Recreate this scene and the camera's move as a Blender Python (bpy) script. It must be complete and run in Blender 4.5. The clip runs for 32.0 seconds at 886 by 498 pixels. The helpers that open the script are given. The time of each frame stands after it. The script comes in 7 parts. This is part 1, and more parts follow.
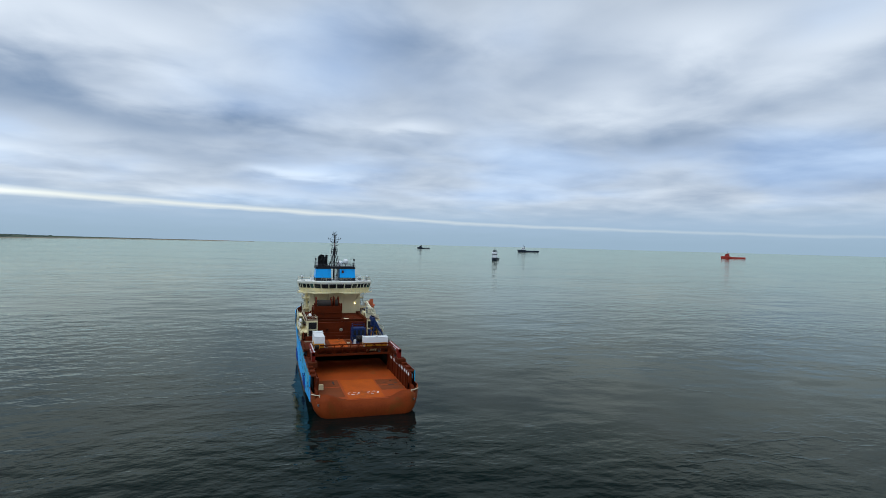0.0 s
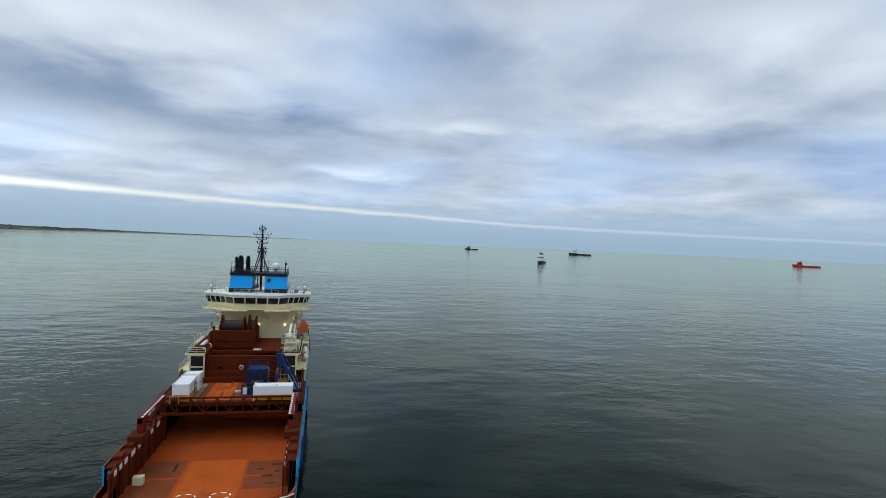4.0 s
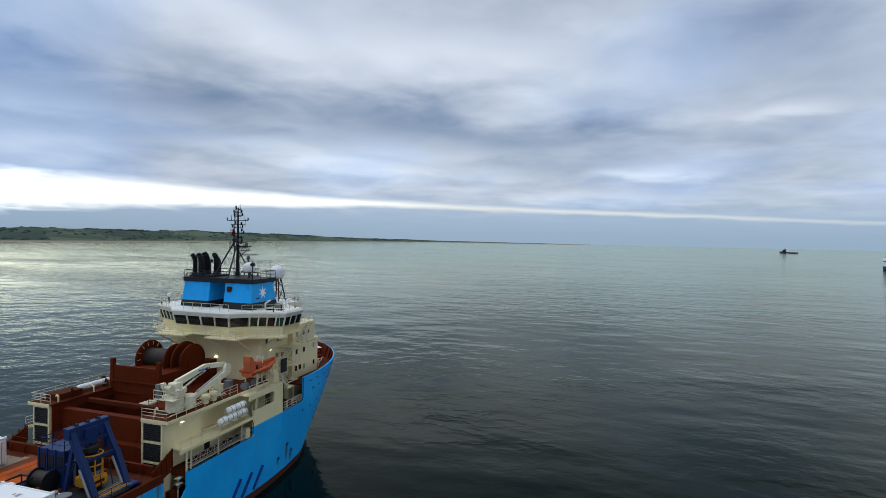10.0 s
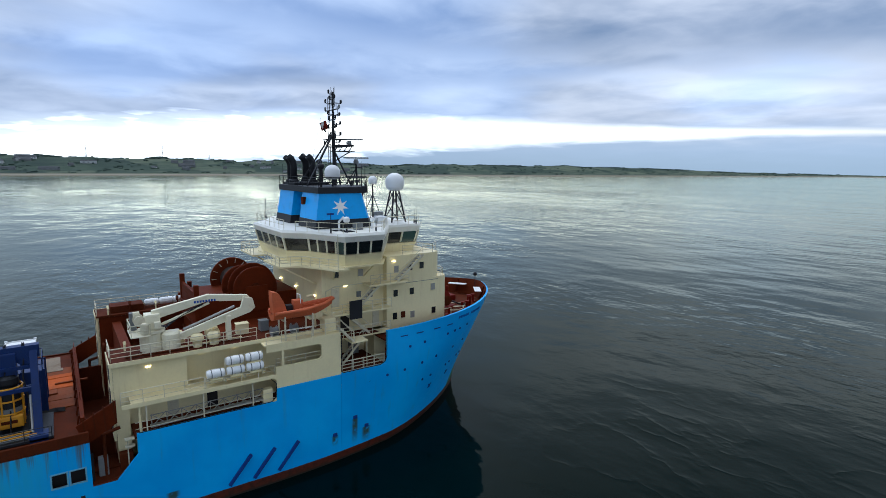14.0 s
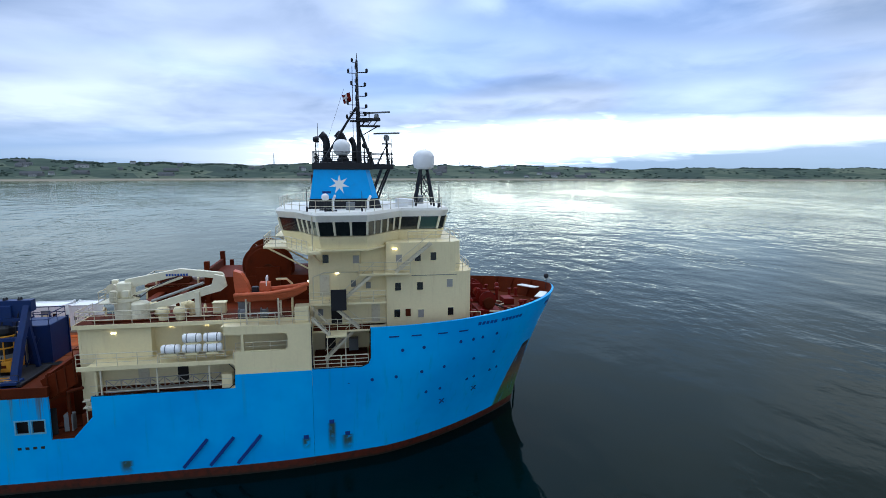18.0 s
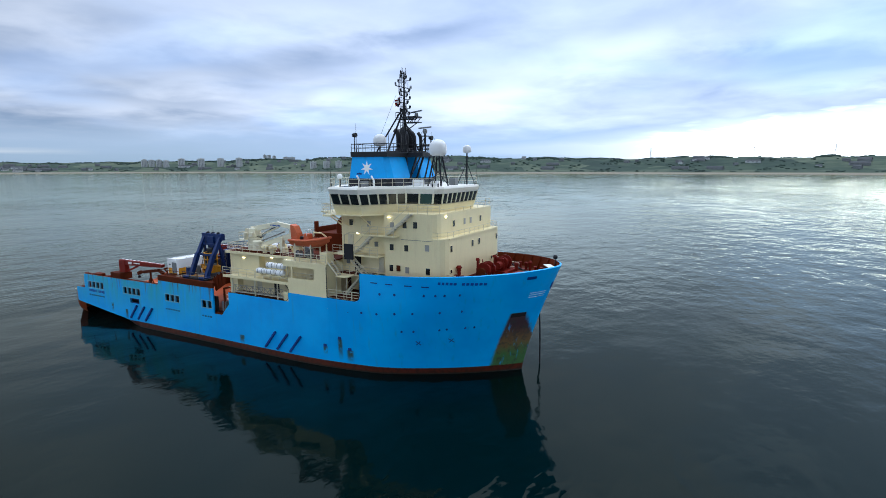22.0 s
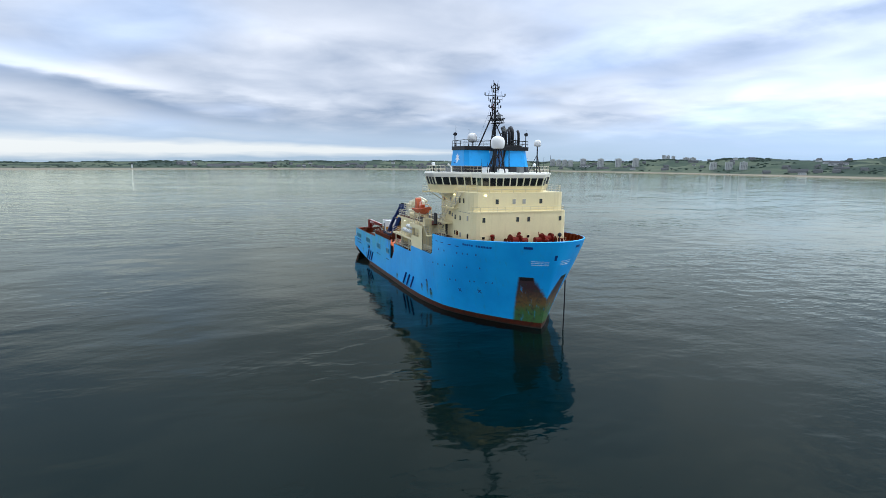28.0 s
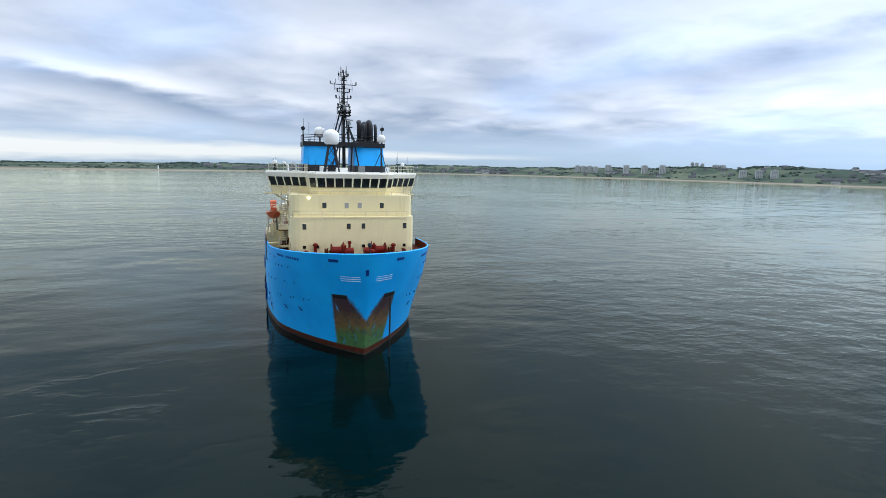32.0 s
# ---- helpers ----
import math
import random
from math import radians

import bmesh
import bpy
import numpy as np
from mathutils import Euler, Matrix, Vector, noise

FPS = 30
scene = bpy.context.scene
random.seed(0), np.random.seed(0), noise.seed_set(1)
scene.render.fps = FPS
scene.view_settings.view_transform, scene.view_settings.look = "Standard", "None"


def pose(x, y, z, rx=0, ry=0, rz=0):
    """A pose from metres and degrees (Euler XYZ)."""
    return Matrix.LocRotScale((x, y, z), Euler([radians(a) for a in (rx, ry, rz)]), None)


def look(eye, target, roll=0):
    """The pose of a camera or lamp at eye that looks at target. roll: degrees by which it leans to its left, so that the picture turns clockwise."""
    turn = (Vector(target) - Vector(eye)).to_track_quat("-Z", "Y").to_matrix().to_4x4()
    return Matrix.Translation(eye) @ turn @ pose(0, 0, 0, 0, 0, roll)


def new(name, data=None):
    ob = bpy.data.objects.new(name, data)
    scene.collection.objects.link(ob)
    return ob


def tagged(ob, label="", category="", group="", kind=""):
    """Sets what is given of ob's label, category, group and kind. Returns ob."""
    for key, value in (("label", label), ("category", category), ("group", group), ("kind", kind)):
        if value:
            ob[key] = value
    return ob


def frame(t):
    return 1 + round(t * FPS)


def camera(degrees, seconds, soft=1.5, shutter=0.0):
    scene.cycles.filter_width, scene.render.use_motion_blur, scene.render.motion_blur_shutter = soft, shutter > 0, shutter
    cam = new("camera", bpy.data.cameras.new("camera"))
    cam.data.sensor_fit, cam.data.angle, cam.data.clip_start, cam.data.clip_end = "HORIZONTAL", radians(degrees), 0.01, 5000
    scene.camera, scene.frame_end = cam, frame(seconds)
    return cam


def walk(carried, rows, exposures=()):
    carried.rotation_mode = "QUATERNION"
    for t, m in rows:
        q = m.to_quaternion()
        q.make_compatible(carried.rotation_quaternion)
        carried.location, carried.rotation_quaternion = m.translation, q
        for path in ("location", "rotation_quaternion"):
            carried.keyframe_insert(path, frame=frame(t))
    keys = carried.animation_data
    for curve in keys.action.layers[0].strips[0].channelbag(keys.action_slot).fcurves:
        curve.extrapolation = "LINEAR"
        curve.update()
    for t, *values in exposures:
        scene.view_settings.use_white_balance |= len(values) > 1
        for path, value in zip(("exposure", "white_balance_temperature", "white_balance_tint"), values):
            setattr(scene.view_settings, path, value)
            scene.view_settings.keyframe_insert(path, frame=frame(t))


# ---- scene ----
cam = camera(77.87, 32.0, soft=0.6)
# seconds, place in the ship's metres (bow along +y, waterline at 0), turn
PATH = [
    (0, -20.57, -110.71, 36.34, 89.20, -1.37, -17.82),
    (0.5, -17.47, -106.99, 36.34, 89.25, -1.77, -17.88),
    (1, -14.11, -103.14, 36.34, 89.23, -1.98, -17.02),
    (1.5, -10.64, -99.00, 36.31, 89.16, -2.09, -15.59),
    (2, -6.49, -93.99, 36.36, 89.06, -2.16, -14.58),
    (2.5, -0.97, -87.70, 36.58, 89.03, -2.36, -14.23),
    (3, 4.52, -80.56, 36.79, 89.06, -2.47, -13.07),
    (3.5, 9.56, -73.22, 36.79, 89.10, -2.45, -12.50),
    (5.5, 21.89, -47.24, 35.33, 89.24, -1.95, -11.66),
    (6, 24.46, -41.92, 35.22, 89.17, -1.90, -8.90),
    (6.5, 27.01, -36.78, 35.17, 89.20, -1.86, -8.25),
    (7, 29.95, -31.84, 35.21, 89.20, -1.71, -6.60),
    (7.5, 33.28, -27.15, 35.11, 89.27, -1.48, -6.87),
    (8, 37.38, -22.43, 34.93, 89.22, -1.11, -1.74),
    (8.5, 41.83, -17.80, 34.63, 89.18, -0.86, 4.20),
    (9, 46.40, -13.55, 34.44, 89.04, -0.77, 10.03),
    (9.5, 51.18, -9.47, 34.29, 88.90, -0.94, 11.80),
    (10, 55.40, -5.05, 34.16, 88.83, -1.09, 17.45),
    (10.5, 58.82, -0.45, 33.55, 89.02, -1.10, 23.63),
    (11, 61.82, 5.05, 32.82, 88.90, -0.99, 35.16),
    (11.5, 64.01, 10.85, 32.29, 88.72, -0.92, 42.70),
    (12, 64.79, 16.96, 31.84, 88.57, -0.73, 52.08),
    (12.5, 64.57, 22.88, 31.30, 88.55, -0.48, 55.33),
    (13, 63.59, 28.76, 30.51, 88.60, -0.38, 55.25),
    (13.5, 62.02, 34.39, 30.03, 85.02, -0.51, 54.75),
    (14, 59.98, 39.27, 29.83, 81.55, -0.64, 54.84),
    (14.5, 58.50, 43.64, 29.63, 81.75, -0.85, 56.64),
    (16.5, 57.38, 54.04, 27.93, 81.60, -0.61, 68.48),
    (17, 57.80, 57.33, 27.58, 81.63, -0.32, 72.67),
    (17.5, 58.50, 60.90, 27.22, 81.75, -0.17, 76.37),
    (18, 59.56, 64.60, 26.87, 81.93, -0.18, 80.00),
    (18.5, 60.57, 68.64, 26.51, 82.01, -0.14, 88.02),
    (19, 61.33, 72.86, 26.22, 82.19, -0.31, 96.48),
    (19.5, 62.00, 77.63, 25.97, 82.35, -0.51, 103.80),
    (20, 62.57, 82.82, 25.80, 82.49, -0.66, 108.35),
    (20.5, 63.24, 88.29, 25.78, 81.64, -0.59, 107.99),
    (21, 63.83, 93.99, 25.85, 81.57, -0.33, 111.99),
    (21.5, 63.94, 99.97, 25.90, 81.42, -0.04, 115.39),
    (22, 63.99, 106.51, 25.92, 81.31, 0.16, 118.42),
    (22.5, 63.72, 112.98, 25.87, 81.29, 0.31, 124.10),
    (23, 63.10, 119.34, 25.97, 81.26, 0.35, 130.56),
    (23.5, 62.40, 125.48, 26.13, 81.23, 0.42, 137.74),
    (24, 61.45, 131.18, 26.08, 81.20, 0.54, 145.62),
    (24.5, 59.83, 136.06, 25.96, 81.24, 0.46, 151.99),
    (25, 57.68, 139.92, 25.72, 81.16, -0.00, 152.75),
    (25.5, 55.33, 142.94, 25.41, 81.30, -0.68, 154.57),
    (27.5, 46.67, 150.09, 24.52, 81.19, -0.67, 159.60),
    (28, 43.18, 152.77, 24.52, 81.23, -0.57, 158.77),
    (28.5, 39.40, 155.11, 24.56, 81.24, -0.62, 157.98),
    (29, 35.73, 156.40, 24.57, 81.30, -0.77, 157.22),
    (29.5, 32.01, 156.74, 24.55, 81.33, -1.02, 157.12),
    (30, 28.18, 156.36, 24.49, 81.40, -1.21, 157.59),
    (30.5, 24.24, 155.65, 24.45, 81.45, -1.20, 158.01),
    (31, 20.18, 154.45, 24.34, 81.54, -1.24, 159.90),
    (31.5, 16.13, 152.91, 24.20, 81.61, -1.30, 160.14),
    (32, 12.14, 151.13, 24.06, 81.68, -1.24, 161.74),
]
walk(cam, [(t, pose(*p)) for t, *p in PATH], exposures=[
    (0.0, -0.29, 6400, 6), (8.0, -0.33, 6450, 7), (9.0, -0.37, 6450, 8), (12.0, -0.40, 6350, 9), (14.5, -0.04, 6050, 10), (17.0, 0.07, 5900, 10),
    (19.0, 0.17, 5900, 10), (21.0, 0.26, 5950, 10), (24.0, 0.45, 6400, 10), (26.0, 0.52, 6500, 10), (32.0, 0.58, 6500, 10)])

# ---- sky and sun: an overcast evening with a bright gap low over the land ----
SUN_AZ, SUN_EL = 60.0, 64.0


def away(az, el=0.0, r=1.0):
    """A way from azimuth (degrees left of the bow) and height."""
    a, e = radians(az), radians(el)
    return Vector((-math.sin(a) * math.cos(e), math.cos(a) * math.cos(e), math.sin(e))) * r


# cloud masses: azimuth left of the bow, height, half length, half depth, lean, weight (thin bright cloud above 0, thick below)
CLOUDS_AHEAD = [
    (18.9, 17.6, 15.6, 2.8, -4, 35), (28.7, 7.3, 12.9, 1.4, -5, 30), (-12.5, 11.6, 4.1, 0.8, 0, 35), (-3.8, 6.7, 6.5, 0.7, -1, 30),
    (-1.5, 4.1, 17.6, 0.8, -2, 20), (-30.8, 14.2, 6.3, 1.9, 1, 30), (-39.6, 18.4, 8.7, 3.2, 7, 40), (25.5, 12.2, 11.6, 1.9, -7, -20),
    (6.7, 10.2, 14.5, 1.7, -1, -30), (-12.8, 18.6, 8.1, 3.5, -9, -30), (-38.7, 10.2, 8.3, 1.7, 7, -30), (3.2, 7.9, 9.2, 1.1, 3, -20),
    (-51.8, 16.7, 7.7, 1.9, 14, 30), (-50.8, 8.0, 8.3, 2.5, -4, -25),
]
CLOUDS_ABEAM = [
    (39.3, 19.2, 10.7, 3.4, -21, 40), (74.7, 16.4, 3.0, 1.1, 7, 25), (85.6, 16.7, 5.2, 1.0, 0, 20), (56.0, 13.5, 28.0, 2.0, -6, -35),
    (22.1, 12.7, 10.3, 2.4, 2, -18), (87.6, 9.4, 7.8, 1.0, 1, -25), (77.2, 7.0, 16.0, 0.7, 2, 25), (26.6, 7.7, 9.6, 0.5, -5, 15),
    (45.4, 9.4, 12.7, 0.9, 3, -20), (101.3, 10.4, 7.9, 2.3, 10, 30), (115.0, 6.8, 7.9, 2.4, 11, 35), (128.5, 6.7, 3.3, 0.7, 4, 20),
    (87.3, 15.3, 9.3, 1.6, -2, 20), (127.8, 10.9, 11.1, 1.3, 12, -20), (127.1, 2.5, 13.0, 1.3, 2, -20), (76.4, 8.5, 15.0, 1.0, 2, -20),
]
CLOUDS_ASTERN = [
    (114.8, 5.6, 9.8, 3.0, -9, 20), (169.5, 12.3, 9.2, 2.3, -6, 25), (133.5, 13.3, 10.7, 2.7, -3, 25), (149.3, 5.0, 8.6, 0.7, 0, 25),
    (165.2, 3.6, 20.0, 1.5, -4, -35), (180.7, 5.9, 8.3, 0.8, -6, -20), (153.7, 9.0, 11.2, 1.7, 1, -25), (191.0, 7.4, 9.8, 0.8, -8, 40),
    (131.3, 5.9, 10.0, 1.4, 4, 20), (143.6, 7.7, 4.2, 0.9, -1, 20), (187.7, 5.3, 14.6, 1.0, -9, -30), (151.6, 4.8, 18.6, 2.0, -1, -20),
]


def build_world():
    w = bpy.data.worlds.new("overcast_sky")
    scene.world = w
    w.use_nodes = True
    nt = w.node_tree
    nt.nodes.clear()
    N, L = nt.nodes.new, nt.links.new
    out, bg = N("ShaderNodeOutputWorld"), N("ShaderNodeBackground")
    sky = N("ShaderNodeTexSky")
    sky.sky_type, sky.sun_disc = "NISHITA", False
    sky.sun_elevation, sky.sun_rotation = radians(SUN_EL), radians(-SUN_AZ)
    sky.air_density, sky.dust_density, sky.ozone_density = 1.0, 1.0, 2.0
    co, sep = N("ShaderNodeTexCoord"), N("ShaderNodeSeparateXYZ")
    ray = co.outputs["Generated"]
    L(ray, sep.inputs[0])

    def m(op, a, b=None, c=None, clamp=False):
        n = N("ShaderNodeMath")
        n.operation, n.use_clamp = op, clamp
        for k, v in enumerate((a, b, c)):
            if v is None:
                continue
            if isinstance(v, (int, float)):
                n.inputs[k].default_value = v
            else:
                L(v, n.inputs[k])
        return n.outputs[0]

    def ramp(x, a, b, lo=0.0, hi=1.0, kind="SMOOTHSTEP"):
        n = N("ShaderNodeMapRange")
        n.interpolation_type = kind
        for k, v in enumerate((a, b, lo, hi)):
            n.inputs[k + 1].default_value = v
        L(x, n.inputs[0])
        return n.outputs[0]

    def steps(x, pts):
        """A broken line through (place, height) pairs."""
        y = pts[0][1]
        for (a, ya), (b, yb) in zip(pts, pts[1:]):
            y = m("ADD", y, ramp(x, a, b, 0.0, yb - ya, "LINEAR"))
        return y

    def mix(f, a, b):
        n = N("ShaderNodeMix")
        n.data_type = "RGBA"
        if isinstance(f, (int, float)):
            n.inputs[0].default_value = f
        else:
            L(f, n.inputs[0])
        for k, v in ((6, a), (7, b)):
            if isinstance(v, tuple):
                n.inputs[k].default_value = (*v, 1)
            else:
                L(v, n.inputs[k])
        return n.outputs[2]

    def dot(v):
        n = N("ShaderNodeVectorMath")
        n.operation = "DOT_PRODUCT"
        n.inputs[1].default_value = v
        L(ray, n.inputs[0])
        return n.outputs["Value"]

    def noise_at(vec, scale, detail, rough, distort=0.0):
        n = N("ShaderNodeTexNoise")
        n.inputs["Scale"].default_value, n.inputs["Detail"].default_value = scale, detail
        n.inputs["Roughness"].default_value, n.inputs["Distortion"].default_value = rough, distort
        L(vec, n.inputs["Vector"])
        return n.outputs["Fac"]

    # azimuth and height in degrees; the cloud sheet lies on a plane overhead
    az = m("MULTIPLY_ADD", m("ARCTAN2", dot(away(162)), dot(away(72))), 57.2958, 72.0)
    z = m("MAXIMUM", sep.outputs[2], 0.0)
    el = m("MULTIPLY", m("ARCSINE", z), 57.2958)
    den = m("ADD", z, 0.12)
    flat = N("ShaderNodeCombineXYZ")
    L(m("DIVIDE", sep.outputs[0], den), flat.inputs[0])
    L(m("DIVIDE", sep.outputs[1], den), flat.inputs[1])
    big = noise_at(flat.outputs[0], 0.7, 4, 0.45, 0.2)
    fine = noise_at(flat.outputs[0], 1.9, 6, 0.5, 0.25)
    low = noise_at(flat.outputs[0], 0.30, 3, 0.5)
    # the masses have ragged edges: their places are shifted by the finer cloud
    rag = N("ShaderNodeCombineXYZ")
    L(m("MULTIPLY_ADD", m("SUBTRACT", big, 0.5), 20.0, m("MULTIPLY", az, -1.0)), rag.inputs[0])
    L(m("ADD", el, m("MULTIPLY", m("SUBTRACT", fine, 0.5), m("MULTIPLY_ADD", el, 0.28, 1.0))), rag.inputs[1])
    thin = m("MULTIPLY_ADD", m("SUBTRACT", big, 0.5), 0.9, m("MULTIPLY_ADD", m("SUBTRACT", fine, 0.5), 0.8, 0.46))
    for a, e, wide, deep, lean, weight in CLOUDS_AHEAD + CLOUDS_ABEAM + CLOUDS_ASTERN:
        mp, ln = N("ShaderNodeMapping"), N("ShaderNodeVectorMath")
        mp.vector_type = "TEXTURE"
        mp.inputs["Location"].default_value = (-a, e, 0)
        mp.inputs["Rotation"].default_value = (0, 0, radians(lean))
        mp.inputs["Scale"].default_value = (wide * 1.5, deep * 1.6, 1)
        L(rag.outputs[0], mp.inputs[0])
        ln.operation = "LENGTH"
        L(mp.outputs[0], ln.inputs[0])
        thin = m("ADD", thin, ramp(ln.outputs["Value"], 1.0, 0.0, 0.0, weight / 100))
    lit = ramp(thin, -0.12, 0.93, kind="LINEAR")
    hole = ramp(m("ADD", m("MULTIPLY", low, 0.55), m("MULTIPLY", big, 0.45)), 0.46, 0.60)
    grey = mix(lit, (0.22, 0.33, 0.53), (1.15, 1.21, 1.33))
    bluish = mix(lit, (0.17, 0.33, 0.68), (0.95, 1.12, 1.40))
    cloud = mix(hole, grey, bluish)
    # pale layered haze under the sheet
    layer = m("MULTIPLY", m("SUBTRACT", fine, 0.5), 1.2)
    haze_low = mix(ramp(m("ADD", el, layer), 0.0, 2.4), (0.44, 0.60, 0.78), (0.50, 0.66, 0.88))
    body = mix(ramp(m("ADD", el, layer), 1.4, 5.0), haze_low, cloud)
    # the bright gap under the sheet: widest over the land abeam, a thin line ahead, a dull strip astern
    upper = steps(az, [(-52, 1.4), (-20, 2.1), (-8, 2.8), (21, 3.8), (32, 4.1), (47, 5.1), (69, 5.7), (93, 4.2), (107, 2.6), (120, 1.8), (158, 1.6), (176, 2.1), (198, 2.5)])
    lower = steps(az, [(-52, 1.0), (-20, 1.6), (-8, 2.2), (21, 2.9), (32, 2.7), (47, 2.0), (62, 0.8), (78, -0.6), (95, -1.5), (107, 0.4), (120, 0.9), (158, 0.9), (176, 0.5), (198, -0.2)])
    open_to = steps(az, [(-57, 0.25), (-20, 0.55), (0, 0.85), (21, 1.0), (95, 1.0), (107, 0.45), (120, 0.05), (150, 0.0), (163, 0.7), (200, 0.8)])
    e2 = m("ADD", el, m("MULTIPLY", m("SUBTRACT", fine, 0.5), m("MULTIPLY_ADD", m("SUBTRACT", upper, lower), 0.30, 0.25)))
    soft = m("MULTIPLY_ADD", m("SUBTRACT", upper, lower), 0.28, 0.14)
    gap = m("MULTIPLY", m("DIVIDE", m("SUBTRACT", e2, lower), soft, clamp=True), m("DIVIDE", m("SUBTRACT", upper, e2), soft, clamp=True))
    gap = m("MULTIPLY", gap, open_to)
    body = mix(gap, body, (1.10, 1.13, 1.12))
    # the sheet is darker and greyer towards the stern, and the gap glares where the thin cloud hides the sun
    round_ship = mix(ramp(az, 20, 165, 0, 1, "LINEAR"), (1.03, 1.04, 1.05), (0.68, 0.68, 0.68))
    round_ship = mix(ramp(m("ABSOLUTE", m("SUBTRACT", az, 98.0)), 52.0, 12.0, 0.0, 0.8), round_ship, (0.79, 0.87, 0.99))
    glare = ramp(m("ABSOLUTE", m("SUBTRACT", az, 60.0)), 48.0, 18.0)
    flare = mix(m("MULTIPLY", glare, gap), (1.0, 1.0, 1.0), (1.9, 1.85, 1.76))
    beams = m("MULTIPLY", ramp(noise_at(flat.outputs[0], 3.0, 2, 0.5), 0.50, 0.62), ramp(m("ABSOLUTE", m("SUBTRACT", az, 74.0)), 28.0, 6.0))
    flare = mix(m("MULTIPLY", beams, gap), flare, (4.6, 4.3, 3.8))
    zenith = mix(ramp(dot(away(140)), -0.8, 0.7), (0.28, 0.28, 0.26), (3.5, 3.3, 3.0))
    veil = mix(ramp(z, 0.32, 0.62), (1.0, 1.0, 1.0), zenith)
    for factor in (round_ship, flare, veil):
        n = N("ShaderNodeVectorMath")
        n.operation = "MULTIPLY"
        L(body, n.inputs[0])
        L(factor, n.inputs[1])
        body = n.outputs[0]
    # the clear sky shows faintly through the sheet
    clear = N("ShaderNodeVectorMath")
    clear.operation = "SCALE"
    clear.inputs["Scale"].default_value = 0.12
    L(sky.outputs[0], clear.inputs[0])
    L(mix(0.06, body, clear.outputs[0]), bg.inputs["Color"])
    bg.inputs["Strength"].default_value = 0.92
    L(bg.outputs[0], out.inputs[0])


build_world()
sun = new("sun", bpy.data.lights.new("sun", "SUN"))
sun.data.energy, sun.data.angle, sun.data.color = 0.6, radians(14), (1.0, 0.95, 0.88)
sun.matrix_world = look(away(SUN_AZ, SUN_EL, 50), (0, 0, 0))

# ---- materials ----
def mat(name, color, rough=0.5, metal=0.0, spread=0.12, grain=3.0, bump=0.0, stain=None, stain_amt=0.0, stain_scale=0.5, spec=0.28, streak=False):
    """Paint or metal with large and small variation, stains of another colour and a fine relief, in metres."""
    mt = bpy.data.materials.new(name)
    mt.use_nodes = True
    nt = mt.node_tree
    N, L = nt.nodes.new, nt.links.new
    b = nt.nodes["Principled BSDF"]
    b.inputs["Metallic"].default_value = metal
    b.inputs["Specular IOR Level"].default_value = spec
    co = N("ShaderNodeTexCoord")
    n1, n2 = N("ShaderNodeTexNoise"), N("ShaderNodeTexNoise")
    n1.inputs["Scale"].default_value, n1.inputs["Detail"].default_value = grain * 0.17, 5
    n2.inputs["Scale"].default_value, n2.inputs["Detail"].default_value = grain * 2.3, 4
    L(co.outputs["Object"], n1.inputs["Vector"])
    L(co.outputs["Object"], n2.inputs["Vector"])
    add = N("ShaderNodeMath")
    add.operation = "MULTIPLY_ADD"
    add.inputs[1].default_value = 0.6
    L(n1.outputs["Fac"], add.inputs[0])
    mul = N("ShaderNodeMath")
    mul.operation = "MULTIPLY"
    mul.inputs[1].default_value = 0.4
    L(n2.outputs["Fac"], mul.inputs[0])
    L(mul.outputs[0], add.inputs[2])
    mr = N("ShaderNodeMapRange")
    mr.inputs[1].default_value, mr.inputs[2].default_value = 0.25, 0.75
    mr.inputs[3].default_value, mr.inputs[4].default_value = 1 - spread, 1 + spread
    L(add.outputs[0], mr.inputs[0])
    sc = N("ShaderNodeVectorMath")
    sc.operation = "SCALE"
    sc.inputs[0].default_value = color
    L(mr.outputs[0], sc.inputs["Scale"])
    last = sc.outputs[0]
    if stain:
        n3 = N("ShaderNodeTexNoise")
        n3.inputs["Scale"].default_value, n3.inputs["Detail"].default_value, n3.inputs["Roughness"].default_value = stain_scale, 8, 0.65
        if streak:
            mp = N("ShaderNodeMapping")
            mp.inputs["Scale"].default_value = (2.6, 2.6, 0.28)
            L(co.outputs["Object"], mp.inputs[0])
            L(mp.outputs[0], n3.inputs["Vector"])
        else:
            L(co.outputs["Object"], n3.inputs["Vector"])
        r3 = N("ShaderNodeMapRange")
        r3.interpolation_type = "SMOOTHSTEP"
        r3.inputs[1].default_value, r3.inputs[2].default_value = 0.52, 0.75
        r3.inputs[4].default_value = stain_amt
        L(n3.outputs["Fac"], r3.inputs[0])
        mx = N("ShaderNodeMix")
        mx.data_type = "RGBA"
        L(r3.outputs[0], mx.inputs[0])
        L(last, mx.inputs[6])
        mx.inputs[7].default_value = (*stain, 1)
        last = mx.outputs[2]
    L(last, b.inputs["Base Color"])
    rr = N("ShaderNodeMapRange")
    rr.inputs[3].default_value, rr.inputs[4].default_value = max(0.02, rough - 0.12), min(1, rough + 0.12)
    L(n2.outputs["Fac"], rr.inputs[0])
    L(rr.outputs[0], b.inputs["Roughness"])
    if bump:
        bp = N("ShaderNodeBump")
        bp.inputs["Strength"].default_value, bp.inputs["Distance"].default_value = 0.5, bump
        L(n2.outputs["Fac"], bp.inputs["Height"])
        L(bp.outputs[0], b.inputs["Normal"])
    return mt


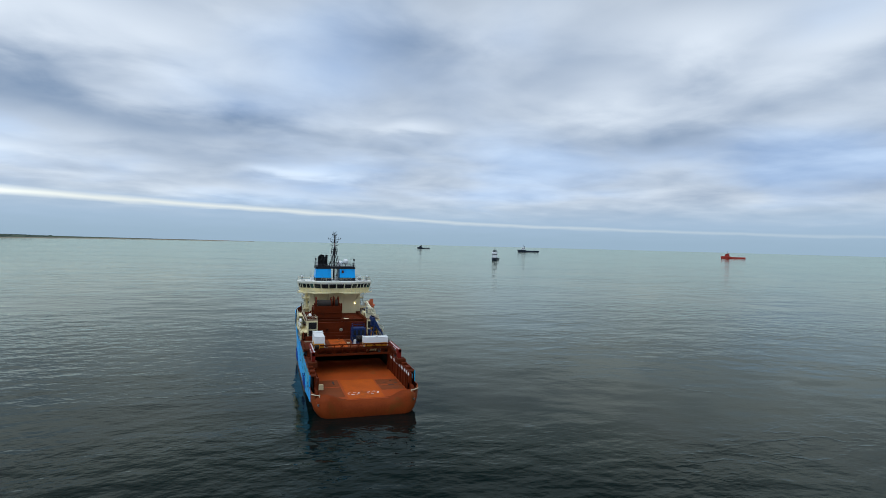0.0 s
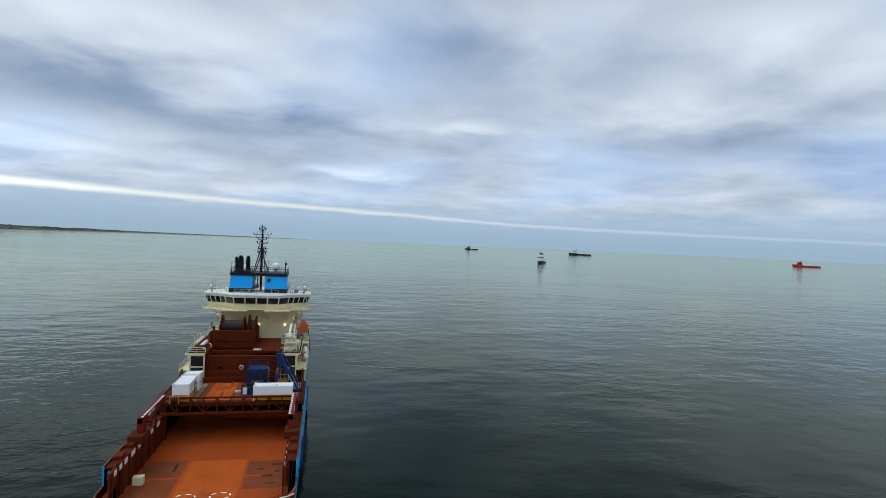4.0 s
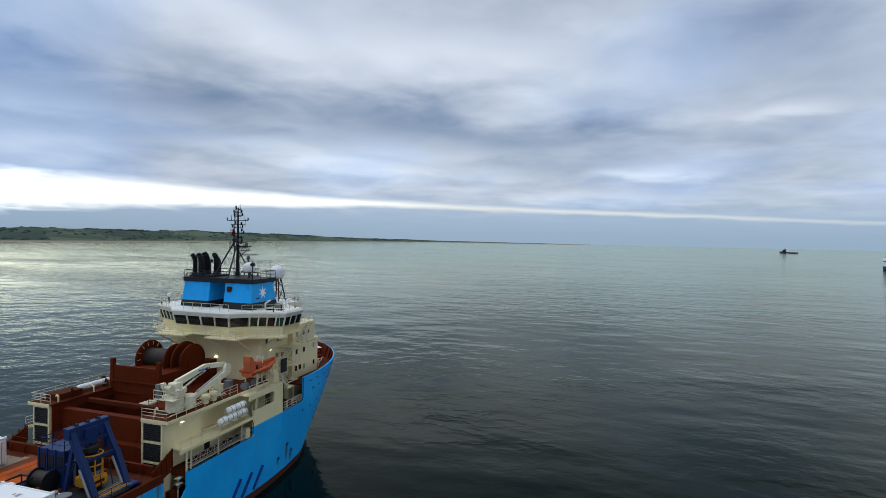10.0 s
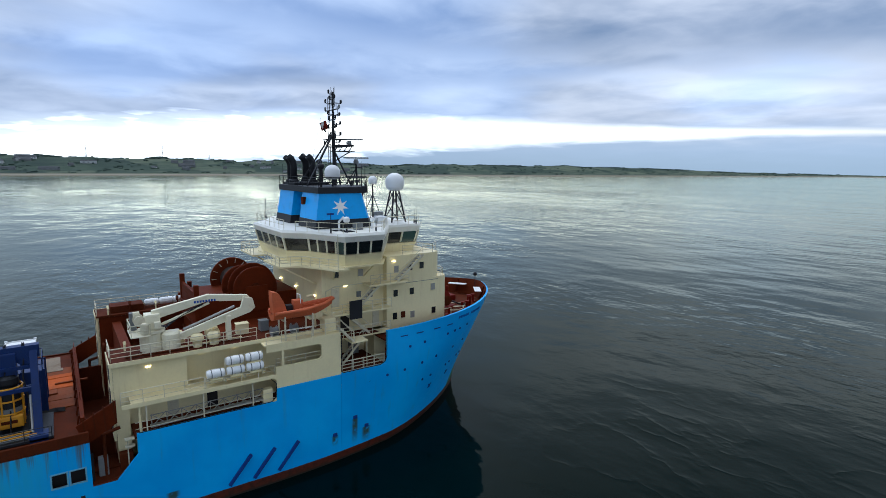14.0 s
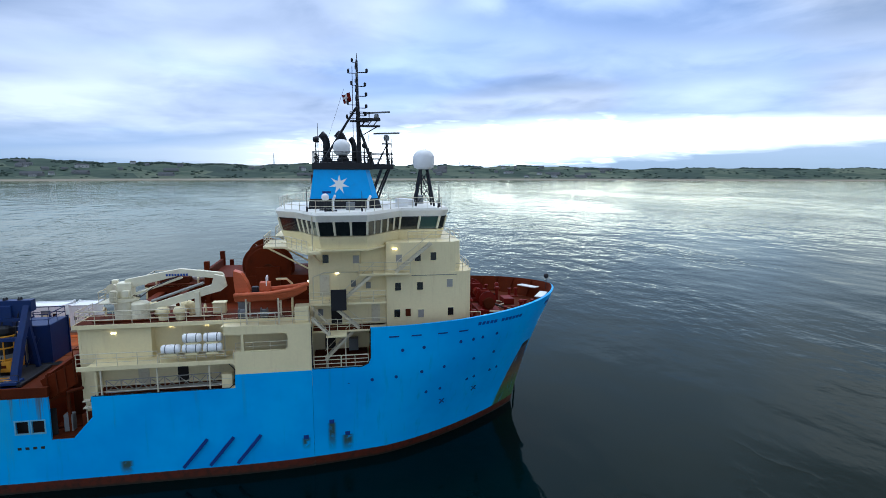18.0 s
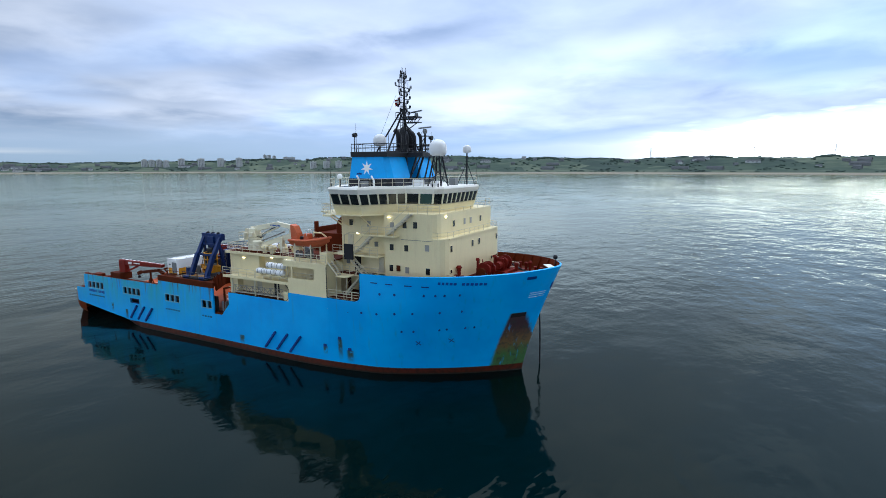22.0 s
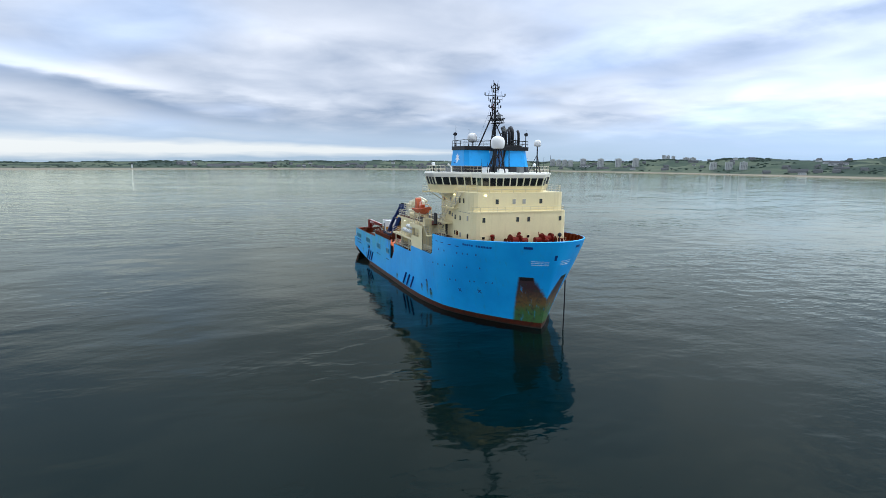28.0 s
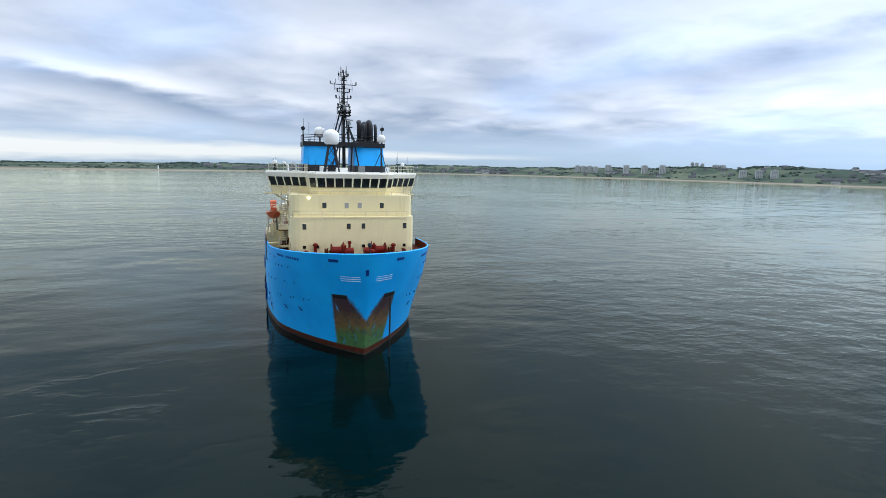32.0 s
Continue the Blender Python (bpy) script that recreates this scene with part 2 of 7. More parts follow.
CREAM = mat("cream_paint", (0.78, 0.68, 0.40), 0.45, spread=0.07, grain=2.0, bump=0.004, stain=(0.42, 0.28, 0.14), stain_amt=0.2, stain_scale=0.7, streak=True)
WHITE = mat("white_paint", (0.80, 0.80, 0.78), 0.4, spread=0.05, bump=0.003, stain=(0.5, 0.45, 0.38), stain_amt=0.25, stain_scale=0.8)
REDP = mat("red_oxide_paint", (0.105, 0.017, 0.004), 0.65, spread=0.28, grain=2.0, bump=0.006, stain=(0.045, 0.012, 0.005), stain_amt=0.7, stain_scale=0.5, spec=0.06)
RED = mat("signal_red_paint", (0.165, 0.013, 0.007), 0.55, spread=0.25, grain=2.0, bump=0.005, stain=(0.07, 0.012, 0.006), stain_amt=0.7, stain_scale=0.7, spec=0.12)
RUSTY = mat("rusty_red_plate", (0.085, 0.018, 0.006), 0.75, spread=0.4, grain=3.0, bump=0.01, stain=(0.045, 0.018, 0.009), stain_amt=0.7, stain_scale=0.9, spec=0.06)
DECK = mat("worn_orange_deck", (0.44, 0.085, 0.012), 0.6, spread=0.35, grain=1.2, bump=0.008, stain=(0.12, 0.038, 0.012), stain_amt=0.85, stain_scale=0.2, spec=0.06)
DECK2 = mat("brown_deck_plank", (0.19, 0.048, 0.015), 0.75, spread=0.35, grain=2.0, bump=0.008, stain=(0.13, 0.07, 0.045), stain_amt=0.6, stain_scale=0.5, spec=0.12)
STERN = mat("orange_stern_paint", (0.33, 0.055, 0.008), 0.6, spread=0.3, grain=1.0, bump=0.006, stain=(0.14, 0.07, 0.02), stain_amt=0.6, stain_scale=0.3, spec=0.12)
ROLLER = mat("scraped_stern_plate", (0.19, 0.034, 0.007), 0.6, spread=0.35, grain=1.2, bump=0.01, stain=(0.09, 0.045, 0.008), stain_amt=0.7, stain_scale=0.35, spec=0.06)
BLACK = mat("black_paint", (0.012, 0.013, 0.016), 0.5, spread=0.3, bump=0.003)
# Near-black colour standing in for the shade inside ports, doorways and other openings.
DARK = mat("opening_shade", (0.018, 0.016, 0.015), 0.7, spread=0.3)
BLUE = mat("bright_blue_paint", (0.008, 0.35, 0.82), 0.42, spread=0.1, grain=1.5, bump=0.003, stain=(0.02, 0.13, 0.36), stain_amt=0.4, stain_scale=0.7)
NAVY = mat("deep_blue_paint", (0.004, 0.022, 0.10), 0.5, spread=0.25, bump=0.004, stain=(0.02, 0.03, 0.06), stain_amt=0.5, stain_scale=1.4)
FEND = mat("dark_blue_fender_paint", (0.006, 0.035, 0.19), 0.5, spread=0.2)
GLASS = mat("dark_window_glass", (0.012, 0.016, 0.017), 0.08, spread=0.1, spec=0.8)
GLASSG = mat("green_tinted_glass", (0.03, 0.07, 0.062), 0.06, spread=0.1, spec=0.8)
STEEL = mat("galvanised_steel", (0.36, 0.35, 0.32), 0.45, 0.6, spread=0.2, bump=0.003)
RAIL = mat("cream_rail_paint", (0.60, 0.55, 0.40), 0.5, spread=0.12, stain=(0.3, 0.16, 0.08), stain_amt=0.4, stain_scale=2.0)
ORANGE = mat("orange_boat_paint", (0.50, 0.11, 0.04), 0.5, spread=0.25, bump=0.004, stain=(0.3, 0.08, 0.04), stain_amt=0.3, stain_scale=1.5)
YELLOW = mat("yellow_container_paint", (0.62, 0.27, 0.015), 0.45, spread=0.12, bump=0.004, stain=(0.3, 0.12, 0.03), stain_amt=0.35, stain_scale=1.2)
GREY = mat("grey_paint", (0.17, 0.18, 0.18), 0.5, spread=0.2, bump=0.003)
RAFT = mat("white_glass_fibre", (0.82, 0.82, 0.80), 0.3, spread=0.04, stain=(0.5, 0.48, 0.42), stain_amt=0.3, stain_scale=2.0)
WIRE = mat("greased_wire", (0.026, 0.018, 0.013), 0.6, spread=0.4, grain=9.0, bump=0.012)
PORTRIM = mat("pale_blue_rim_paint", (0.16, 0.42, 0.55), 0.5, spread=0.2)
INK = mat("dark_blue_lettering", (0.006, 0.06, 0.30), 0.5, spread=0.1)


def lamp_mat():
    mt = bpy.data.materials.new("lit_deck_lamp")
    mt.use_nodes = True
    b = mt.node_tree.nodes["Principled BSDF"]
    b.inputs["Base Color"].default_value = (1, 0.9, 0.6, 1)
    b.inputs["Emission Color"].default_value = (1, 0.86, 0.5, 1)
    b.inputs["Emission Strength"].default_value = 7.0
    return mt


ROOFP = mat("off_white_roof_paint", (0.80, 0.78, 0.69), 0.5, spread=0.06, bump=0.003, stain=(0.5, 0.44, 0.34), stain_amt=0.3, stain_scale=0.6)
CRANE = mat("pale_crane_paint", (0.76, 0.71, 0.52), 0.45, spread=0.08, bump=0.003, stain=(0.4, 0.28, 0.16), stain_amt=0.35, stain_scale=1.0)
LIT = lamp_mat()


def hull_mat():
    """Blue topsides over a red boot-top; rust runs under the anchor pockets and scuppers; bare orange stern."""
    mt = bpy.data.materials.new("blue_hull_paint")
    mt.use_nodes = True
    nt = mt.node_tree
    N, L = nt.nodes.new, nt.links.new
    b = nt.nodes["Principled BSDF"]
    b.inputs["Specular IOR Level"].default_value = 0.3
    co, sep = N("ShaderNodeTexCoord"), N("ShaderNodeSeparateXYZ")
    L(co.outputs["Object"], sep.inputs[0])
    X, Y, Z = sep.outputs

    def m(op, a, c=None, d=None, clamp=False):
        n = N("ShaderNodeMath")
        n.operation, n.use_clamp = op, clamp
        for k, v in enumerate((a, c, d)):
            if v is None:
                continue
            if isinstance(v, (int, float)):
                n.inputs[k].default_value = v
            else:
                L(v, n.inputs[k])
        return n.outputs[0]

    def ramp(x, a, c, hi=1.0):
        n = N("ShaderNodeMapRange")
        n.interpolation_type = "SMOOTHSTEP"
        n.inputs[1].default_value, n.inputs[2].default_value, n.inputs[4].default_value = a, c, hi
        L(x, n.inputs[0])
        return n.outputs[0]

    def mix(f, a, c):
        n = N("ShaderNodeMix")
        n.data_type = "RGBA"
        L(f, n.inputs[0])
        for k, v in ((6, a), (7, c)):
            if isinstance(v, tuple):
                n.inputs[k].default_value = (*v, 1)
            else:
                L(v, n.inputs[k])
        return n.outputs[2]

    def nz(scale, detail=5, vec=None, rough=0.55):
        n = N("ShaderNodeTexNoise")
        n.inputs["Scale"].default_value, n.inputs["Detail"].default_value, n.inputs["Roughness"].default_value = scale, detail, rough
        L(vec or co.outputs["Object"], n.inputs["Vector"])
        return n.outputs["Fac"]

    mp = N("ShaderNodeMapping")
    mp.inputs["Scale"].default_value = (1.6, 1.6, 0.12)
    L(co.outputs["Object"], mp.inputs[0])
    streak, broad, fine = nz(1.0, 7, mp.outputs[0], 0.6), nz(0.18, 4), nz(2.2, 6)
    blue = mix(ramp(broad, 0.35, 0.65), (0.004, 0.34, 0.80), (0.008, 0.41, 0.88))
    blue = mix(ramp(streak, 0.55, 0.8, 0.45), blue, (0.05, 0.24, 0.42))
    blue = mix(m("MULTIPLY", ramp(streak, 0.64, 0.72, 0.8), ramp(m("ADD", Y, m("MULTIPLY", fine, 6)), 52, 34)), blue, (0.10, 0.16, 0.14))
    # green weathering under the aft bulwark
    blue = mix(m("MULTIPLY", m("MULTIPLY", ramp(Z, 1.0, 7.0, 0.85), ramp(Y, 42.5, 30.0)), ramp(m("ADD", m("MULTIPLY", streak, 0.5), m("MULTIPLY", broad, 0.5)), 0.34, 0.58)), blue, (0.03, 0.37, 0.46))
    # brown drips from the top edge of the aft bulwark
    mp2 = N("ShaderNodeMapping")
    mp2.inputs["Scale"].default_value = (2.2, 2.2, 0.06)
    L(co.outputs["Object"], mp2.inputs[0])
    drip = ramp(m("ADD", nz(1.0, 5, mp2.outputs[0], 0.6), m("MULTIPLY", m("SUBTRACT", Z, 8.0), 0.055)), 0.48, 0.63, 0.75)
    blue = mix(m("MULTIPLY", drip, ramp(Y, 41.0, 40.0)), blue, (0.085, 0.095, 0.045))
    # rust under the anchor pockets
    ax = m("ABSOLUTE", X)
    zn = m("ADD", Z, m("MULTIPLY", m("SUBTRACT", fine, 0.5), 1.1))
    outer = m("SUBTRACT", 4.15, m("MULTIPLY", m("SUBTRACT", 8.2, zn), 0.14))
    inner = m("MULTIPLY", m("SUBTRACT", zn, 5.0), 0.72)
    pock = m("MULTIPLY", ramp(m("SUBTRACT", outer, ax), -0.1, 0.25), ramp(m("SUBTRACT", ax, inner), -0.3, 0.35))
    pock = m("MULTIPLY", pock, m("MULTIPLY", ramp(Z, 8.4, 8.2), ramp(Y, 78.0, 79.0)))
    # green weed low down, orange runs above it, dark rust at the mouth of the pocket
    run = m("ADD", zn, m("MULTIPLY", m("SUBTRACT", streak, 0.5), 3.5))
    rust = mix(ramp(run, 2.2, 4.6), (0.06, 0.14, 0.016), (0.17, 0.085, 0.008))
    rust = mix(ramp(run, 4.2, 6.8), rust, (0.060, 0.018, 0.004))
    rust = mix(ramp(nz(1.4, 6), 0.48, 0.66, 0.7), rust, (0.045, 0.035, 0.010))
    c = mix(m("MULTIPLY", pock, ramp(streak, 0.22, 0.42, 0.96)), blue, rust)
    # scupper runs on the flank
    for y0, z0, wdt, ln in ((62.9, 4.1, 0.35, 3.2), (64.3, 2.75, 0.5, 1.9), (60.6, 2.9, 0.35, 1.3), (14.8, 3.3, 0.3, 1.8), (18.6, 2.6, 0.35, 2.0), (45.6, 2.2, 0.5, 1.4)):
        d = m("ABSOLUTE", m("SUBTRACT", Y, y0))
        k = m("MULTIPLY", ramp(d, wdt * 1.3, wdt * 0.4), m("MULTIPLY", ramp(Z, z0 + 0.05, z0 - 0.1), ramp(Z, z0 - ln, z0 - ln * 0.3)))
        c = mix(m("MULTIPLY", k, ramp(fine, 0.25, 0.5, 0.95)), c, (0.035, 0.065, 0.03))
    # the stern bulwark has a red top edge
    geo, nz3 = N("ShaderNodeNewGeometry"), N("ShaderNodeSeparateXYZ")
    L(geo.outputs["Normal"], nz3.inputs[0])
    c = mix(m("MULTIPLY", ramp(Y, 42.5, 42.3), ramp(nz3.outputs[2], 0.6, 0.8)), c, (0.10, 0.016, 0.004))
    # stern plates and boot-top
    c = mix(ramp(m("ADD", Y, m("MULTIPLY", fine, 0.5)), 4.9, 4.6), c, mix(ramp(nz(0.8, 6), 0.4, 0.7), (0.26, 0.05, 0.009), (0.10, 0.035, 0.01)))
    line = m("ADD", m("ADD", ramp(Y, 8.0, 24.0, 0.74), 0.18), m("MULTIPLY", m("SUBTRACT", fine, 0.5), 0.10))
    line = m("MAXIMUM", line, m("ADD", m("MULTIPLY", m("SUBTRACT", 22.0, Y), 0.114), 0.47))
    boot = mix(ramp(fine, 0.4, 0.7), (0.09, 0.018, 0.008), (0.04, 0.014, 0.008))
    boot = mix(ramp(Z, 0.32, 0.05), boot, (0.02, 0.018, 0.012))
    c = mix(ramp(m("SUBTRACT", line, Z), -0.04, 0.04), c, boot)
    L(c, b.inputs["Base Color"])
    r = N("ShaderNodeMapRange")
    r.inputs[3].default_value, r.inputs[4].default_value = 0.32, 0.6
    L(fine, r.inputs[0])
    L(r.outputs[0], b.inputs["Roughness"])
    bp = N("ShaderNodeBump")
    bp.inputs["Strength"].default_value, bp.inputs["Distance"].default_value = 0.35, 0.03
    L(m("ADD", m("MULTIPLY", nz(0.7, 3), 1.0), m("MULTIPLY", fine, 0.15)), bp.inputs["Height"])
    L(bp.outputs[0], b.inputs["Normal"])
    return mt


HULL = hull_mat()


def water_mat():
    """Calm cold sea: dark, mirror-like, with ripples at three sizes and slick calmer lanes."""
    mt = bpy.data.materials.new("sea_water")
    mt.use_nodes = True
    nt = mt.node_tree
    N, L = nt.nodes.new, nt.links.new
    nt.nodes.remove(nt.nodes["Principled BSDF"])
    deep, shine, both, fres = N("ShaderNodeBsdfDiffuse"), N("ShaderNodeBsdfGlossy"), N("ShaderNodeMixShader"), N("ShaderNodeLayerWeight")
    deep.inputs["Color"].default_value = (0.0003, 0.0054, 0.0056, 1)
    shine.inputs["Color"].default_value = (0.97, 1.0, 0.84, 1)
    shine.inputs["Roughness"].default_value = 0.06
    # gloss grows steeply towards a grazing view
    fres.inputs["Blend"].default_value = 0.5
    gloss, lift = N("ShaderNodeMath"), N("ShaderNodeMath")
    gloss.operation, lift.operation = "POWER", "MULTIPLY_ADD"
    gloss.inputs[1].default_value = 6.5
    lift.inputs[1].default_value, lift.inputs[2].default_value = 0.97, 0.006
    L(fres.outputs["Facing"], gloss.inputs[0])
    L(gloss.outputs[0], lift.inputs[0])
    L(deep.outputs[0], both.inputs[1])
    L(shine.outputs[0], both.inputs[2])
    L(both.outputs[0], nt.nodes["Material Output"].inputs["Surface"])
    co = N("ShaderNodeTexCoord")

    def nz(scale, detail, stretch, rot, rough=0.5):
        mp = N("ShaderNodeMapping")
        mp.inputs["Scale"].default_value = (stretch, 1, 1)
        mp.inputs["Rotation"].default_value = (0, 0, radians(rot))
        L(co.outputs["Object"], mp.inputs[0])
        n = N("ShaderNodeTexNoise")
        n.inputs["Scale"].default_value, n.inputs["Detail"].default_value, n.inputs["Roughness"].default_value = scale, detail, rough
        L(mp.outputs[0], n.inputs["Vector"])
        return n.outputs["Fac"]

    def m(op, a, c=None):
        n = N("ShaderNodeMath")
        n.operation = op
        for k, v in enumerate((a, c)):
            if v is None:
                continue
            if isinstance(v, (int, float)):
                n.inputs[k].default_value = v
            else:
                L(v, n.inputs[k])
        return n.outputs[0]

    def ramp(x, a, c, lo, hi):
        n = N("ShaderNodeMapRange")
        n.interpolation_type = "SMOOTHSTEP"
        for k, v in enumerate((a, c, lo, hi)):
            n.inputs[k + 1].default_value = v
        L(x, n.inputs[0])
        return n.outputs[0]

    # long lazy swell, rounded chop in two crossing sets and a fine ripple that comes and goes in patches
    swell, chop, cross, ripple = nz(0.05, 2, 0.7, 20), nz(0.17, 3, 0.7, 28, 0.45), nz(0.33, 3, 0.75, -12, 0.5), nz(1.1, 3, 0.6, 12, 0.55)
    crest = m("SUBTRACT", 1.0, m("ABSOLUTE", m("SUBTRACT", m("MULTIPLY", nz(0.16, 3, 0.55, 24, 0.5), 2.0), 1.0)))
    crest = m("POWER", crest, 9.0)
    breezy = ramp(nz(0.009, 4, 0.5, 30), 0.40, 0.62, 0.22, 1.3)
    ruffle = ramp(nz(0.03, 4, 0.5, 15), 0.42, 0.62, 0.2, 1.0)
    streaks = ramp(nz(0.03, 4, 0.5, 35), 0.50, 0.66, 0.0, 1.0)
    fine = m("ADD", m("MULTIPLY", chop, 0.66), m("MULTIPLY", cross, 0.26))
    fine = m("ADD", m("MULTIPLY", fine, breezy), m("MULTIPLY", m("MULTIPLY", ripple, 0.06), ruffle))
    fine = m("ADD", fine, m("MULTIPLY", m("MULTIPLY", crest, streaks), 0.10))
    h = m("ADD", m("MULTIPLY", swell, 1.1), fine)
    L(lift.outputs[0], both.inputs[0])
    bp = N("ShaderNodeBump")
    bp.inputs["Strength"].default_value, bp.inputs["Distance"].default_value = 1.0, 0.5
    L(h, bp.inputs["Height"])
    for n in (deep, shine, fres):
        L(bp.outputs[0], n.inputs["Normal"])
    return mt


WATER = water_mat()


def land_mat():
    """Fields, woods and a pale beach at the water's edge."""
    mt = bpy.data.materials.new("coast_land")
    mt.use_nodes = True
    nt = mt.node_tree
    N, L = nt.nodes.new, nt.links.new
    b = nt.nodes["Principled BSDF"]
    b.inputs["Roughness"].default_value = 0.95
    b.inputs["Specular IOR Level"].default_value = 0.1
    co, sep = N("ShaderNodeTexCoord"), N("ShaderNodeSeparateXYZ")
    L(co.outputs["Object"], sep.inputs[0])
    cr = N("ShaderNodeValToRGB")
    n1, n2 = N("ShaderNodeTexNoise"), N("ShaderNodeTexVoronoi")
    n1.inputs["Scale"].default_value, n1.inputs["Detail"].default_value = 0.02, 8
    n2.inputs["Scale"].default_value = 0.008
    L(co.outputs["Object"], n1.inputs["Vector"])
    L(co.outputs["Object"], n2.inputs["Vector"])
    s2 = N("ShaderNodeSeparateColor")
    L(n2.outputs["Color"], s2.inputs[0])
    a = N("ShaderNodeMath")
    a.operation = "MULTIPLY_ADD"
    a.inputs[1].default_value = 0.45
    L(s2.outputs[0], a.inputs[0])
    h = N("ShaderNodeMath")
    h.operation = "MULTIPLY"
    h.inputs[1].default_value = 0.6
    L(n1.outputs["Fac"], h.inputs[0])
    L(h.outputs[0], a.inputs[2])
    L(a.outputs[0], cr.inputs[0])
    e = cr.color_ramp.elements
    e[0].position, e[0].color = 0.25, (0.026, 0.044, 0.034, 1)
    e[1].position, e[1].color = 0.85, (0.115, 0.135, 0.085, 1)
    k = e.new(0.5)
    k.color = (0.048, 0.072, 0.048, 1)
    mr = N("ShaderNodeMapRange")
    mr.inputs[1].default_value, mr.inputs[2].default_value = 2.2, 4.5
    L(sep.outputs[2], mr.inputs[0])
    mx = N("ShaderNodeMix")
    mx.data_type = "RGBA"
    L(mr.outputs[0], mx.inputs[0])
    mx.inputs[6].default_value = (0.25, 0.215, 0.16, 1)
    L(cr.outputs[0], mx.inputs[7])
    L(mx.outputs[2], b.inputs["Base Color"])
    return mt


LAND = land_mat()
WOODS = mat("far_tree_leaves", (0.036, 0.056, 0.044), 0.9, spread=0.25, grain=0.2, spec=0.1)
CONCRETE = mat("pale_concrete", (0.48, 0.49, 0.48), 0.8, spread=0.12, grain=0.3)
SLATE = mat("slate_roof", (0.07, 0.075, 0.08), 0.8, spread=0.2, grain=0.5)
HARL = mat("pale_harled_wall", (0.17, 0.18, 0.18), 0.9, spread=0.15, grain=0.3)
PANE = mat("far_window", (0.19, 0.20, 0.21), 0.35)

# ---- building kit ----
def part(name, bm, material, parent=None, label="", smooth=False):
    """Links a bmesh as one mesh object under a thing or a part."""
    me = bpy.data.meshes.new(name)
    if smooth:
        for f in bm.faces:
            f.smooth = True
    bm.to_mesh(me)
    bm.free()
    for k in material if isinstance(material, (list, tuple)) else (material,):
        me.materials.append(k)
    ob = new(name, me)
    ob.parent = parent
    if label:
        ob["label"] = label
    return ob


def thing(name, label, category, at=(0, 0, 0), group="", kind=""):
    ob = tagged(new(name), label, category, group, kind)
    ob.location = at
    return ob


def solid(bm, low, high):
    """Joins two matching rings of points into a closed body."""
    a, b = [bm.verts.new(p) for p in low], [bm.verts.new(p) for p in high]
    n = len(a)
    for i in range(n):
        bm.faces.new((a[i], a[(i + 1) % n], b[(i + 1) % n], b[i]))
    bm.faces.new(a[::-1])
    bm.faces.new(b)
    return bm


def box(x0, x1, y0, y1, z0, z1, bevel=0.0, bm=None):
    own = bmesh.new()
    solid(own, [(x0, y0, z0), (x1, y0, z0), (x1, y1, z0), (x0, y1, z0)], [(x0, y0, z1), (x1, y0, z1), (x1, y1, z1), (x0, y1, z1)])
    if bevel:
        bmesh.ops.bevel(own, geom=own.edges[:], offset=bevel, segments=2, affect="EDGES", profile=0.6)
    return merge(bm, own) if bm else own


def merge(bm, other):
    tmp = bpy.data.meshes.new("tmp")
    other.to_mesh(tmp)
    other.free()
    bm.from_mesh(tmp)
    bpy.data.meshes.remove(tmp)
    return bm


def rod(p, q, r=0.05, n=6, bm=None, r2=None):
    """A round bar from p to q, tapering to r2."""
    bm = bm or bmesh.new()
    p, q = Vector(p), Vector(q)
    d = (q - p).normalized()
    u = d.orthogonal().normalized()
    v = d.cross(u)
    r2 = r if r2 is None else r2
    ang = [2 * math.pi * k / n for k in range(n)]
    return solid(bm, [p + (u * math.cos(a) + v * math.sin(a)) * r for a in ang], [q + (u * math.cos(a) + v * math.sin(a)) * r2 for a in ang])


def line(pts, r=0.05, n=6, bm=None):
    """A round bar bent along points, in one piece."""
    bm = bm or bmesh.new()
    pts = [Vector(p) for p in pts]
    closed = (pts[0] - pts[-1]).length < 1e-5
    if closed:
        pts = pts[:-1]
    m, rings, u = len(pts), [], None
    for i, p in enumerate(pts):
        d0 = (p - pts[i - 1]).normalized() if i or closed else None
        d1 = (pts[(i + 1) % m] - p).normalized() if i < m - 1 or closed else None
        d = ((d0 or d1) + (d1 or d0)).normalized()
        wide = 1.0 / max(0.5, d.dot(d1 or d0))
        if u is None:
            u = d.orthogonal()
        u = (u - d * u.dot(d)).normalized()
        v = d.cross(u)
        rings.append([bm.verts.new(p + (u * math.cos(k) + v * math.sin(k)) * r * wide) for k in [2 * math.pi * j / n for j in range(n)]])
    pairs = list(zip(rings, rings[1:]))
    for a, b in pairs:
        for j in range(n):
            bm.faces.new((a[j], a[(j + 1) % n], b[(j + 1) % n], b[j]))
    if closed:
        a, b = rings[-1], rings[0]
        k = min(range(n), key=lambda q: (a[0].co - b[q].co).length)
        for j in range(n):
            bm.faces.new((a[j], a[(j + 1) % n], b[(j + k + 1) % n], b[(j + k) % n]))
    else:
        bm.faces.new(rings[0][::-1])
        bm.faces.new(rings[-1])
    return bm


def beam(p, q, w, h, bm=None, up=(0, 0, 1)):
    """A square bar from p to q."""
    bm = bm or bmesh.new()
    p, q = Vector(p), Vector(q)
    d = (q - p).normalized()
    s = d.cross(Vector(up))
    s = s.normalized() if s.length > 1e-4 else Vector((1, 0, 0))
    t = s.cross(d)
    c = [(-w / 2, -h / 2), (w / 2, -h / 2), (w / 2, h / 2), (-w / 2, h / 2)]
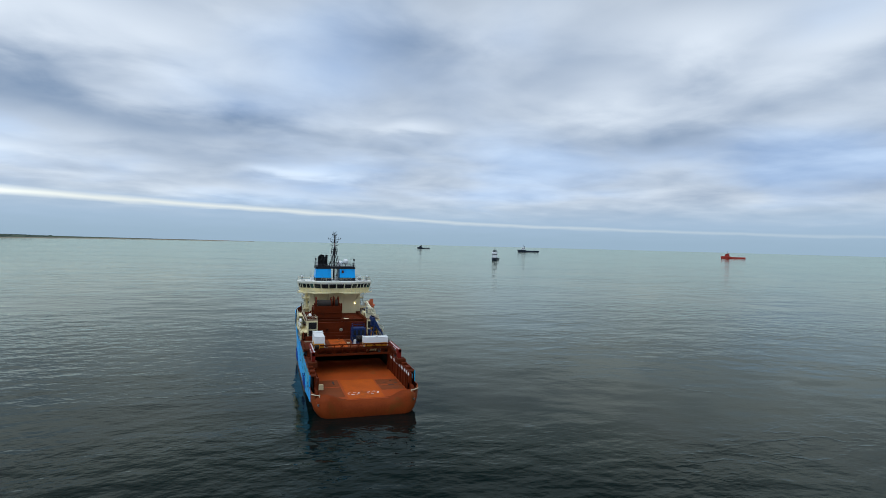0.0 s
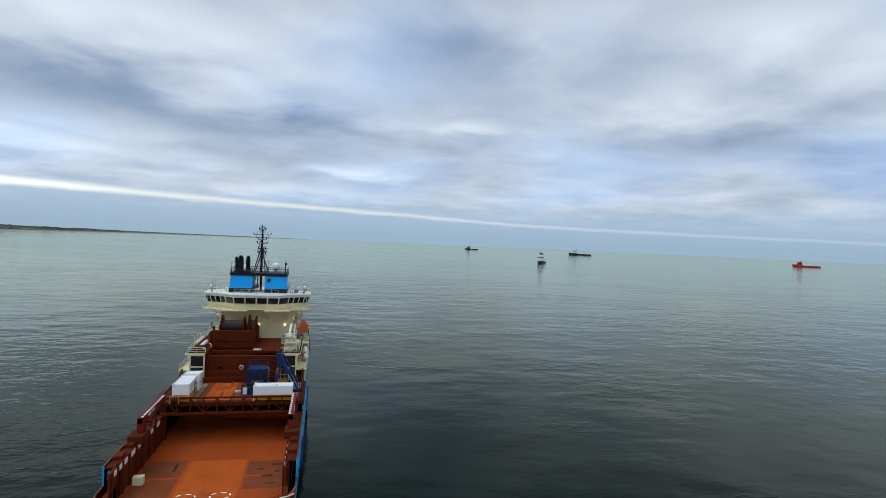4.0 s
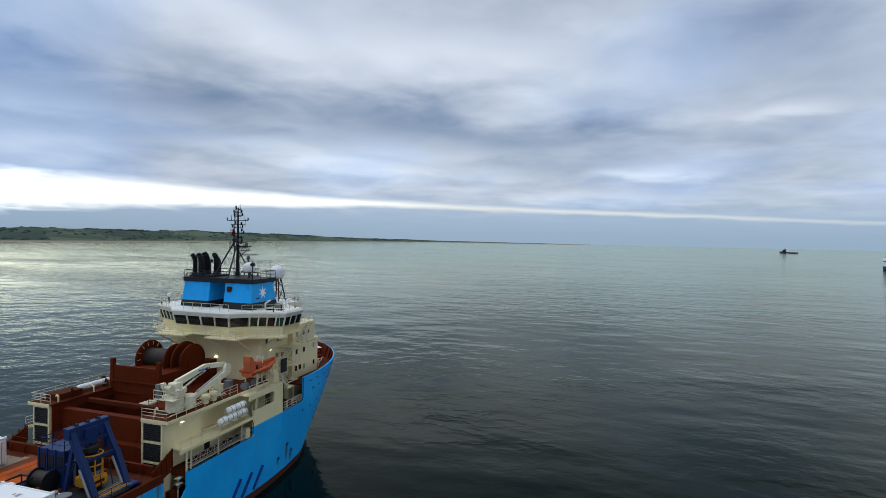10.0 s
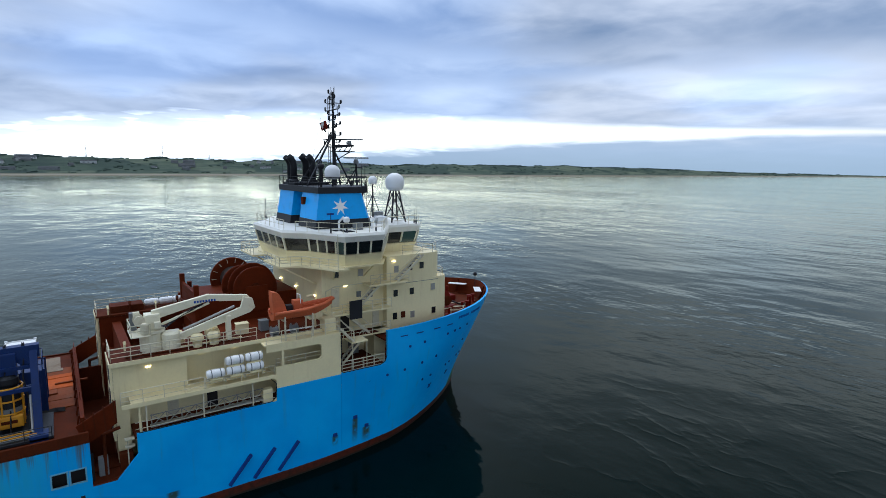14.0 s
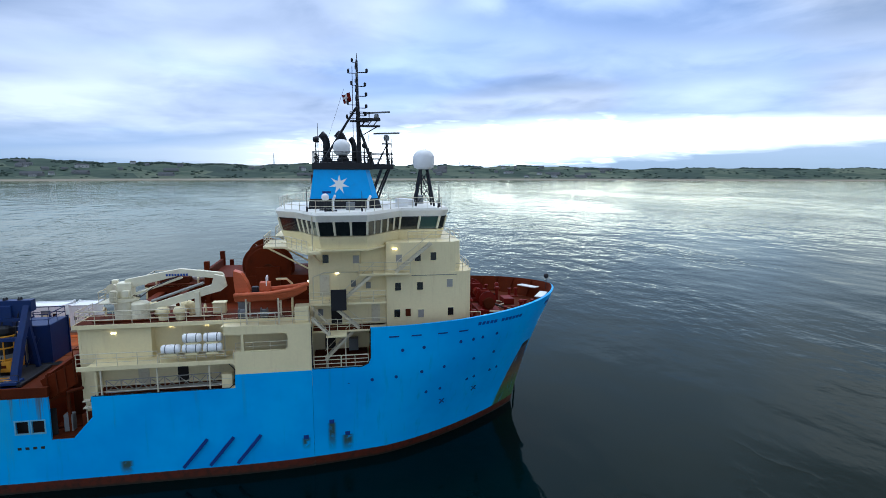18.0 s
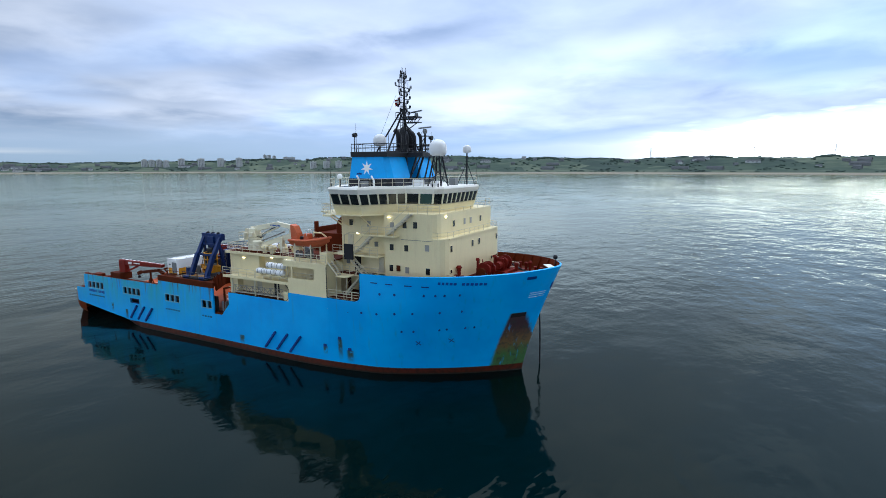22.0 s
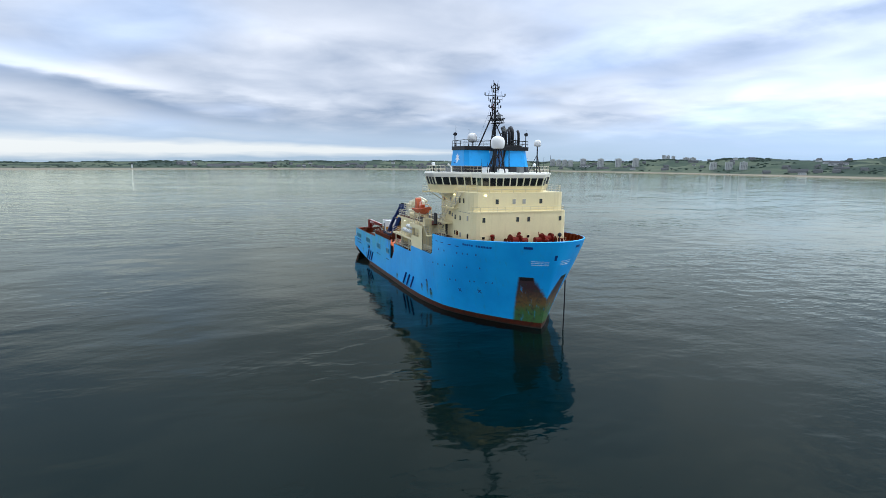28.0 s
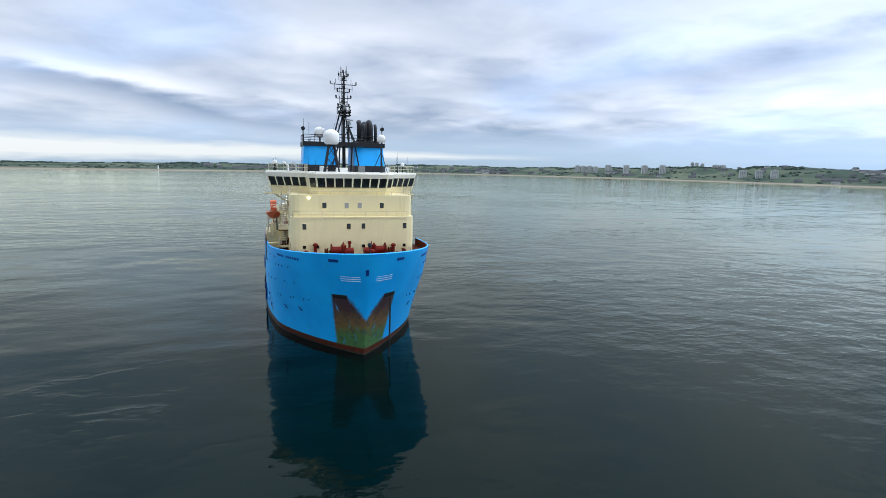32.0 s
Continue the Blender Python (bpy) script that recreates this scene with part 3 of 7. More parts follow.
    return solid(bm, [p + s * a + t * b for a, b in c], [q + s * a + t * b for a, b in c])


def prism(poly, z0, z1, bm=None, top=1.0, mid=(0, 0)):
    """A plan outline drawn up from z0 to z1; top scales the upper outline about mid."""
    bm = bm or bmesh.new()
    return solid(bm, [(x, y, z0) for x, y in poly], [(mid[0] + (x - mid[0]) * top, mid[1] + (y - mid[1]) * top, z1) for x, y in poly])


def side(poly, x0, x1, bm=None):
    """A profile in y and z drawn across from x0 to x1."""
    bm = bm or bmesh.new()
    return solid(bm, [(x0, y, z) for y, z in poly], [(x1, y, z) for y, z in poly])


def turned(prof, at, n=20, bm=None, axis="z"):
    """A turned body: radius and height pairs about an axis through at."""
    bm = bm or bmesh.new()
    rings = []
    for r, h in prof:
        ring = []
        for k in range(n):
            a = 2 * math.pi * k / n
            c, s = r * math.cos(a), r * math.sin(a)
            p = {"z": (c, s, h), "x": (h, c, s), "y": (s, h, c)}[axis]
            ring.append(bm.verts.new(Vector(at) + Vector(p)))
        rings.append(ring)
    for a, b in zip(rings, rings[1:]):
        for k in range(n):
            bm.faces.new((a[k], a[(k + 1) % n], b[(k + 1) % n], b[k]))
    bm.faces.new(rings[0][::-1])
    bm.faces.new(rings[-1])
    return bm


def dome_profile(r, z0=0.0, flat=1.0):
    return [(r * 0.6, z0 - r * 0.92), (r * 0.88, z0 - r * 0.75), (r * 0.97, z0 - r * 0.5), (r, z0 - r * 0.1)] + [(r * math.cos(radians(a)), z0 + r * 0.05 + r * 0.88 * math.sin(radians(a))) for a in (10, 22, 36, 50, 64, 76, 86)]


def railing(parent, pts, h=1.05, step=1.6, bars=3, material=None, name="railing"):
    """A guard rail along points on a deck edge: the bars as one part, each post below it."""
    material = material or RAIL
    rail = part(name, line([(x, y, z + h) for x, y, z in pts], 0.035, 5), material, parent)
    for k in range(bars - 1):
        dz = h * (k + 1) / bars
        part("bar", line([(x, y, z + dz) for x, y, z in pts], 0.025, 5), material, rail)
    for a, b in zip(pts, pts[1:]):
        a, b = Vector(a), Vector(b)
        n = max(1, round((b - a).length / step))
        for k in range(n + 1):
            p = a.lerp(b, k / n)
            part("post", rod(p, p + Vector((0, 0, h)), 0.032, 5), material, rail)
    return rail


def mirrored(pts):
    """Completes a half outline, given from the centre aft to the centre forward, across the ship's middle."""
    return pts + [(-x, y) for x, y in pts[::-1] if abs(x) > 1e-6]


# ---- the sea ----
def build_sea():
    bm = bmesh.new()
    radii = [0, 60, 130, 250, 450, 800, 1400, 2300, 3400, 4700]
    n = 72
    c = bm.verts.new((0, 60, 0))
    last = None
    for r in radii[1:]:
        ring = [bm.verts.new((r * math.cos(2 * math.pi * k / n), 60 + r * math.sin(2 * math.pi * k / n), 0)) for k in range(n)]
        for k in range(n):
            if last is None:
                bm.faces.new((c, ring[k], ring[(k + 1) % n]))
            else:
                bm.faces.new((last[k], ring[k], ring[(k + 1) % n], last[(k + 1) % n]))
        last = ring
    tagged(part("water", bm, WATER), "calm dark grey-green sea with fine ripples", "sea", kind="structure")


build_sea()

# ---- the coast: shore distance and ridge height by azimuth ----
COAST_AZ = [2, 10, 17, 24, 32, 40, 48, 60, 75, 90, 105, 118, 128, 138, 148, 158, 168, 178, 190, 205, 220]
SHORE = [4300, 4250, 4050, 3400, 2760, 2300, 2020, 1840, 1690, 1620, 1640, 1640, 1840, 2080, 2300, 2380, 2290, 2030, 1780, 1670, 1700]
RIDGE = [3, 5, 9, 18, 34, 38, 45, 42, 48, 50, 58, 57, 56, 57, 46, 42, 40, 33, 24, 15, 9]


def shore(az):
    return float(np.interp(az, COAST_AZ, SHORE))


def land_height(az, back):
    """Ground height at a distance back from the shore."""
    ridge = float(np.interp(az, COAST_AZ, RIDGE))
    wob = noise.noise(Vector((az * 0.16, back * 0.0012, 0))) * 0.34 + noise.noise(Vector((az * 0.55, back * 0.003, 5))) * 0.16
    t = min(1.0, max(0.0, (back - 60) / 640.0))
    t = t * t * (3 - 2 * t)
    fade = min(1.0, (az - 1.0) / 6.0)
    return (min(back, 60) * 0.06 + (ridge - 4) * t * (1 + wob)) * max(0.1, fade)


def coast_place(az, back):
    d = shore(az) + back
    p = away(az, 0, d)
    return p.x, p.y, land_height(az, back)


def build_coast():
    bm = bmesh.new()
    backs = [-30, 0, 25, 60, 130, 220, 320, 430, 540, 650, 720, 900]
    rows = []
    for i in range(440):
        az = 1.5 + i * 0.5
        sh = shore(az) + noise.noise(Vector((az * 0.5, 0, 3))) * 14
        row = []
        for bk in backs:
            p = away(az, 0, min(sh + bk, 4680))
            row.append(bm.verts.new((p.x, p.y, -1.2 if bk < 0 else (0.15 if bk == 0 else land_height(az, bk)))))
        rows.append(row)
    for a, b in zip(rows, rows[1:]):
        for k in range(len(backs) - 1):
            bm.faces.new((a[k], a[k + 1], b[k + 1], b[k]))
    for f in bm.faces:
        f.normal_update()
        if f.normal.z < 0:
            f.normal_flip()
    tagged(part("ground", bm, LAND, smooth=True), "low green coast with fields and a pale beach", "coast", kind="structure")
    # woods: small clumps along the slopes and the ridge
    rnd = random.Random(4)
    verts, faces = [], []
    for _ in range(9000):
        az = rnd.uniform(18, 215)
        bk = rnd.uniform(90, 600) if rnd.random() < 0.3 else rnd.uniform(540, 720)
        if noise.noise(Vector((az * 0.5, bk * 0.006, 9))) < 0.02:
            continue
        x, y, z = coast_place(az, bk)
        r, h = rnd.uniform(4, 9), rnd.uniform(2.0, 4.5)
        k0 = len(verts)
        n = 6
        for j in range(n):
            a = 2 * math.pi * j / n
            q = r * rnd.uniform(0.75, 1.2)
            verts.append((x + q * math.cos(a), y + q * math.sin(a), z - 1))
        for j in range(n):
            a = 2 * math.pi * (j + 0.5) / n
            q = r * rnd.uniform(0.45, 0.95)
            verts.append((x + q * math.cos(a), y + q * math.sin(a), z + h * rnd.uniform(0.55, 0.95)))
        verts.append((x + rnd.uniform(-2, 2), y + rnd.uniform(-2, 2), z + h))
        for j in range(n):
            j2 = (j + 1) % n
            faces += [(k0 + j, k0 + j2, k0 + n + j), (k0 + j2, k0 + n + j2, k0 + n + j), (k0 + n + j, k0 + n + j2, k0 + 2 * n)]
    me = bpy.data.meshes.new("woods")
    me.from_pydata(verts, [], faces)
    me.materials.append(WOODS)
    tagged(new("woods", me), "dark woods and hedges scattered over the coast hills", "woods", kind="stuff")


build_coast()

# ---- the ship: hull ----
ship = thing("supply_ship", "bright blue supply ship with cream house and red decks", "ship")


def stem_y(z):
    return 83.3 + 4.7 * (max(z, 0) / 13.9) ** 1.25 - 0.6 * min(0, z)


def knuckle(y):
    """Height at which the topsides turn in under the counter."""
    return 0.55 + 2.05 * (min(18.0, max(0.0, 22 - y)) / 18) ** 1.05


def flank(y, z):
    """Half breadth of the hull aft of the shoulder."""
    b = 11.5
    if y < 4.8:
        b -= 1.5 - math.sqrt(max(0.0, 1.5 ** 2 - (4.8 - y) ** 2))
    if y > 54:
        b -= 1.3 * ((y - 54) / 12.5) ** 2 * max(0, 1 - z / 9)
    if y < 22:
        low = max(0.0, knuckle(y) - z)
        b -= min(3.6, 1.7 * low * min(1.0, (22 - y) / 6)) + 0.12 * max(0.0, 1 - z / 4.5)
    return b


def bow_half(u, z):
    s = min(1.0, max(0.0, z / 13.0)) ** 1.15
    p, q = 1.35 + 1.35 * s, 0.92 - 0.28 * s
    return flank(66.5, z) * (1 - u ** p) ** q


def hull_top(y):
    if y < 7.1:
        return 4.3 + 0.75 * min(1.0, max(0.0, (y - 3.4) / 1.2))
    if 54.77 < y < 61.3:
        return 9.3
    if 27.45 < y < 40.1:
        return 8.3
    if y < 43:
        return 7.5 + 0.2 * (y - 7) / 36
    if y < 61.3:
        return 8.1
    if y < 66.5:
        return 9.4
    return 12.95 + 0.95 * ((y - 66.5) / 21.5) ** 1.6


PORTS = [(8.15, 4, 1.0, 0.17), (18.2, 4, 1.0, 0.16), (29.0, 3, 1.0, 0.17), (37.4, 2, 1.0, 0.2)]
port_spans = []
for y0, n, w, g in PORTS:
    for k in range(n):
        port_spans.append((y0 + k * (w + g), y0 + k * (w + g) + w))
LOWPORT = (20.0, 22.2)


def build_hull():
    ys = {3.4, 3.8, 4.3, 4.75, 5.1, 5.6, 6.3, 7.08, 7.12, 8.0, 14, 16, 25, 27, 27.4, 27.5, 34, 36, 40.0, 41.7, 43.25, 45, 47.5, 50, 52, 54, 54.75, 54.79, 56, 58, 59.5, 61.29}
    for a, b in port_spans + [LOWPORT]:
        ys |= {round(a, 3), round(b, 3)}
    ys = sorted(ys)
    ys = [y for i, y in enumerate(ys) if i == 0 or y - ys[i - 1] > 0.01]
    cols = [("a", y, hull_top(y)) for y in ys] + [("a", 61.31, 9.4), ("a", 64, 9.4), ("a", 66.49, 9.4)]
    cols += [("f", u, 0) for u in [k / 30 for k in range(24)] + [0.8, 0.83, 0.86, 0.89, 0.92, 0.945, 0.965, 0.98, 0.991, 0.997, 1.0]]
    fixed = [-1.6, -0.6, 0.0, 0.35, 0.8, 1.6, 2.5, 3.2, 3.95, 4.6, 5.25, 5.8, 6.35, 7.0]
    bm = bmesh.new()
    halves = []
    for sgn in (1, -1):
        grid = []
        for kind, v, top in cols:
            col = []
            yt = 66.5 + v * (stem_y(13.5) - 66.5) if kind == "f" else v
            zt = hull_top(max(66.5, yt)) if kind == "f" else top
            zb = -1.6
            if kind == "a" and v < 9:
                zb = -1.6 + 2.2 * ((9 - v) / 5.6) ** 1.4
            zs = [max(z, zb + 0.02 * i) for i, z in enumerate(fixed)]
            if kind == "a" and v < 22:
                zk = knuckle(v)
                for i in range(5):
                    zs[i] = zb + (zk - zb) * i / 5
                for i in range(5, 9):
                    zs[i] = zk + (3.95 - zk) * (i - 5) / 3
            zs = [min(z, zt - 0.05 * (len(fixed) - i)) for i, z in enumerate(zs)]
            zs += [zs[-1] + (zt - zs[-1]) * (k + 1) / 6 for k in range(6)]
            for z in zs:
                if kind == "a":
                    x, y = flank(v, z), v
                else:
                    x, y = bow_half(v, z), 66.5 + v * (stem_y(z) - 66.5)
                col.append(bm.verts.new((sgn * x, y, z)))
            grid.append(col)
        halves.append(grid)
        for i in range(len(grid) - 1):
            ka, va = cols[i][0], cols[i][1]
            vb = cols[i + 1][1] if cols[i + 1][0] == "a" else 99
            for j in range(len(grid[0]) - 1):
                zl, zh = grid[i][j].co.z, grid[i][j + 1].co.z
                if ka == "a":
                    mid = (va + vb) / 2
                    if any(a < mid < b for a, b in port_spans) and zl > 5.2 and zh < 6.4:
                        continue
                    if LOWPORT[0] < mid < LOWPORT[1] and zl > 3.9 and zh < 4.65:
                        continue
                    if (40.0 < mid < 41.7 and zl > 4.55) or (41.7 < mid < 43.25 and zl > 4.55):
                        continue
                    if 61.29 < mid < 61.31 or 66.49 <= mid:
                        if vb != 99:
                            continue
                q = (grid[i][j], grid[i + 1][j], grid[i + 1][j + 1], grid[i][j + 1])
                bm.faces.new(q if sgn > 0 else q[::-1])
    # transom
    a, b = halves[0][0], halves[1][0]
    for j in range(len(a) - 1):
        if a[j + 1].co.z < 3.0:
            bm.faces.new((b[j], a[j], a[j + 1], b[j + 1]))
    bmesh.ops.remove_doubles(bm, verts=bm.verts[:], dist=0.004)
    ob = part("hull", bm, [HULL, REDP], ship, "blue hull with red boot-top, rust streaks and scuffs", smooth=True)
    so = ob.modifiers.new("plate", "SOLIDIFY")
    so.thickness, so.offset, so.material_offset, so.material_offset_rim = 0.22, -1, 1, 0
    es = ob.modifiers.new("sharp", "EDGE_SPLIT")
    es.split_angle = radians(38)
    return ob


hull = build_hull()
for s in (1, -1):
    # sloped corner plate of the side notch
    bm = bmesh.new()
    solid(bm, [(s * 11.5, 41.7, 4.6), (s * 11.5, 43.25, 6.35), (s * 11.5, 43.25, 4.6)], [(s * 11.3, 41.7, 4.6), (s * 11.3, 43.25, 6.35), (s * 11.3, 43.25, 4.6)])
    bmesh.ops.recalc_face_normals(bm, faces=bm.faces)
    part("plate", bm, HULL, hull)
    # diagonal rubbing fenders
    for y0 in (19.7, 21.65, 23.65, 52.1, 54.3, 56.6):
        fwd = 1.95 if y0 < 30 else 2.1
        lo, hi = (1.3, 3.55) if y0 < 30 else (1.2, 3.6)
        xa, xb = flank(y0, lo), flank(y0, hi)
        part("fender", beam((s * (xa + 0.06), y0 - (2.0 if y0 > 30 else 0) + (0 if y0 < 30 else 0.1), lo), (s * (xb + 0.08), y0 + (fwd if y0 < 30 else 0.1), hi), 0.34, 0.26), FEND, hull, "dark blue diagonal fender")
    # bow marks: discs, crosses and writing
    for y, z in ((64.5, 7.95), (66.6, 8.05), (68.8, 8.15), (71.2, 8.4), (73.4, 8.6), (69.4, 10.7), (71.4, 10.8), (71.7, 6.1), (73.1, 6.2), (76.0, 6.5), (76.8, 6.6), (78.7, 6.75), (79.6, 6.8), (76.5, 8.85), (78.8, 9.05), (75.0, 10.95), (76.3, 11.0), (77.3, 11.05), (78.9, 11.15)):
        u = (y - 66.5) / (stem_y(z) - 66.5)
        x = bow_half(max(u, 0), z)
        part("disc", turned([(0.16, -0.05), (0.16, 0.035)], (s * x, y, z), 10, axis="x"), FEND, hull)
    for y, z in ((73.4, 4.6), (77.0, 5.0)):
        for dy in (-0.25, 0.25):
            ends = [(s * (bow_half((yy - 66.5) / (stem_y(zz) - 66.5), zz) + 0.03), yy, zz) for yy, zz in ((y - dy, z - 0.25), (y + dy, z + 0.25))]
            part("mark", beam(*ends, 0.1, 0.1), FEND, hull)


def on_bow(u, z, out=0.0):
    """A place on the starboard bow plating and the way out of it."""
    def at(uu, zz):
        return Vector((bow_half(uu, zz), 66.5 + uu * (stem_y(zz) - 66.5), zz))
    p = at(u, z)
    n = (at(min(u + 0.01, 0.999), z) - at(u - 0.01, z)).cross(at(u, z + 0.1) - p).normalized()
    if n.x < 0:
        n = -n
    return p + n * out, n


def bow_bar(u0, u1, z0, z1, material, name, out=0.03, sgn=1, label=""):
    bm = bmesh.new()
    n = 6
    lo = [on_bow(u0 + (u1 - u0) * k / n, z0, out)[0] for k in range(n + 1)]
    hi = [on_bow(u0 + (u1 - u0) * k / n, z1, out)[0] for k in range(n + 1)]
    a = [bm.verts.new((sgn * p.x, p.y, p.z)) for p in lo]
    b = [bm.verts.new((sgn * p.x, p.y, p.z)) for p in hi]
    for k in range(n):
        f = (a[k], a[k + 1], b[k + 1], b[k])
        bm.faces.new(f if sgn > 0 else f[::-1])
    ob = part(name, bm, material, hull, label)
    so = ob.modifiers.new("plate", "SOLIDIFY")
    so.thickness, so.offset = 0.04, -1
    return ob


for s in (1, -1):
    # the ship's name stands as plain bars, letter by letter
    u = 0.49
    for k in range(12):
        if k != 5:
            bow_bar(u, u + 0.014, 12.38, 12.68, INK, "lettering", 0.02, s)
        u += 0.0207
    for u0 in (0.08, 0.18, 0.30, 0.40):
        bow_bar(u0, u0 + 0.045, 11.95, 12.08, FEND, "lettering", 0.02, s)
    for k in range(3):
        bow_bar(0.93, 0.988, 10.3 + 0.28 * k, 10.35 + 0.28 * k, WHITE, "stripe", 0.015, s, "thin white bow stripe")
    bow_bar(0.90, 0.935, 12.75, 13.1, FEND, "fairlead", 0.03, s, "dark fairlead in the bow bulwark")
    # anchor pocket
    bow_bar(0.875, 0.94, 7.75, 8.3, DARK, "anchor_pocket", 0.02, s, "dark rusty anchor pocket")
    # flank writing near the stern and draught marks
    for k in range(10):
        if k != 5:
            part("lettering", box(min(s * 11.48, s * 11.53), max(s * 11.48, s * 11.53), 8.4 + k * 0.45, 8.72 + k * 0.45, 4.55, 4.95), INK, hull)
    for y0, n in ((8.3, 8), (29.0, 6), (37.4, 4)):
        for k in range(n):
            part("scupper", box(min(s * 11.46, s * 11.52), max(s * 11.46, s * 11.52), y0 + k * 0.58, y0 + k * 0.58 + 0.3, 3.85, 4.08, 0.03), DARK, hull)
    for y0 in (62.9, 64.3, 60.6):
        z0 = {62.9: 4.15, 64.3: 2.8, 60.6: 2.9}[y0]
        x = flank(y0, z0)
        part("scupper", box(min(s * (x - 0.05), s * (x + 0.12)), max(s * (x - 0.05), s * (x + 0.12)), y0 - 0.22, y0 + 0.22, z0 - 0.1, z0 + 0.25, 0.03), FEND, hull)
bow_bar(0.997, 0.9999, 11.1, 11.9, FEND, "badge", 0.06, 1, "dark blue badge on the stem")
part("anchor_chain", line([(-3.2, 84.4, 7.6), (-3.1, 84.6, 4.0), (-3.0, 84.7, -0.5)], 0.1, 6), BLACK, hull, "black anchor chain running into the sea")

# ---- aft deck ----
part("aft_deck", box(-10.3, 10.3, 2.4, 41.5, 2.7, 3.1), STERN, ship, "worn orange working deck")
part("deck_panel", box(-3.7, 4.0, 3.2, 18.6, 3.1, 3.112), DECK, ship, "brighter orange painted panel of the working deck")
for x0, x1, y0, y1 in ((4.4, 9.6, 8.6, 12.4), (-9.6, -4.2, 13.2, 19.0), (4.4, 9.6, 13.0, 17.6), (-9.6, -4.2, 4.8, 12.6)):
    part("deck_panel", box(x0, x1, y0, y1, 3.1, 3.108), DECK2, ship)
bm = bmesh.new()
prof = [(0.6, 3.86), (-0.4, 3.8), (-1.2, 3.45), (-1.75, 2.8), (-1.9, 1.9), (-1.75, 0.7), (-1.4, -0.3), (0.6, -0.8)]
rings = []


def stern_z(x, z):
    """Rounds the lower stern corners up to the deck."""
    c = math.sqrt(max(0.0, 1 - (max(0.0, abs(x) - 5.0) / 6.2) ** 2))
    return z if z > 2.45 else 2.45 + (z - 2.45) * c


for k in range(45):
    x = -11.2 + 22.4 * k / 44
    tuck = (max(0.0, abs(x) - 7.6) / 3.8) ** 2
    k8 = min(1.0, max(0.0, (abs(x) - 4.3) / 4.0))
    lift = 1.25 * k8 * k8 * (3 - 2 * k8) + 0.12 * math.sin(x * 2.1) * k8 * (1 - k8) - 0.6 * tuck
    rings.append([bm.verts.new((x, y + 2.5 + 3.6 * tuck, stern_z(x, z - 0.75) + lift * (1 if z > 2 else 0.0))) for y, z in prof])
for a, b in zip(rings, rings[1:]):
    for j in range(len(prof) - 1):
        bm.faces.new((a[j], b[j], b[j + 1], a[j + 1]))
bm.faces.new(rings[0])
bm.faces.new(rings[-1][::-1])
bmesh.ops.recalc_face_normals(bm, faces=bm.faces)
part("stern_roller", bm, ROLLER, ship, "rounded red-brown stern with scraped paint", smooth=True)
for s in (1, -1):
    side_rail = part("cargo_rail", box(min(s * 9.9, s * 10.2), max(s * 9.9, s * 10.2), 5.0, 27.4, 3.1, 7.3, 0.05), REDP, ship, "red cargo rail wall along the working deck")
    part("walkway", box(min(s * 10.2, s * 11.3), max(s * 10.2, s * 11.3), 7.2, 27.4, 7.05, 7.25), RUSTY, ship)
    bm = bmesh.new()
    side([(3.2, 3.1), (8.3, 3.1), (8.3, 7.3), (7.2, 7.3), (7.1, 4.9), (4.2, 4.9), (3.4, 4.3)], s * 9.9, s * 10.5, bm)
    bmesh.ops.recalc_face_normals(bm, faces=bm.faces)
    part("bulwark_end", bm, REDP, ship)
    for y0, y1, z1 in ((9.4, 11.2, 7.75), (13.4, 15.0, 7.7)):
        part("locker", box(min(s * 10.1, s * 11.2), max(s * 10.1, s * 11.2), y0, y1, 7.2, z1, 0.08), REDP, ship)
    for k, y in enumerate((6.2, 8.0, 9.8, 12.3, 15.0, 17.6, 20.6, 23.6)):
        part("paint_mark", box(min(s * 9.86, s * 9.9), max(s * 9.86, s * 9.9), y, y + (1.5 if k % 2 else 1.1), 6.5, 7.15), WHITE, side_rail)
        part("stanchion", box(min(s * 9.7, s * 9.9), max(s * 9.7, s * 9.9), y - 0.9, y - 0.7, 3.1, 7.3, 0.02), REDP, side_rail)
    # Added panel, coloured near-black for the shade of the space behind the ports.
    part("inner_panel", box(min(s * 10.7, s * 10.8), max(s * 10.7, s * 10.8), 7.6, 40.2, 3.3, 7.0), DARK, hull, "near-black panel coloured as the shade behind the ports")
    # white bollards on the stern corners
    bm = line([(s * 9.7, 2.9, 3.6), (s * 9.7, 2.9, 4.3), (s * 10.5, 3.3, 4.25), (s * 11.3, 3.7, 4.4)], 0.1, 8)
    part("bollard", bm, RAIL, ship, "pale rounded guard pipe on the stern corner")
    # pale frames round the ports
    for a, b in port_spans + [LOWPORT]:
        z0, z1 = (5.25, 6.35) if (a, b) != LOWPORT else (3.95, 4.6)
        bm = bmesh.new()
        for q in ((a - 0.07, a + 0.03, z0 - 0.07, z1 + 0.07), (b - 0.03, b + 0.07, z0 - 0.07, z1 + 0.07), (a + 0.03, b - 0.03, z0 - 0.07, z0 + 0.03), (a + 0.03, b - 0.03, z1 - 0.03, z1 + 0.07)):
            box(min(s * 11.42, s * 11.53), max(s * 11.42, s * 11.53), *q, 0.0, bm)
        part("port_frame", bm, PORTRIM if z0 > 5 else FEND, hull)
    part("fairlead", turned([(0.26, -0.2), (0.26, 0.2), (0.17, 0.22), (0.17, -0.2)], (s * 9.9, 2.15, 2.5), 12, axis="y"), GREY, ship)
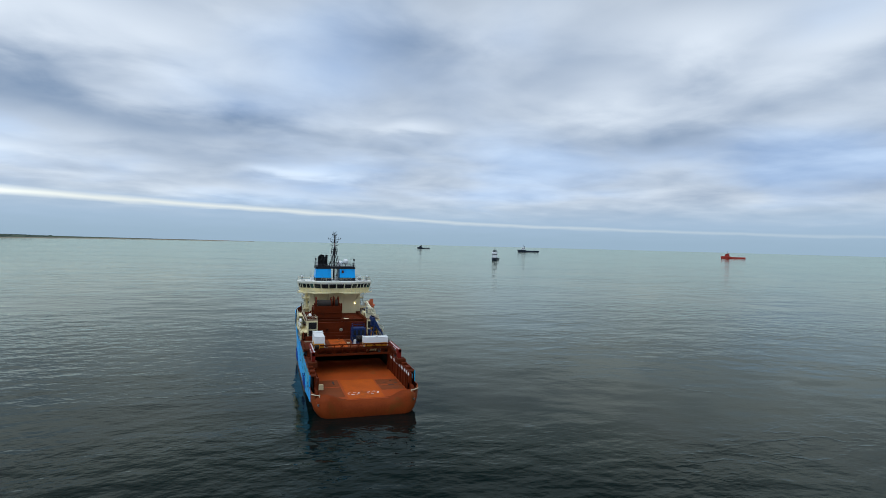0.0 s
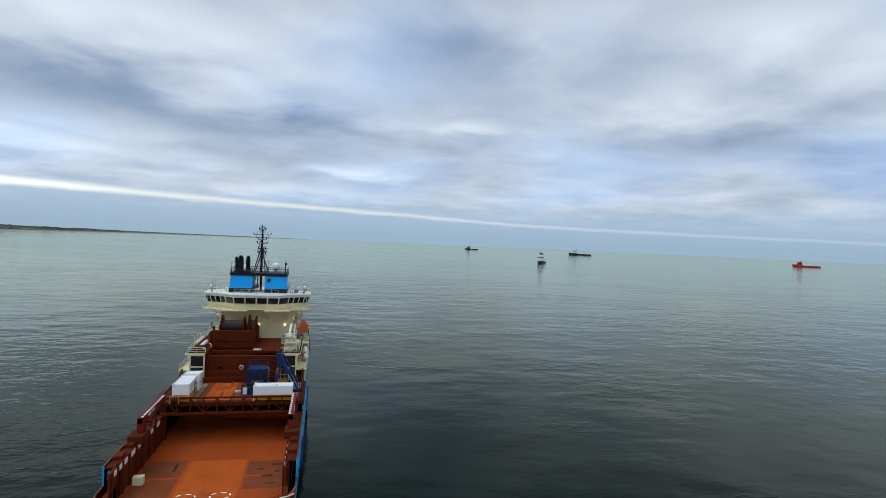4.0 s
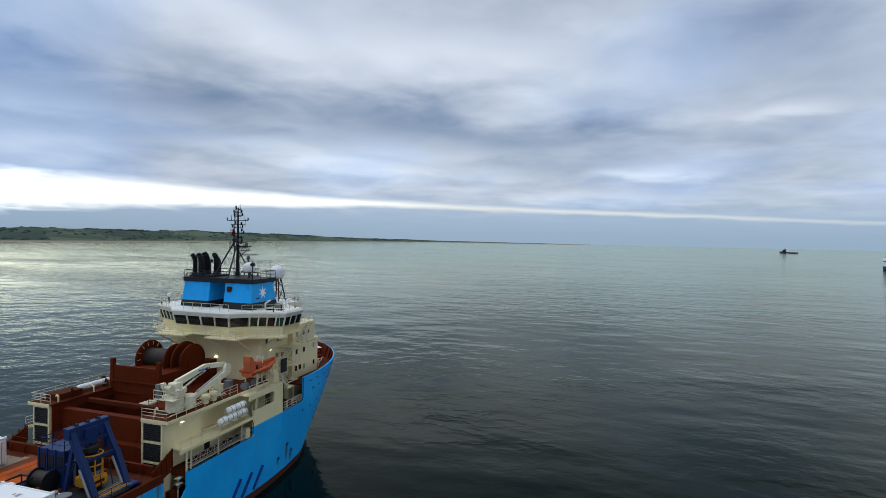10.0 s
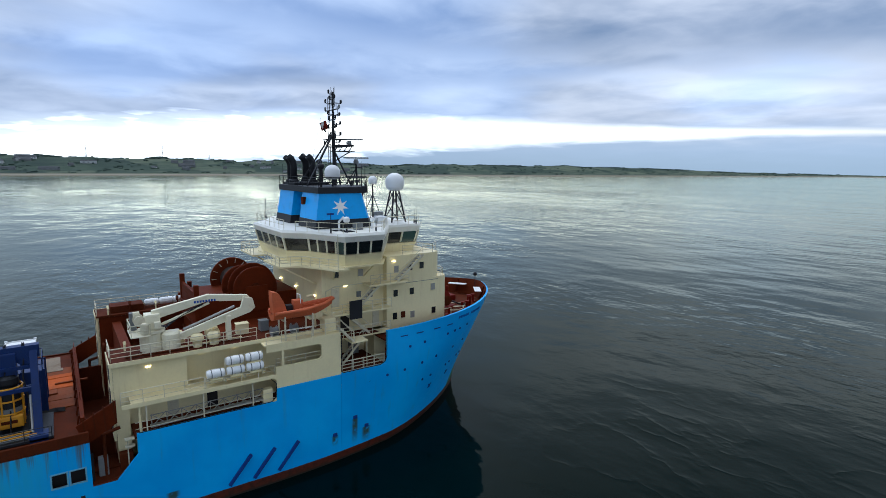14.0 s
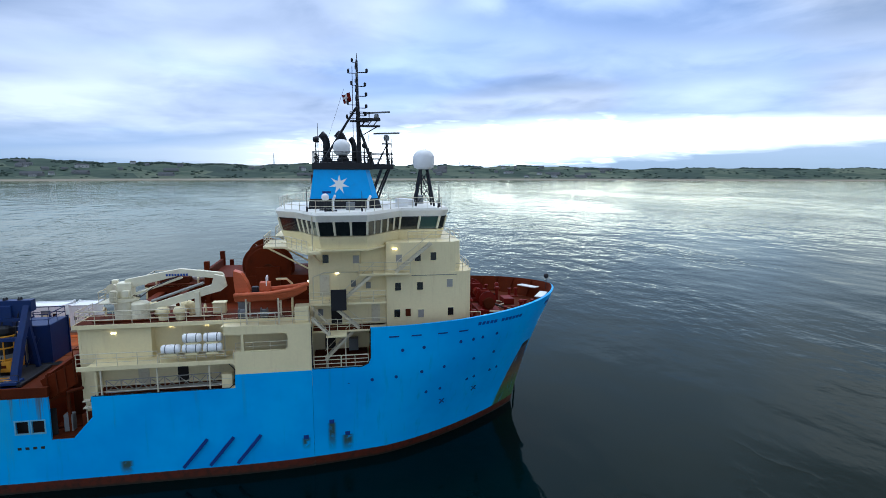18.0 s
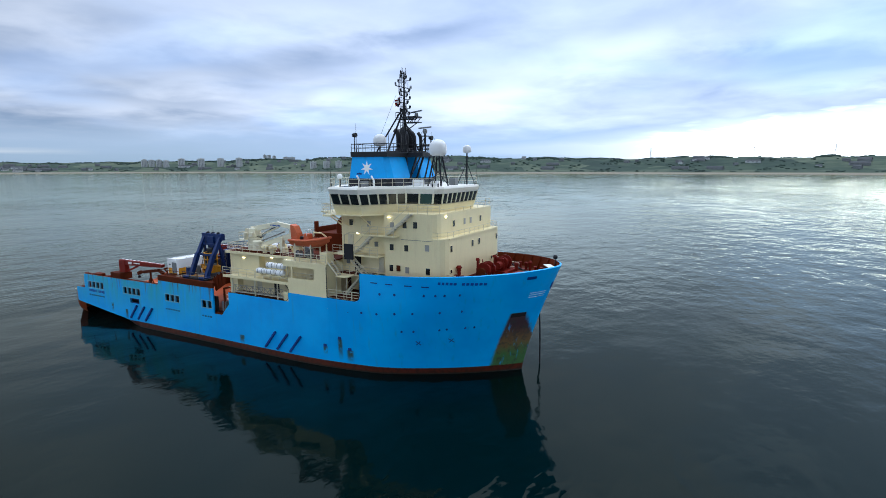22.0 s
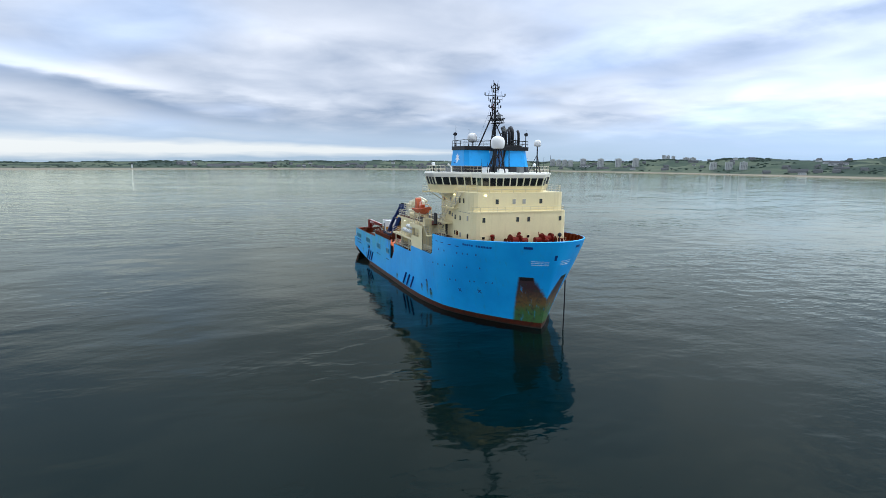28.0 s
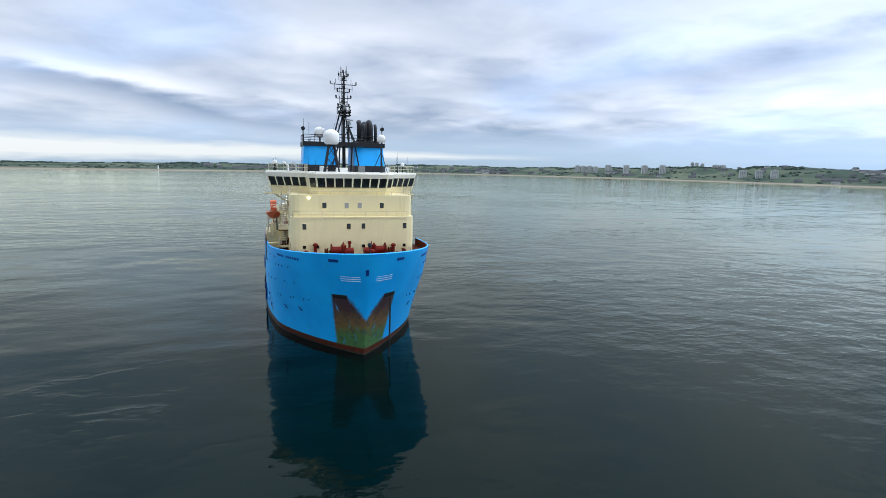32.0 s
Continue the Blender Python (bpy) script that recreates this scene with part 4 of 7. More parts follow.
    # ring of white dashes over each tow pin
    for k in range(6):
        a = radians(60 * k + 15)
        cx, cy = s * 2.1, 7.0
        part("deck_mark", beam((cx + 1.25 * math.cos(a - 0.28), cy + 0.9 * math.sin(a - 0.28), 3.122), (cx + 1.25 * math.cos(a + 0.28), cy + 0.9 * math.sin(a + 0.28), 3.122), 0.2, 0.02), WHITE, ship)
part("deck_locker", box(-9.4, -8.1, 11.2, 12.1, 3.1, 4.2, 0.06), CREAM, ship, "small pale locker on the working deck")
for x, y, w, l in ((6.6, 10.2, 1.4, 0.5), (7.6, 14.0, 1.6, 0.4), (5.8, 12.6, 0.9, 0.35), (7.2, 7.9, 1.3, 0.3), (-5.6, 13.2, 0.4, 2.6), (8.3, 11.6, 0.7, 0.5)):
    part("wear_plate", box(x, x + w, y + 2, y + 2 + l, 3.1, 3.14, 0.01), WIRE, ship)

# ---- middle deck on its truss ----
part("trench_floor", box(-9.5, 9.5, 39.5, 42.3, 4.6, 4.8), RUSTY, ship)
part("middle_deck", box(-11.2, 11.2, 27.4, 39.9, 8.5, 9.0), RUSTY, ship, "raised red cargo deck")
for s in (1, -1):
    part("deck_skirt", box(min(s * 11.2, s * 11.45), max(s * 11.2, s * 11.45), 27.4, 40.0, 8.32, 9.15, 0.04), RUSTY, ship)
    part("deck_leg", box(min(s * 9.6, s * 10.6), max(s * 9.6, s * 10.6), 27.4, 28.2, 3.1, 8.5), REDP, ship)
for k in range(11):
    x = -6.4 + k * 1.02
    part("hatch_plank", box(x, x + 0.98, 28.4, 39.3, 9.0, 9.06 + 0.015 * (k % 3), 0.015), DECK if k in (2, 3, 4, 5) else DECK2, ship)
BARE = mat("bare_worn_deck", (0.24, 0.19, 0.135), 0.75, spread=0.3, grain=2.0, bump=0.006, stain=(0.13, 0.06, 0.03), stain_amt=0.7, stain_scale=0.6, spec=0.12)
for x0, x1, y0, y1, z1 in ((-6.3, -5.5, 28.0, 38.6, 9.115), (5.0, 10.4, 30.1, 31.0, 9.02), (5.0, 10.4, 31.4, 32.4, 9.024), (-10.6, -6.4, 36.9, 38.4, 9.022)):
    part("bare_strip", box(x0, x1, y0, y1, 9.0, z1), BARE, ship, "pale bare strip of the cargo deck")
gate = part("deck_gate", beam((-10.1, 27.2, 9.85), (10.1, 27.2, 9.85), 0.26, 0.26), REDP, ship, "red truss gate across the deck edge")
part("chord", beam((-10.4, 26.9, 7.45), (10.4, 26.9, 7.45), 0.5, 0.4), REDP, gate)
for k in range(10):
    x = -10 + 2 * k
    part("brace", beam((x, 27.0, 7.6 if k % 2 else 9.8), (x + 2, 27.0, 9.8 if k % 2 else 7.6), 0.14, 0.14), REDP, gate)
    part("brace", beam((x, 27.05, 7.5), (x, 27.2, 9.8), 0.16, 0.16), REDP, gate)
coaming = part("coaming", box(-10.2, 10.4, 39.55, 39.85, 9.0, 10.0, 0.03), REDP, ship, "red steel coaming across the cargo deck")
for k in range(10):
    part("knee", beam((-9.6 + k * 2.1, 39.5, 9.8), (-9.6 + k * 2.1, 39.35, 9.05), 0.08, 0.12), REDP, coaming)
railing(ship, [(-9.8, 39.7, 10.0), (6.2, 39.7, 10.0)], 0.6, 2.0, 1, REDP)

# ---- side casings with louvres ----
def casing(s):
    inner = 6.6 if s > 0 else 6.9
    bm = box(min(s * inner, s * 8.5), max(s * inner, s * 8.5), 42.02, 60.9, 5.0, 13.7)
    body = part("casing", bm, CREAM, ship, "cream engine casing with louvred end")
    part("casing_end", box(min(s * 8.5, s * 9.5), max(s * 8.5, s * 9.5), 42.0, 43.0, 5.0, 13.7), CREAM, body)
    part("casing_side", box(min(s * 8.5, s * 9.5), max(s * 8.5, s * 9.5), 43.0, 47.6, 10.45, 13.7), CREAM, body)
    part("inner_panel", box(min(s * (inner - 0.12), s * inner), max(s * (inner - 0.12), s * inner), 42.05, 60.9, 5.0, 13.65), REDP, body)
    deck = part("casing_deck", box(min(s * (inner - 0.2), s * 10.2), max(s * (inner - 0.2), s * 10.2), 41.8, 60.9, 13.7, 13.88), RUSTY, ship)
    part("deck_edge", box(min(s * 10.2, s * 10.28), max(s * 10.2, s * 10.28), 41.72, 60.9, 13.55, 13.92, 0.02), CREAM, deck)
    part("deck_edge", box(min(s * inner, s * 10.2), max(s * inner, s * 10.2), 41.72, 41.8, 13.55, 13.92, 0.02), CREAM, deck)
    x0, x1 = sorted((s * (inner + 0.2), s * 9.35))
    for z0, z1 in ((11.55, 13.4), (9.35, 11.2), (7.2, 9.0)):
        fr = part("louvre", box(x0, x1, 41.9, 42.02, z0, z1), DARK, body, "dark louvre in a cream frame")
        n = 9
        for k in range(n):
            z = z0 + (z1 - z0) * (k + 0.5) / n
            part("slat", beam((x0 + 0.06, 41.86, z), (x1 - 0.06, 41.86, z), 0.14, 0.03, up=(0, 0.6, 1)), BLACK, fr)
    for z in (7.1, 9.17, 11.37, 13.5):
        part("frame_bar", box(x0 - 0.1, x1 + 0.1, 41.78, 41.98, z - 0.09, z + 0.09, 0.02), CREAM, body)
    for x in (x0 - 0.05, x1 + 0.05):
        part("frame_bar", box(x - 0.1, x + 0.1, 41.78, 41.98, 7.0, 13.7, 0.02), CREAM, body)
    # outer gallery: flush lower skin, a shelf and the forward wall with its long opening
    g = part("gallery_shelf", box(min(s * 8.5, s * 11.42), max(s * 8.5, s * 11.42), 43.0, 54.8, 10.4, 10.6), CREAM, ship)
    part("fascia", box(min(s * 11.33, s * 11.45), max(s * 11.33, s * 11.45), 42.3, 54.8, 10.3, 10.68, 0.02), CREAM, g)
    part("gallery_floor", box(min(s * 8.5, s * 11.28), max(s * 8.5, s * 11.28), 43.1, 61.2, 7.6, 7.8), RUSTY, ship)
    w = part("side_wall", box(min(s * 11.25, s * 11.44), max(s * 11.25, s * 11.44), 54.8, 61.3, 7.9, 11.35), CREAM, ship, "cream side wall with a long opening")
    part("side_wall_top", box(min(s * 11.25, s * 11.44), max(s * 11.25, s * 11.44), 54.0, 61.3, 12.85, 13.45), CREAM, w)
    part("side_wall_end", box(min(s * 11.25, s * 11.44), max(s * 11.25, s * 11.44), 59.3, 61.3, 11.35, 12.85), CREAM, w)
    part("side_wall_post", box(min(s * 11.25, s * 11.44), max(s * 11.25, s * 11.44), 55.4, 55.6, 11.35, 12.85), CREAM, w)
    part("boat_deck", box(min(s * 9.5, s * 11.45), max(s * 9.5, s * 11.45), 53.8, 61.3, 13.45, 13.6), CREAM, ship)
    part("inner_wall", box(min(s * 8.4, s * 8.55), max(s * 8.4, s * 8.55), 54.0, 61.3, 7.8, 13.5), CREAM, ship)
    part("end_wall", box(min(s * 9.5, s * 11.3), max(s * 9.5, s * 11.3), 61.15, 61.3, 7.8, 13.5), CREAM, ship)
    # frame posts of the lower gallery
    for y in (44.0, 48.4, 52.6):
        part("gallery_post", box(min(s * 11.2, s * 11.35), max(s * 11.2, s * 11.35), y, y + 0.1, 7.8, 10.4), RAIL, g)
    for z in (8.4, 8.95):
        part("gallery_rail", rod((s * 11.3, 43.2, z), (s * 11.3, 54.7, z), 0.03, 5), RAIL, g)
    # stowed gangway
    gw = part("gangway", beam((s * 11.0, 44.3, 8.3), (s * 11.0, 53.6, 8.5), 0.5, 0.12), STEEL, ship, "stowed aluminium gangway")
    part("handrail", beam((s * 11.2, 44.3, 9.3), (s * 11.2, 53.6, 9.5), 0.06, 0.06), STEEL, gw)
    for k in range(8):
        y = 44.4 + k * 1.15
        part("strut", beam((s * 11.2, y, 8.3), (s * 11.2, y + 1.1, 9.4), 0.05, 0.05), STEEL, gw)
        part("strut", beam((s * 11.2, y + 1.1, 8.35), (s * 11.2, y, 9.35), 0.05, 0.05), STEEL, gw)
        part("strut", beam((s * 11.2, y, 8.3), (s * 11.2, y, 9.35), 0.06, 0.06), STEEL, gw)
    part("gallery_door", box(min(s * 8.5, s * 8.56), max(s * 8.5, s * 8.56), 49.3, 50.2, 7.8, 9.8), DARK, ship)
    railing(ship, [(s * 11.4, 42.3, 10.6), (s * 11.4, 48.6, 10.6)], 1.15, 1.5, 3)
    railing(ship, [(s * 9.9, 61.0 if s < 0 else 53.6, 13.88), (s * 9.9, 41.9, 13.88), (s * inner, 41.9, 13.88)], 1.1, 1.5, 3)
    railing(ship, [(s * 11.35, 54.0, 13.6), (s * 11.35, 61.2, 13.6)], 1.1, 1.5, 3)
    railing(ship, [(s * 11.33, 48.7, 10.6), (s * 11.33, 54.7, 10.6)], 0.9, 1.4, 2)
    railing(ship, [(s * 11.2, 54.9, 11.3), (s * 11.2, 59.2, 11.3)], 0.75, 1.4, 2)
    railing(ship, [(s * 11.3, 61.5, 9.4), (s * 11.3, 66.3, 9.4)], 1.05, 1.2, 3)
    return body


cas = {s: casing(s) for s in (1, -1)}
LAMPS = [(9.5, 44.6, 12.9), (8.5, 49.0, 13.1), (8.5, 52.0, 13.1), (8.5, 46.6, 9.7), (-4.6, 60.9, 16.3), (0.4, 60.9, 16.2), (6.0, 60.9, 16.2), (7.7, 63.6, 17.3), (8.55, 69.0, 19.6), (6.05, 75.62, 19.7)]
for x, y, z in LAMPS:
    along = x > 7
    lamp = part("deck_lamp", box(x, x + 0.1, y - 0.2, y + 0.2, z, z + 0.08, 0.02) if along else box(x - 0.16, x + 0.16, y - 0.12, y, z, z + 0.18, 0.02), LIT, ship, "lit floodlight")

# ---- winch trunk between the casings ----
part("winch_wall", box(-6.75, 6.45, 42.3, 43.2, 3.8, 10.4), REDP, ship, "red bulkhead at the head of the deck")
part("winch_wall", box(-6.75, 6.45, 43.2, 44.0, 5.0, 13.1), REDP, ship)
part("winch_floor", box(-6.75, 6.45, 44.0, 61.0, 10.2, 10.5), RUSTY, ship)
part("winch_house", box(-6.9, 0.6, 50.2, 60.9, 10.5, 15.95, 0.06), REDP, ship, "red towing winch housing")
part("winch_house", box(0.6, 6.45, 47.0, 60.9, 10.5, 13.3, 0.06), REDP, ship)
part("winch_shield", box(-6.9, 0.6, 50.2, 50.5, 15.95, 16.75, 0.04), REDP, ship)
for x in (-7.0, 0.5):
    part("winch_post", box(x - 0.25, x + 0.25, 50.1, 50.6, 13.3, 17.6, 0.05), REDP, ship)
for z in (11.8, 13.4, 14.8):
    part("ledge", beam((-6.9, 50.1, z), (0.6, 50.1, z), 0.3, 0.12), RUSTY, ship)
part("cross_beam", beam((-6.7, 46.6, 13.2), (6.4, 46.6, 13.2), 0.5, 0.5), RUSTY, ship)
part("cross_beam", beam((-6.7, 44.4, 12.9), (-6.7, 50.0, 12.9), 0.4, 0.5), RUSTY, ship)
for x in (-4.3, -0.5):
    part("hose_coil", turned([(0.42, -0.1), (0.46, 0.0), (0.42, 0.1), (0.26, 0.1), (0.22, 0), (0.26, -0.1)], (x, 42.18, 11.2), 18, axis="y"), RAIL if x > -2 else RUSTY, ship, "coiled hose on the red bulkhead")
for k in range(9):
    if k != 4:
        part("lettering", box(-2.4 + k * 0.55, -2.0 + k * 0.55, 39.51, 39.55, 9.35, 9.75), RUSTY, ship)


def winch(x0, x1, y, z, r, label):
    """A drum between two flanges on its axle."""
    w = thing("towing_winch", label, "winch", (0, 0, 0))
    part("drum", turned([(r * 0.62, x0), (r * 0.62, x1)], (0, y, z), 28, axis="x"), WIRE, w, "drum wound with dark wire", smooth=False)
    for xa in (x0, x1):
        rr = r * 1.1 if xa == x0 else r
        f = part("flange", turned([(rr * 0.96, xa - 0.13), (rr, xa - 0.08), (rr, xa + 0.08), (rr * 0.96, xa + 0.13)], (0, y, z), 40, axis="x"), REDP, w)
        part("hub", turned([(r * 0.25, xa - 0.3), (r * 0.25, xa + 0.3)], (0, y, z), 16, axis="x"), RUSTY, f)
        for k in range(14 if xa == x0 and x0 < -3 else 0):
            a = radians(360 / 14 * k)
            p = Vector((xa + 0.12, y + r * 0.8 * math.cos(a), z + r * 0.8 * math.sin(a)))
            q = Vector((xa + 0.12, y + r * 1.02 * math.cos(a), z + r * 1.02 * math.sin(a)))
            part("slot", beam(p, q, 0.05, 0.14, up=(1, 0, 0)), RAIL, f)
    part("pedestal", box(x0 - 0.5, x0 - 0.2, y - 1.2, y + 1.2, z - r - 0.1, z + 0.3, 0.05), REDP, w)
    part("pedestal", box(x1 + 0.2, x1 + 0.5, y - 1.2, y + 1.2, z - r - 0.1, z + 0.3, 0.05), REDP, w)
    return w


winch(-6.3, -1.9, 55.6, 16.7, 2.2, "red towing winch wound with dark wire above the deck")
winch(-1.0, 0.3, 56.4, 16.6, 2.35, "narrow red winch with large flanges beside the towing winch")
for x, y, h in ((-7.6, 51.2, 2.6), (-7.2, 52.3, 1.6), (-8.6, 50.3, 1.2), (-7.9, 53.0, 1.3)):
    part("vent", rod((x, y, 13.8), (x, y, 13.9 + h), 0.24, 8), REDP, ship)
for y in (46.5, 48.0, 49.4):
    part("tank", turned([(0.2, -0.75), (0.38, -0.6), (0.38, 0.6), (0.2, 0.75)], (-8.4, y + 0.8, 14.45), 12, axis="y"), RAFT, ship, "white cylinder on the port casing")
part("hatch_box", box(-9.4, -7.4, 43.2, 46.4, 13.88, 14.6, 0.06), RUSTY, ship)
part("guide_roller", box(1.0, 2.4, 46.8, 48.4, 13.3, 13.5), RAIL, ship)
railing(ship, [(0.8, 47.1, 13.3), (6.3, 47.1, 13.3)], 1.0, 1.4, 2, REDP)

# ---- accommodation house ----
HOUSE = mirrored([(0, 61.0), (7.7, 61.0), (7.7, 68.2), (8.45, 68.2), (8.45, 75.3), (8.3, 75.95), (7.9, 76.4), (7.3, 76.6), (0, 76.6)])
UPPER = mirrored([(0, 61.0), (7.7, 61.0), (7.7, 68.2), (8.45, 68.2), (8.45, 74.2), (8.3, 74.85), (7.9, 75.3), (7.3, 75.5), (0, 75.5)])
house = part("house", prism(HOUSE, 12.3, 17.3), CREAM, ship, "cream accommodation house")
part("house_top", prism(UPPER, 17.3, 20.2), CREAM, house)
part("house_foot", prism(mirrored([(0, 61.0), (6.0, 61.0), (6.0, 66.6), (8.45, 66.6), (8.45, 75.3), (8.3, 75.95), (7.9, 76.4), (7.3, 76.6), (0, 76.6)]), 8.0, 12.3), CREAM, house)
part("ledge_lip", box(-7.2, 7.2, 76.6, 76.68, 17.12, 17.34, 0.02), CREAM, house)
for s in (1, -1):
    part("seam", box(min(s * 8.45, s * 8.49), max(s * 8.45, s * 8.49), 70.6, 75.0, 17.0, 17.05), GREY, house)
railing(ship, [(8.2, 74.6, 17.3), (8.2, 75.6, 17.3), (7.3, 76.45, 17.3), (-7.3, 76.45, 17.3), (-8.2, 75.6, 17.3), (-8.2, 74.6, 17.3)], 0.75, 1.5, 2)


def corner_plate(s, y, z, ay, az, r):
    """Plate that rounds the corner of an opening in the ship's side."""
    bm = bmesh.new()
    arc = [(y + ay * r * (1 - math.sin(a)), z + az * r * (1 - math.cos(a))) for a in [math.pi / 2 * j / 6 for j in range(7)]]
    outl = [(y, z)] + arc
    lo = [bm.verts.new((s * 11.3, p, q)) for p, q in outl]
    hi = [bm.verts.new((s * 11.47, p, q)) for p, q in outl]
    bm.faces.new(lo)
    bm.faces.new(hi[::-1])
    for j in range(len(outl)):
        k = (j + 1) % len(outl)
        bm.faces.new((lo[j], hi[j], hi[k], lo[k]))
    bmesh.ops.recalc_face_normals(bm, faces=bm.faces)
    return bm


def window(x, y, z, face, w=0.55, h=0.75, glass=None, parent=None):
    """A framed port in a wall facing fore or to a side."""
    parent = parent or house
    if face == "f":
        fr = part("window_frame", box(x - w / 2 - 0.07, x + w / 2 + 0.07, y - 0.02, y + 0.05, z - h / 2 - 0.07, z + h / 2 + 0.07, 0.02), CREAM, parent)
        part("pane", box(x - w / 2, x + w / 2, y + 0.03, y + 0.06, z - h / 2, z + h / 2), glass or GLASS, fr)
    elif face == "a":
        fr = part("window_frame", box(x - w / 2 - 0.07, x + w / 2 + 0.07, y - 0.05, y + 0.02, z - h / 2 - 0.07, z + h / 2 + 0.07, 0.02), CREAM, parent)
        part("pane", box(x - w / 2, x + w / 2, y - 0.06, y - 0.03, z - h / 2, z + h / 2), glass or GLASS, fr)
    else:
        s = 1 if x > 0 else -1
        fr = part("window_frame", box(min(x - s * 0.02, x + s * 0.05), max(x - s * 0.02, x + s * 0.05), y - w / 2 - 0.07, y + w / 2 + 0.07, z - h / 2 - 0.07, z + h / 2 + 0.07, 0.02), CREAM, parent)
        part("pane", box(min(x + s * 0.03, x + s * 0.06), max(x + s * 0.03, x + s * 0.06), y - w / 2, y + w / 2, z - h / 2, z + h / 2), glass or GLASS, fr)


for x, g in ((4.0, GLASS), (1.0, STEEL), (-0.8, STEEL), (-3.9, GLASS)):
    window(x, 75.5, 18.8, "f", glass=g)
for x in (6.75, 0.87, -1.13, -6.95):
    window(x, 76.6, 16.05, "f", 0.5)
for x in (6.77, 5.05, -1.13, -5.3, -6.9):
    window(x, 76.6, 13.3, "f", 0.42, 0.42)
for s in (1, -1):
    for y, z, g in ((72.7, 18.85, GLASS), (71.2, 18.8, GLASS), (69.4, 18.7, STEEL), (71.4, 16.0, GLASS), (69.3, 16.0, GLASS), (69.2, 13.4, GLASS), (71.5, 13.3, STEEL), (74.3, 16.2, STEEL), (74.4, 13.4, GLASS)):
        window(s * 8.45, y, z, "s", glass=g)
    for y, z in ((62.6, 18.7), (65.4, 18.6)):
        window(s * 7.7, y, z, "s", glass=GLASS if y < 64 else STEEL)
    part("house_door", box(min(s * 7.68, s * 7.76), max(s * 7.68, s * 7.76), 62.0, 62.9, 15.2, 17.2, 0.02), RAIL, house)
    part("dark_locker", box(min(s * 9.83, s * 9.98), max(s * 9.83, s * 9.98), 63.05, 64.45, 14.25, 16.2, 0.03), BLACK, ship, "black board hung on the rail of the side deck")
    part("house_door", box(min(s * 7.68, s * 7.76), max(s * 7.68, s * 7.76), 66.8, 67.6, 12.5, 14.5, 0.02), RAIL, house)
    part("fire_box", box(min(s * 8.45, s * 8.6), max(s * 8.45, s * 8.6), 70.0, 70.5, 13.1, 13.8, 0.02), RUSTY, house)
    # side platforms and stairs
    for z, y0, y1, x1 in ((9.4, 61.3, 66.4, 11.2), (12.3, 61.3, 68.1, 9.6), (14.9, 61.1, 68.1, 9.8), (17.5, 65.6, 70.4, 9.6)):
        part("platform", box(min(s * 7.7, s * x1), max(s * 7.7, s * x1), y0, y1, z - 0.18, z, 0.02), CREAM, ship)
        railing(ship, [(s * x1, y0 + 0.05, z), (s * x1, y1 - 0.05, z)], 1.05, 1.2, 3)
    for (ya, za), (yb, zb) in (((62.4, 9.4), (65.2, 12.3)), ((65.6, 12.3), (62.8, 14.9)), ((64.0, 14.9), (67.0, 17.5)), ((69.0, 17.5), (72.4, 20.2))):
        st = part("stair", beam((s * 9.35, ya, za), (s * 9.35, yb, zb), 0.06, 0.24), RAIL, ship, "steep steel stair")
        part("stringer", beam((s * 8.6, ya, za), (s * 8.6, yb, zb), 0.06, 0.24), RAIL, st)
        n = 9
        for k in range(n):
            t = (k + 0.5) / n
            y, z = ya + (yb - ya) * t, za + (zb - za) * t
            part("tread", box(min(s * 8.62, s * 9.33), max(s * 8.62, s * 9.33), y - 0.13, y + 0.13, z - 0.02, z + 0.02), STEEL, st)
        part("handrail", rod((s * 9.4, ya, za + 0.95), (s * 9.4, yb, zb + 0.95), 0.03, 5), RAIL, st)
    # doors and floor of the open stairwell, short stair up to the boat deck
    part("stairwell_floor", box(min(s * 6.05, s * 11.15), max(s * 6.05, s * 11.15), 61.35, 66.35, 9.4, 9.412), RUSTY, ship, "rust brown deck of the stairwell")
    part("stairwell_floor", box(min(s * 7.75, s * 9.55), max(s * 7.75, s * 9.55), 61.35, 66.6, 12.3, 12.312), RUSTY, ship)
    # flat near-black sheets on the walls paint the shade inside two open doorways
    part("doorway_shade", box(min(s * 5.98, s * 6.06), max(s * 5.98, s * 6.06), 62.3, 63.3, 9.45, 11.5, 0.02), DARK, house, "near-black sheet painted as the shade of an open doorway")
    part("doorway_shade", box(min(s * 7.68, s * 7.75), max(s * 7.68, s * 7.75), 63.0, 64.0, 12.4, 14.3, 0.02), DARK, house, "near-black sheet painted as the shade of an open doorway")
    part("locker", box(min(s * 6.1, s * 6.9), max(s * 6.1, s * 6.9), 64.6, 65.5, 9.412, 10.6, 0.03), GREY, ship)
    bs = part("boat_stair", beam((s * 11.2, 61.4, 13.9), (s * 11.2, 62.9, 12.3), 0.06, 0.2), RAIL, ship, "short steel stair to the boat deck")
    part("stringer", beam((s * 10.5, 61.4, 13.9), (s * 10.5, 62.9, 12.3), 0.06, 0.2), RAIL, bs)
    for k in range(6):
        part("tread", box(min(s * 10.52, s * 11.18), max(s * 10.52, s * 11.18), 61.5 + 0.25 * k, 61.74 + 0.25 * k, 13.66 - 0.26 * k, 13.69 - 0.26 * k), STEEL, bs)
    for x in (10.5, 11.2):
        part("handrail", line([(s * x, 61.35, 14.9), (s * x, 62.9, 13.3), (s * x, 62.9, 12.3)], 0.03, 5), RAIL, bs)
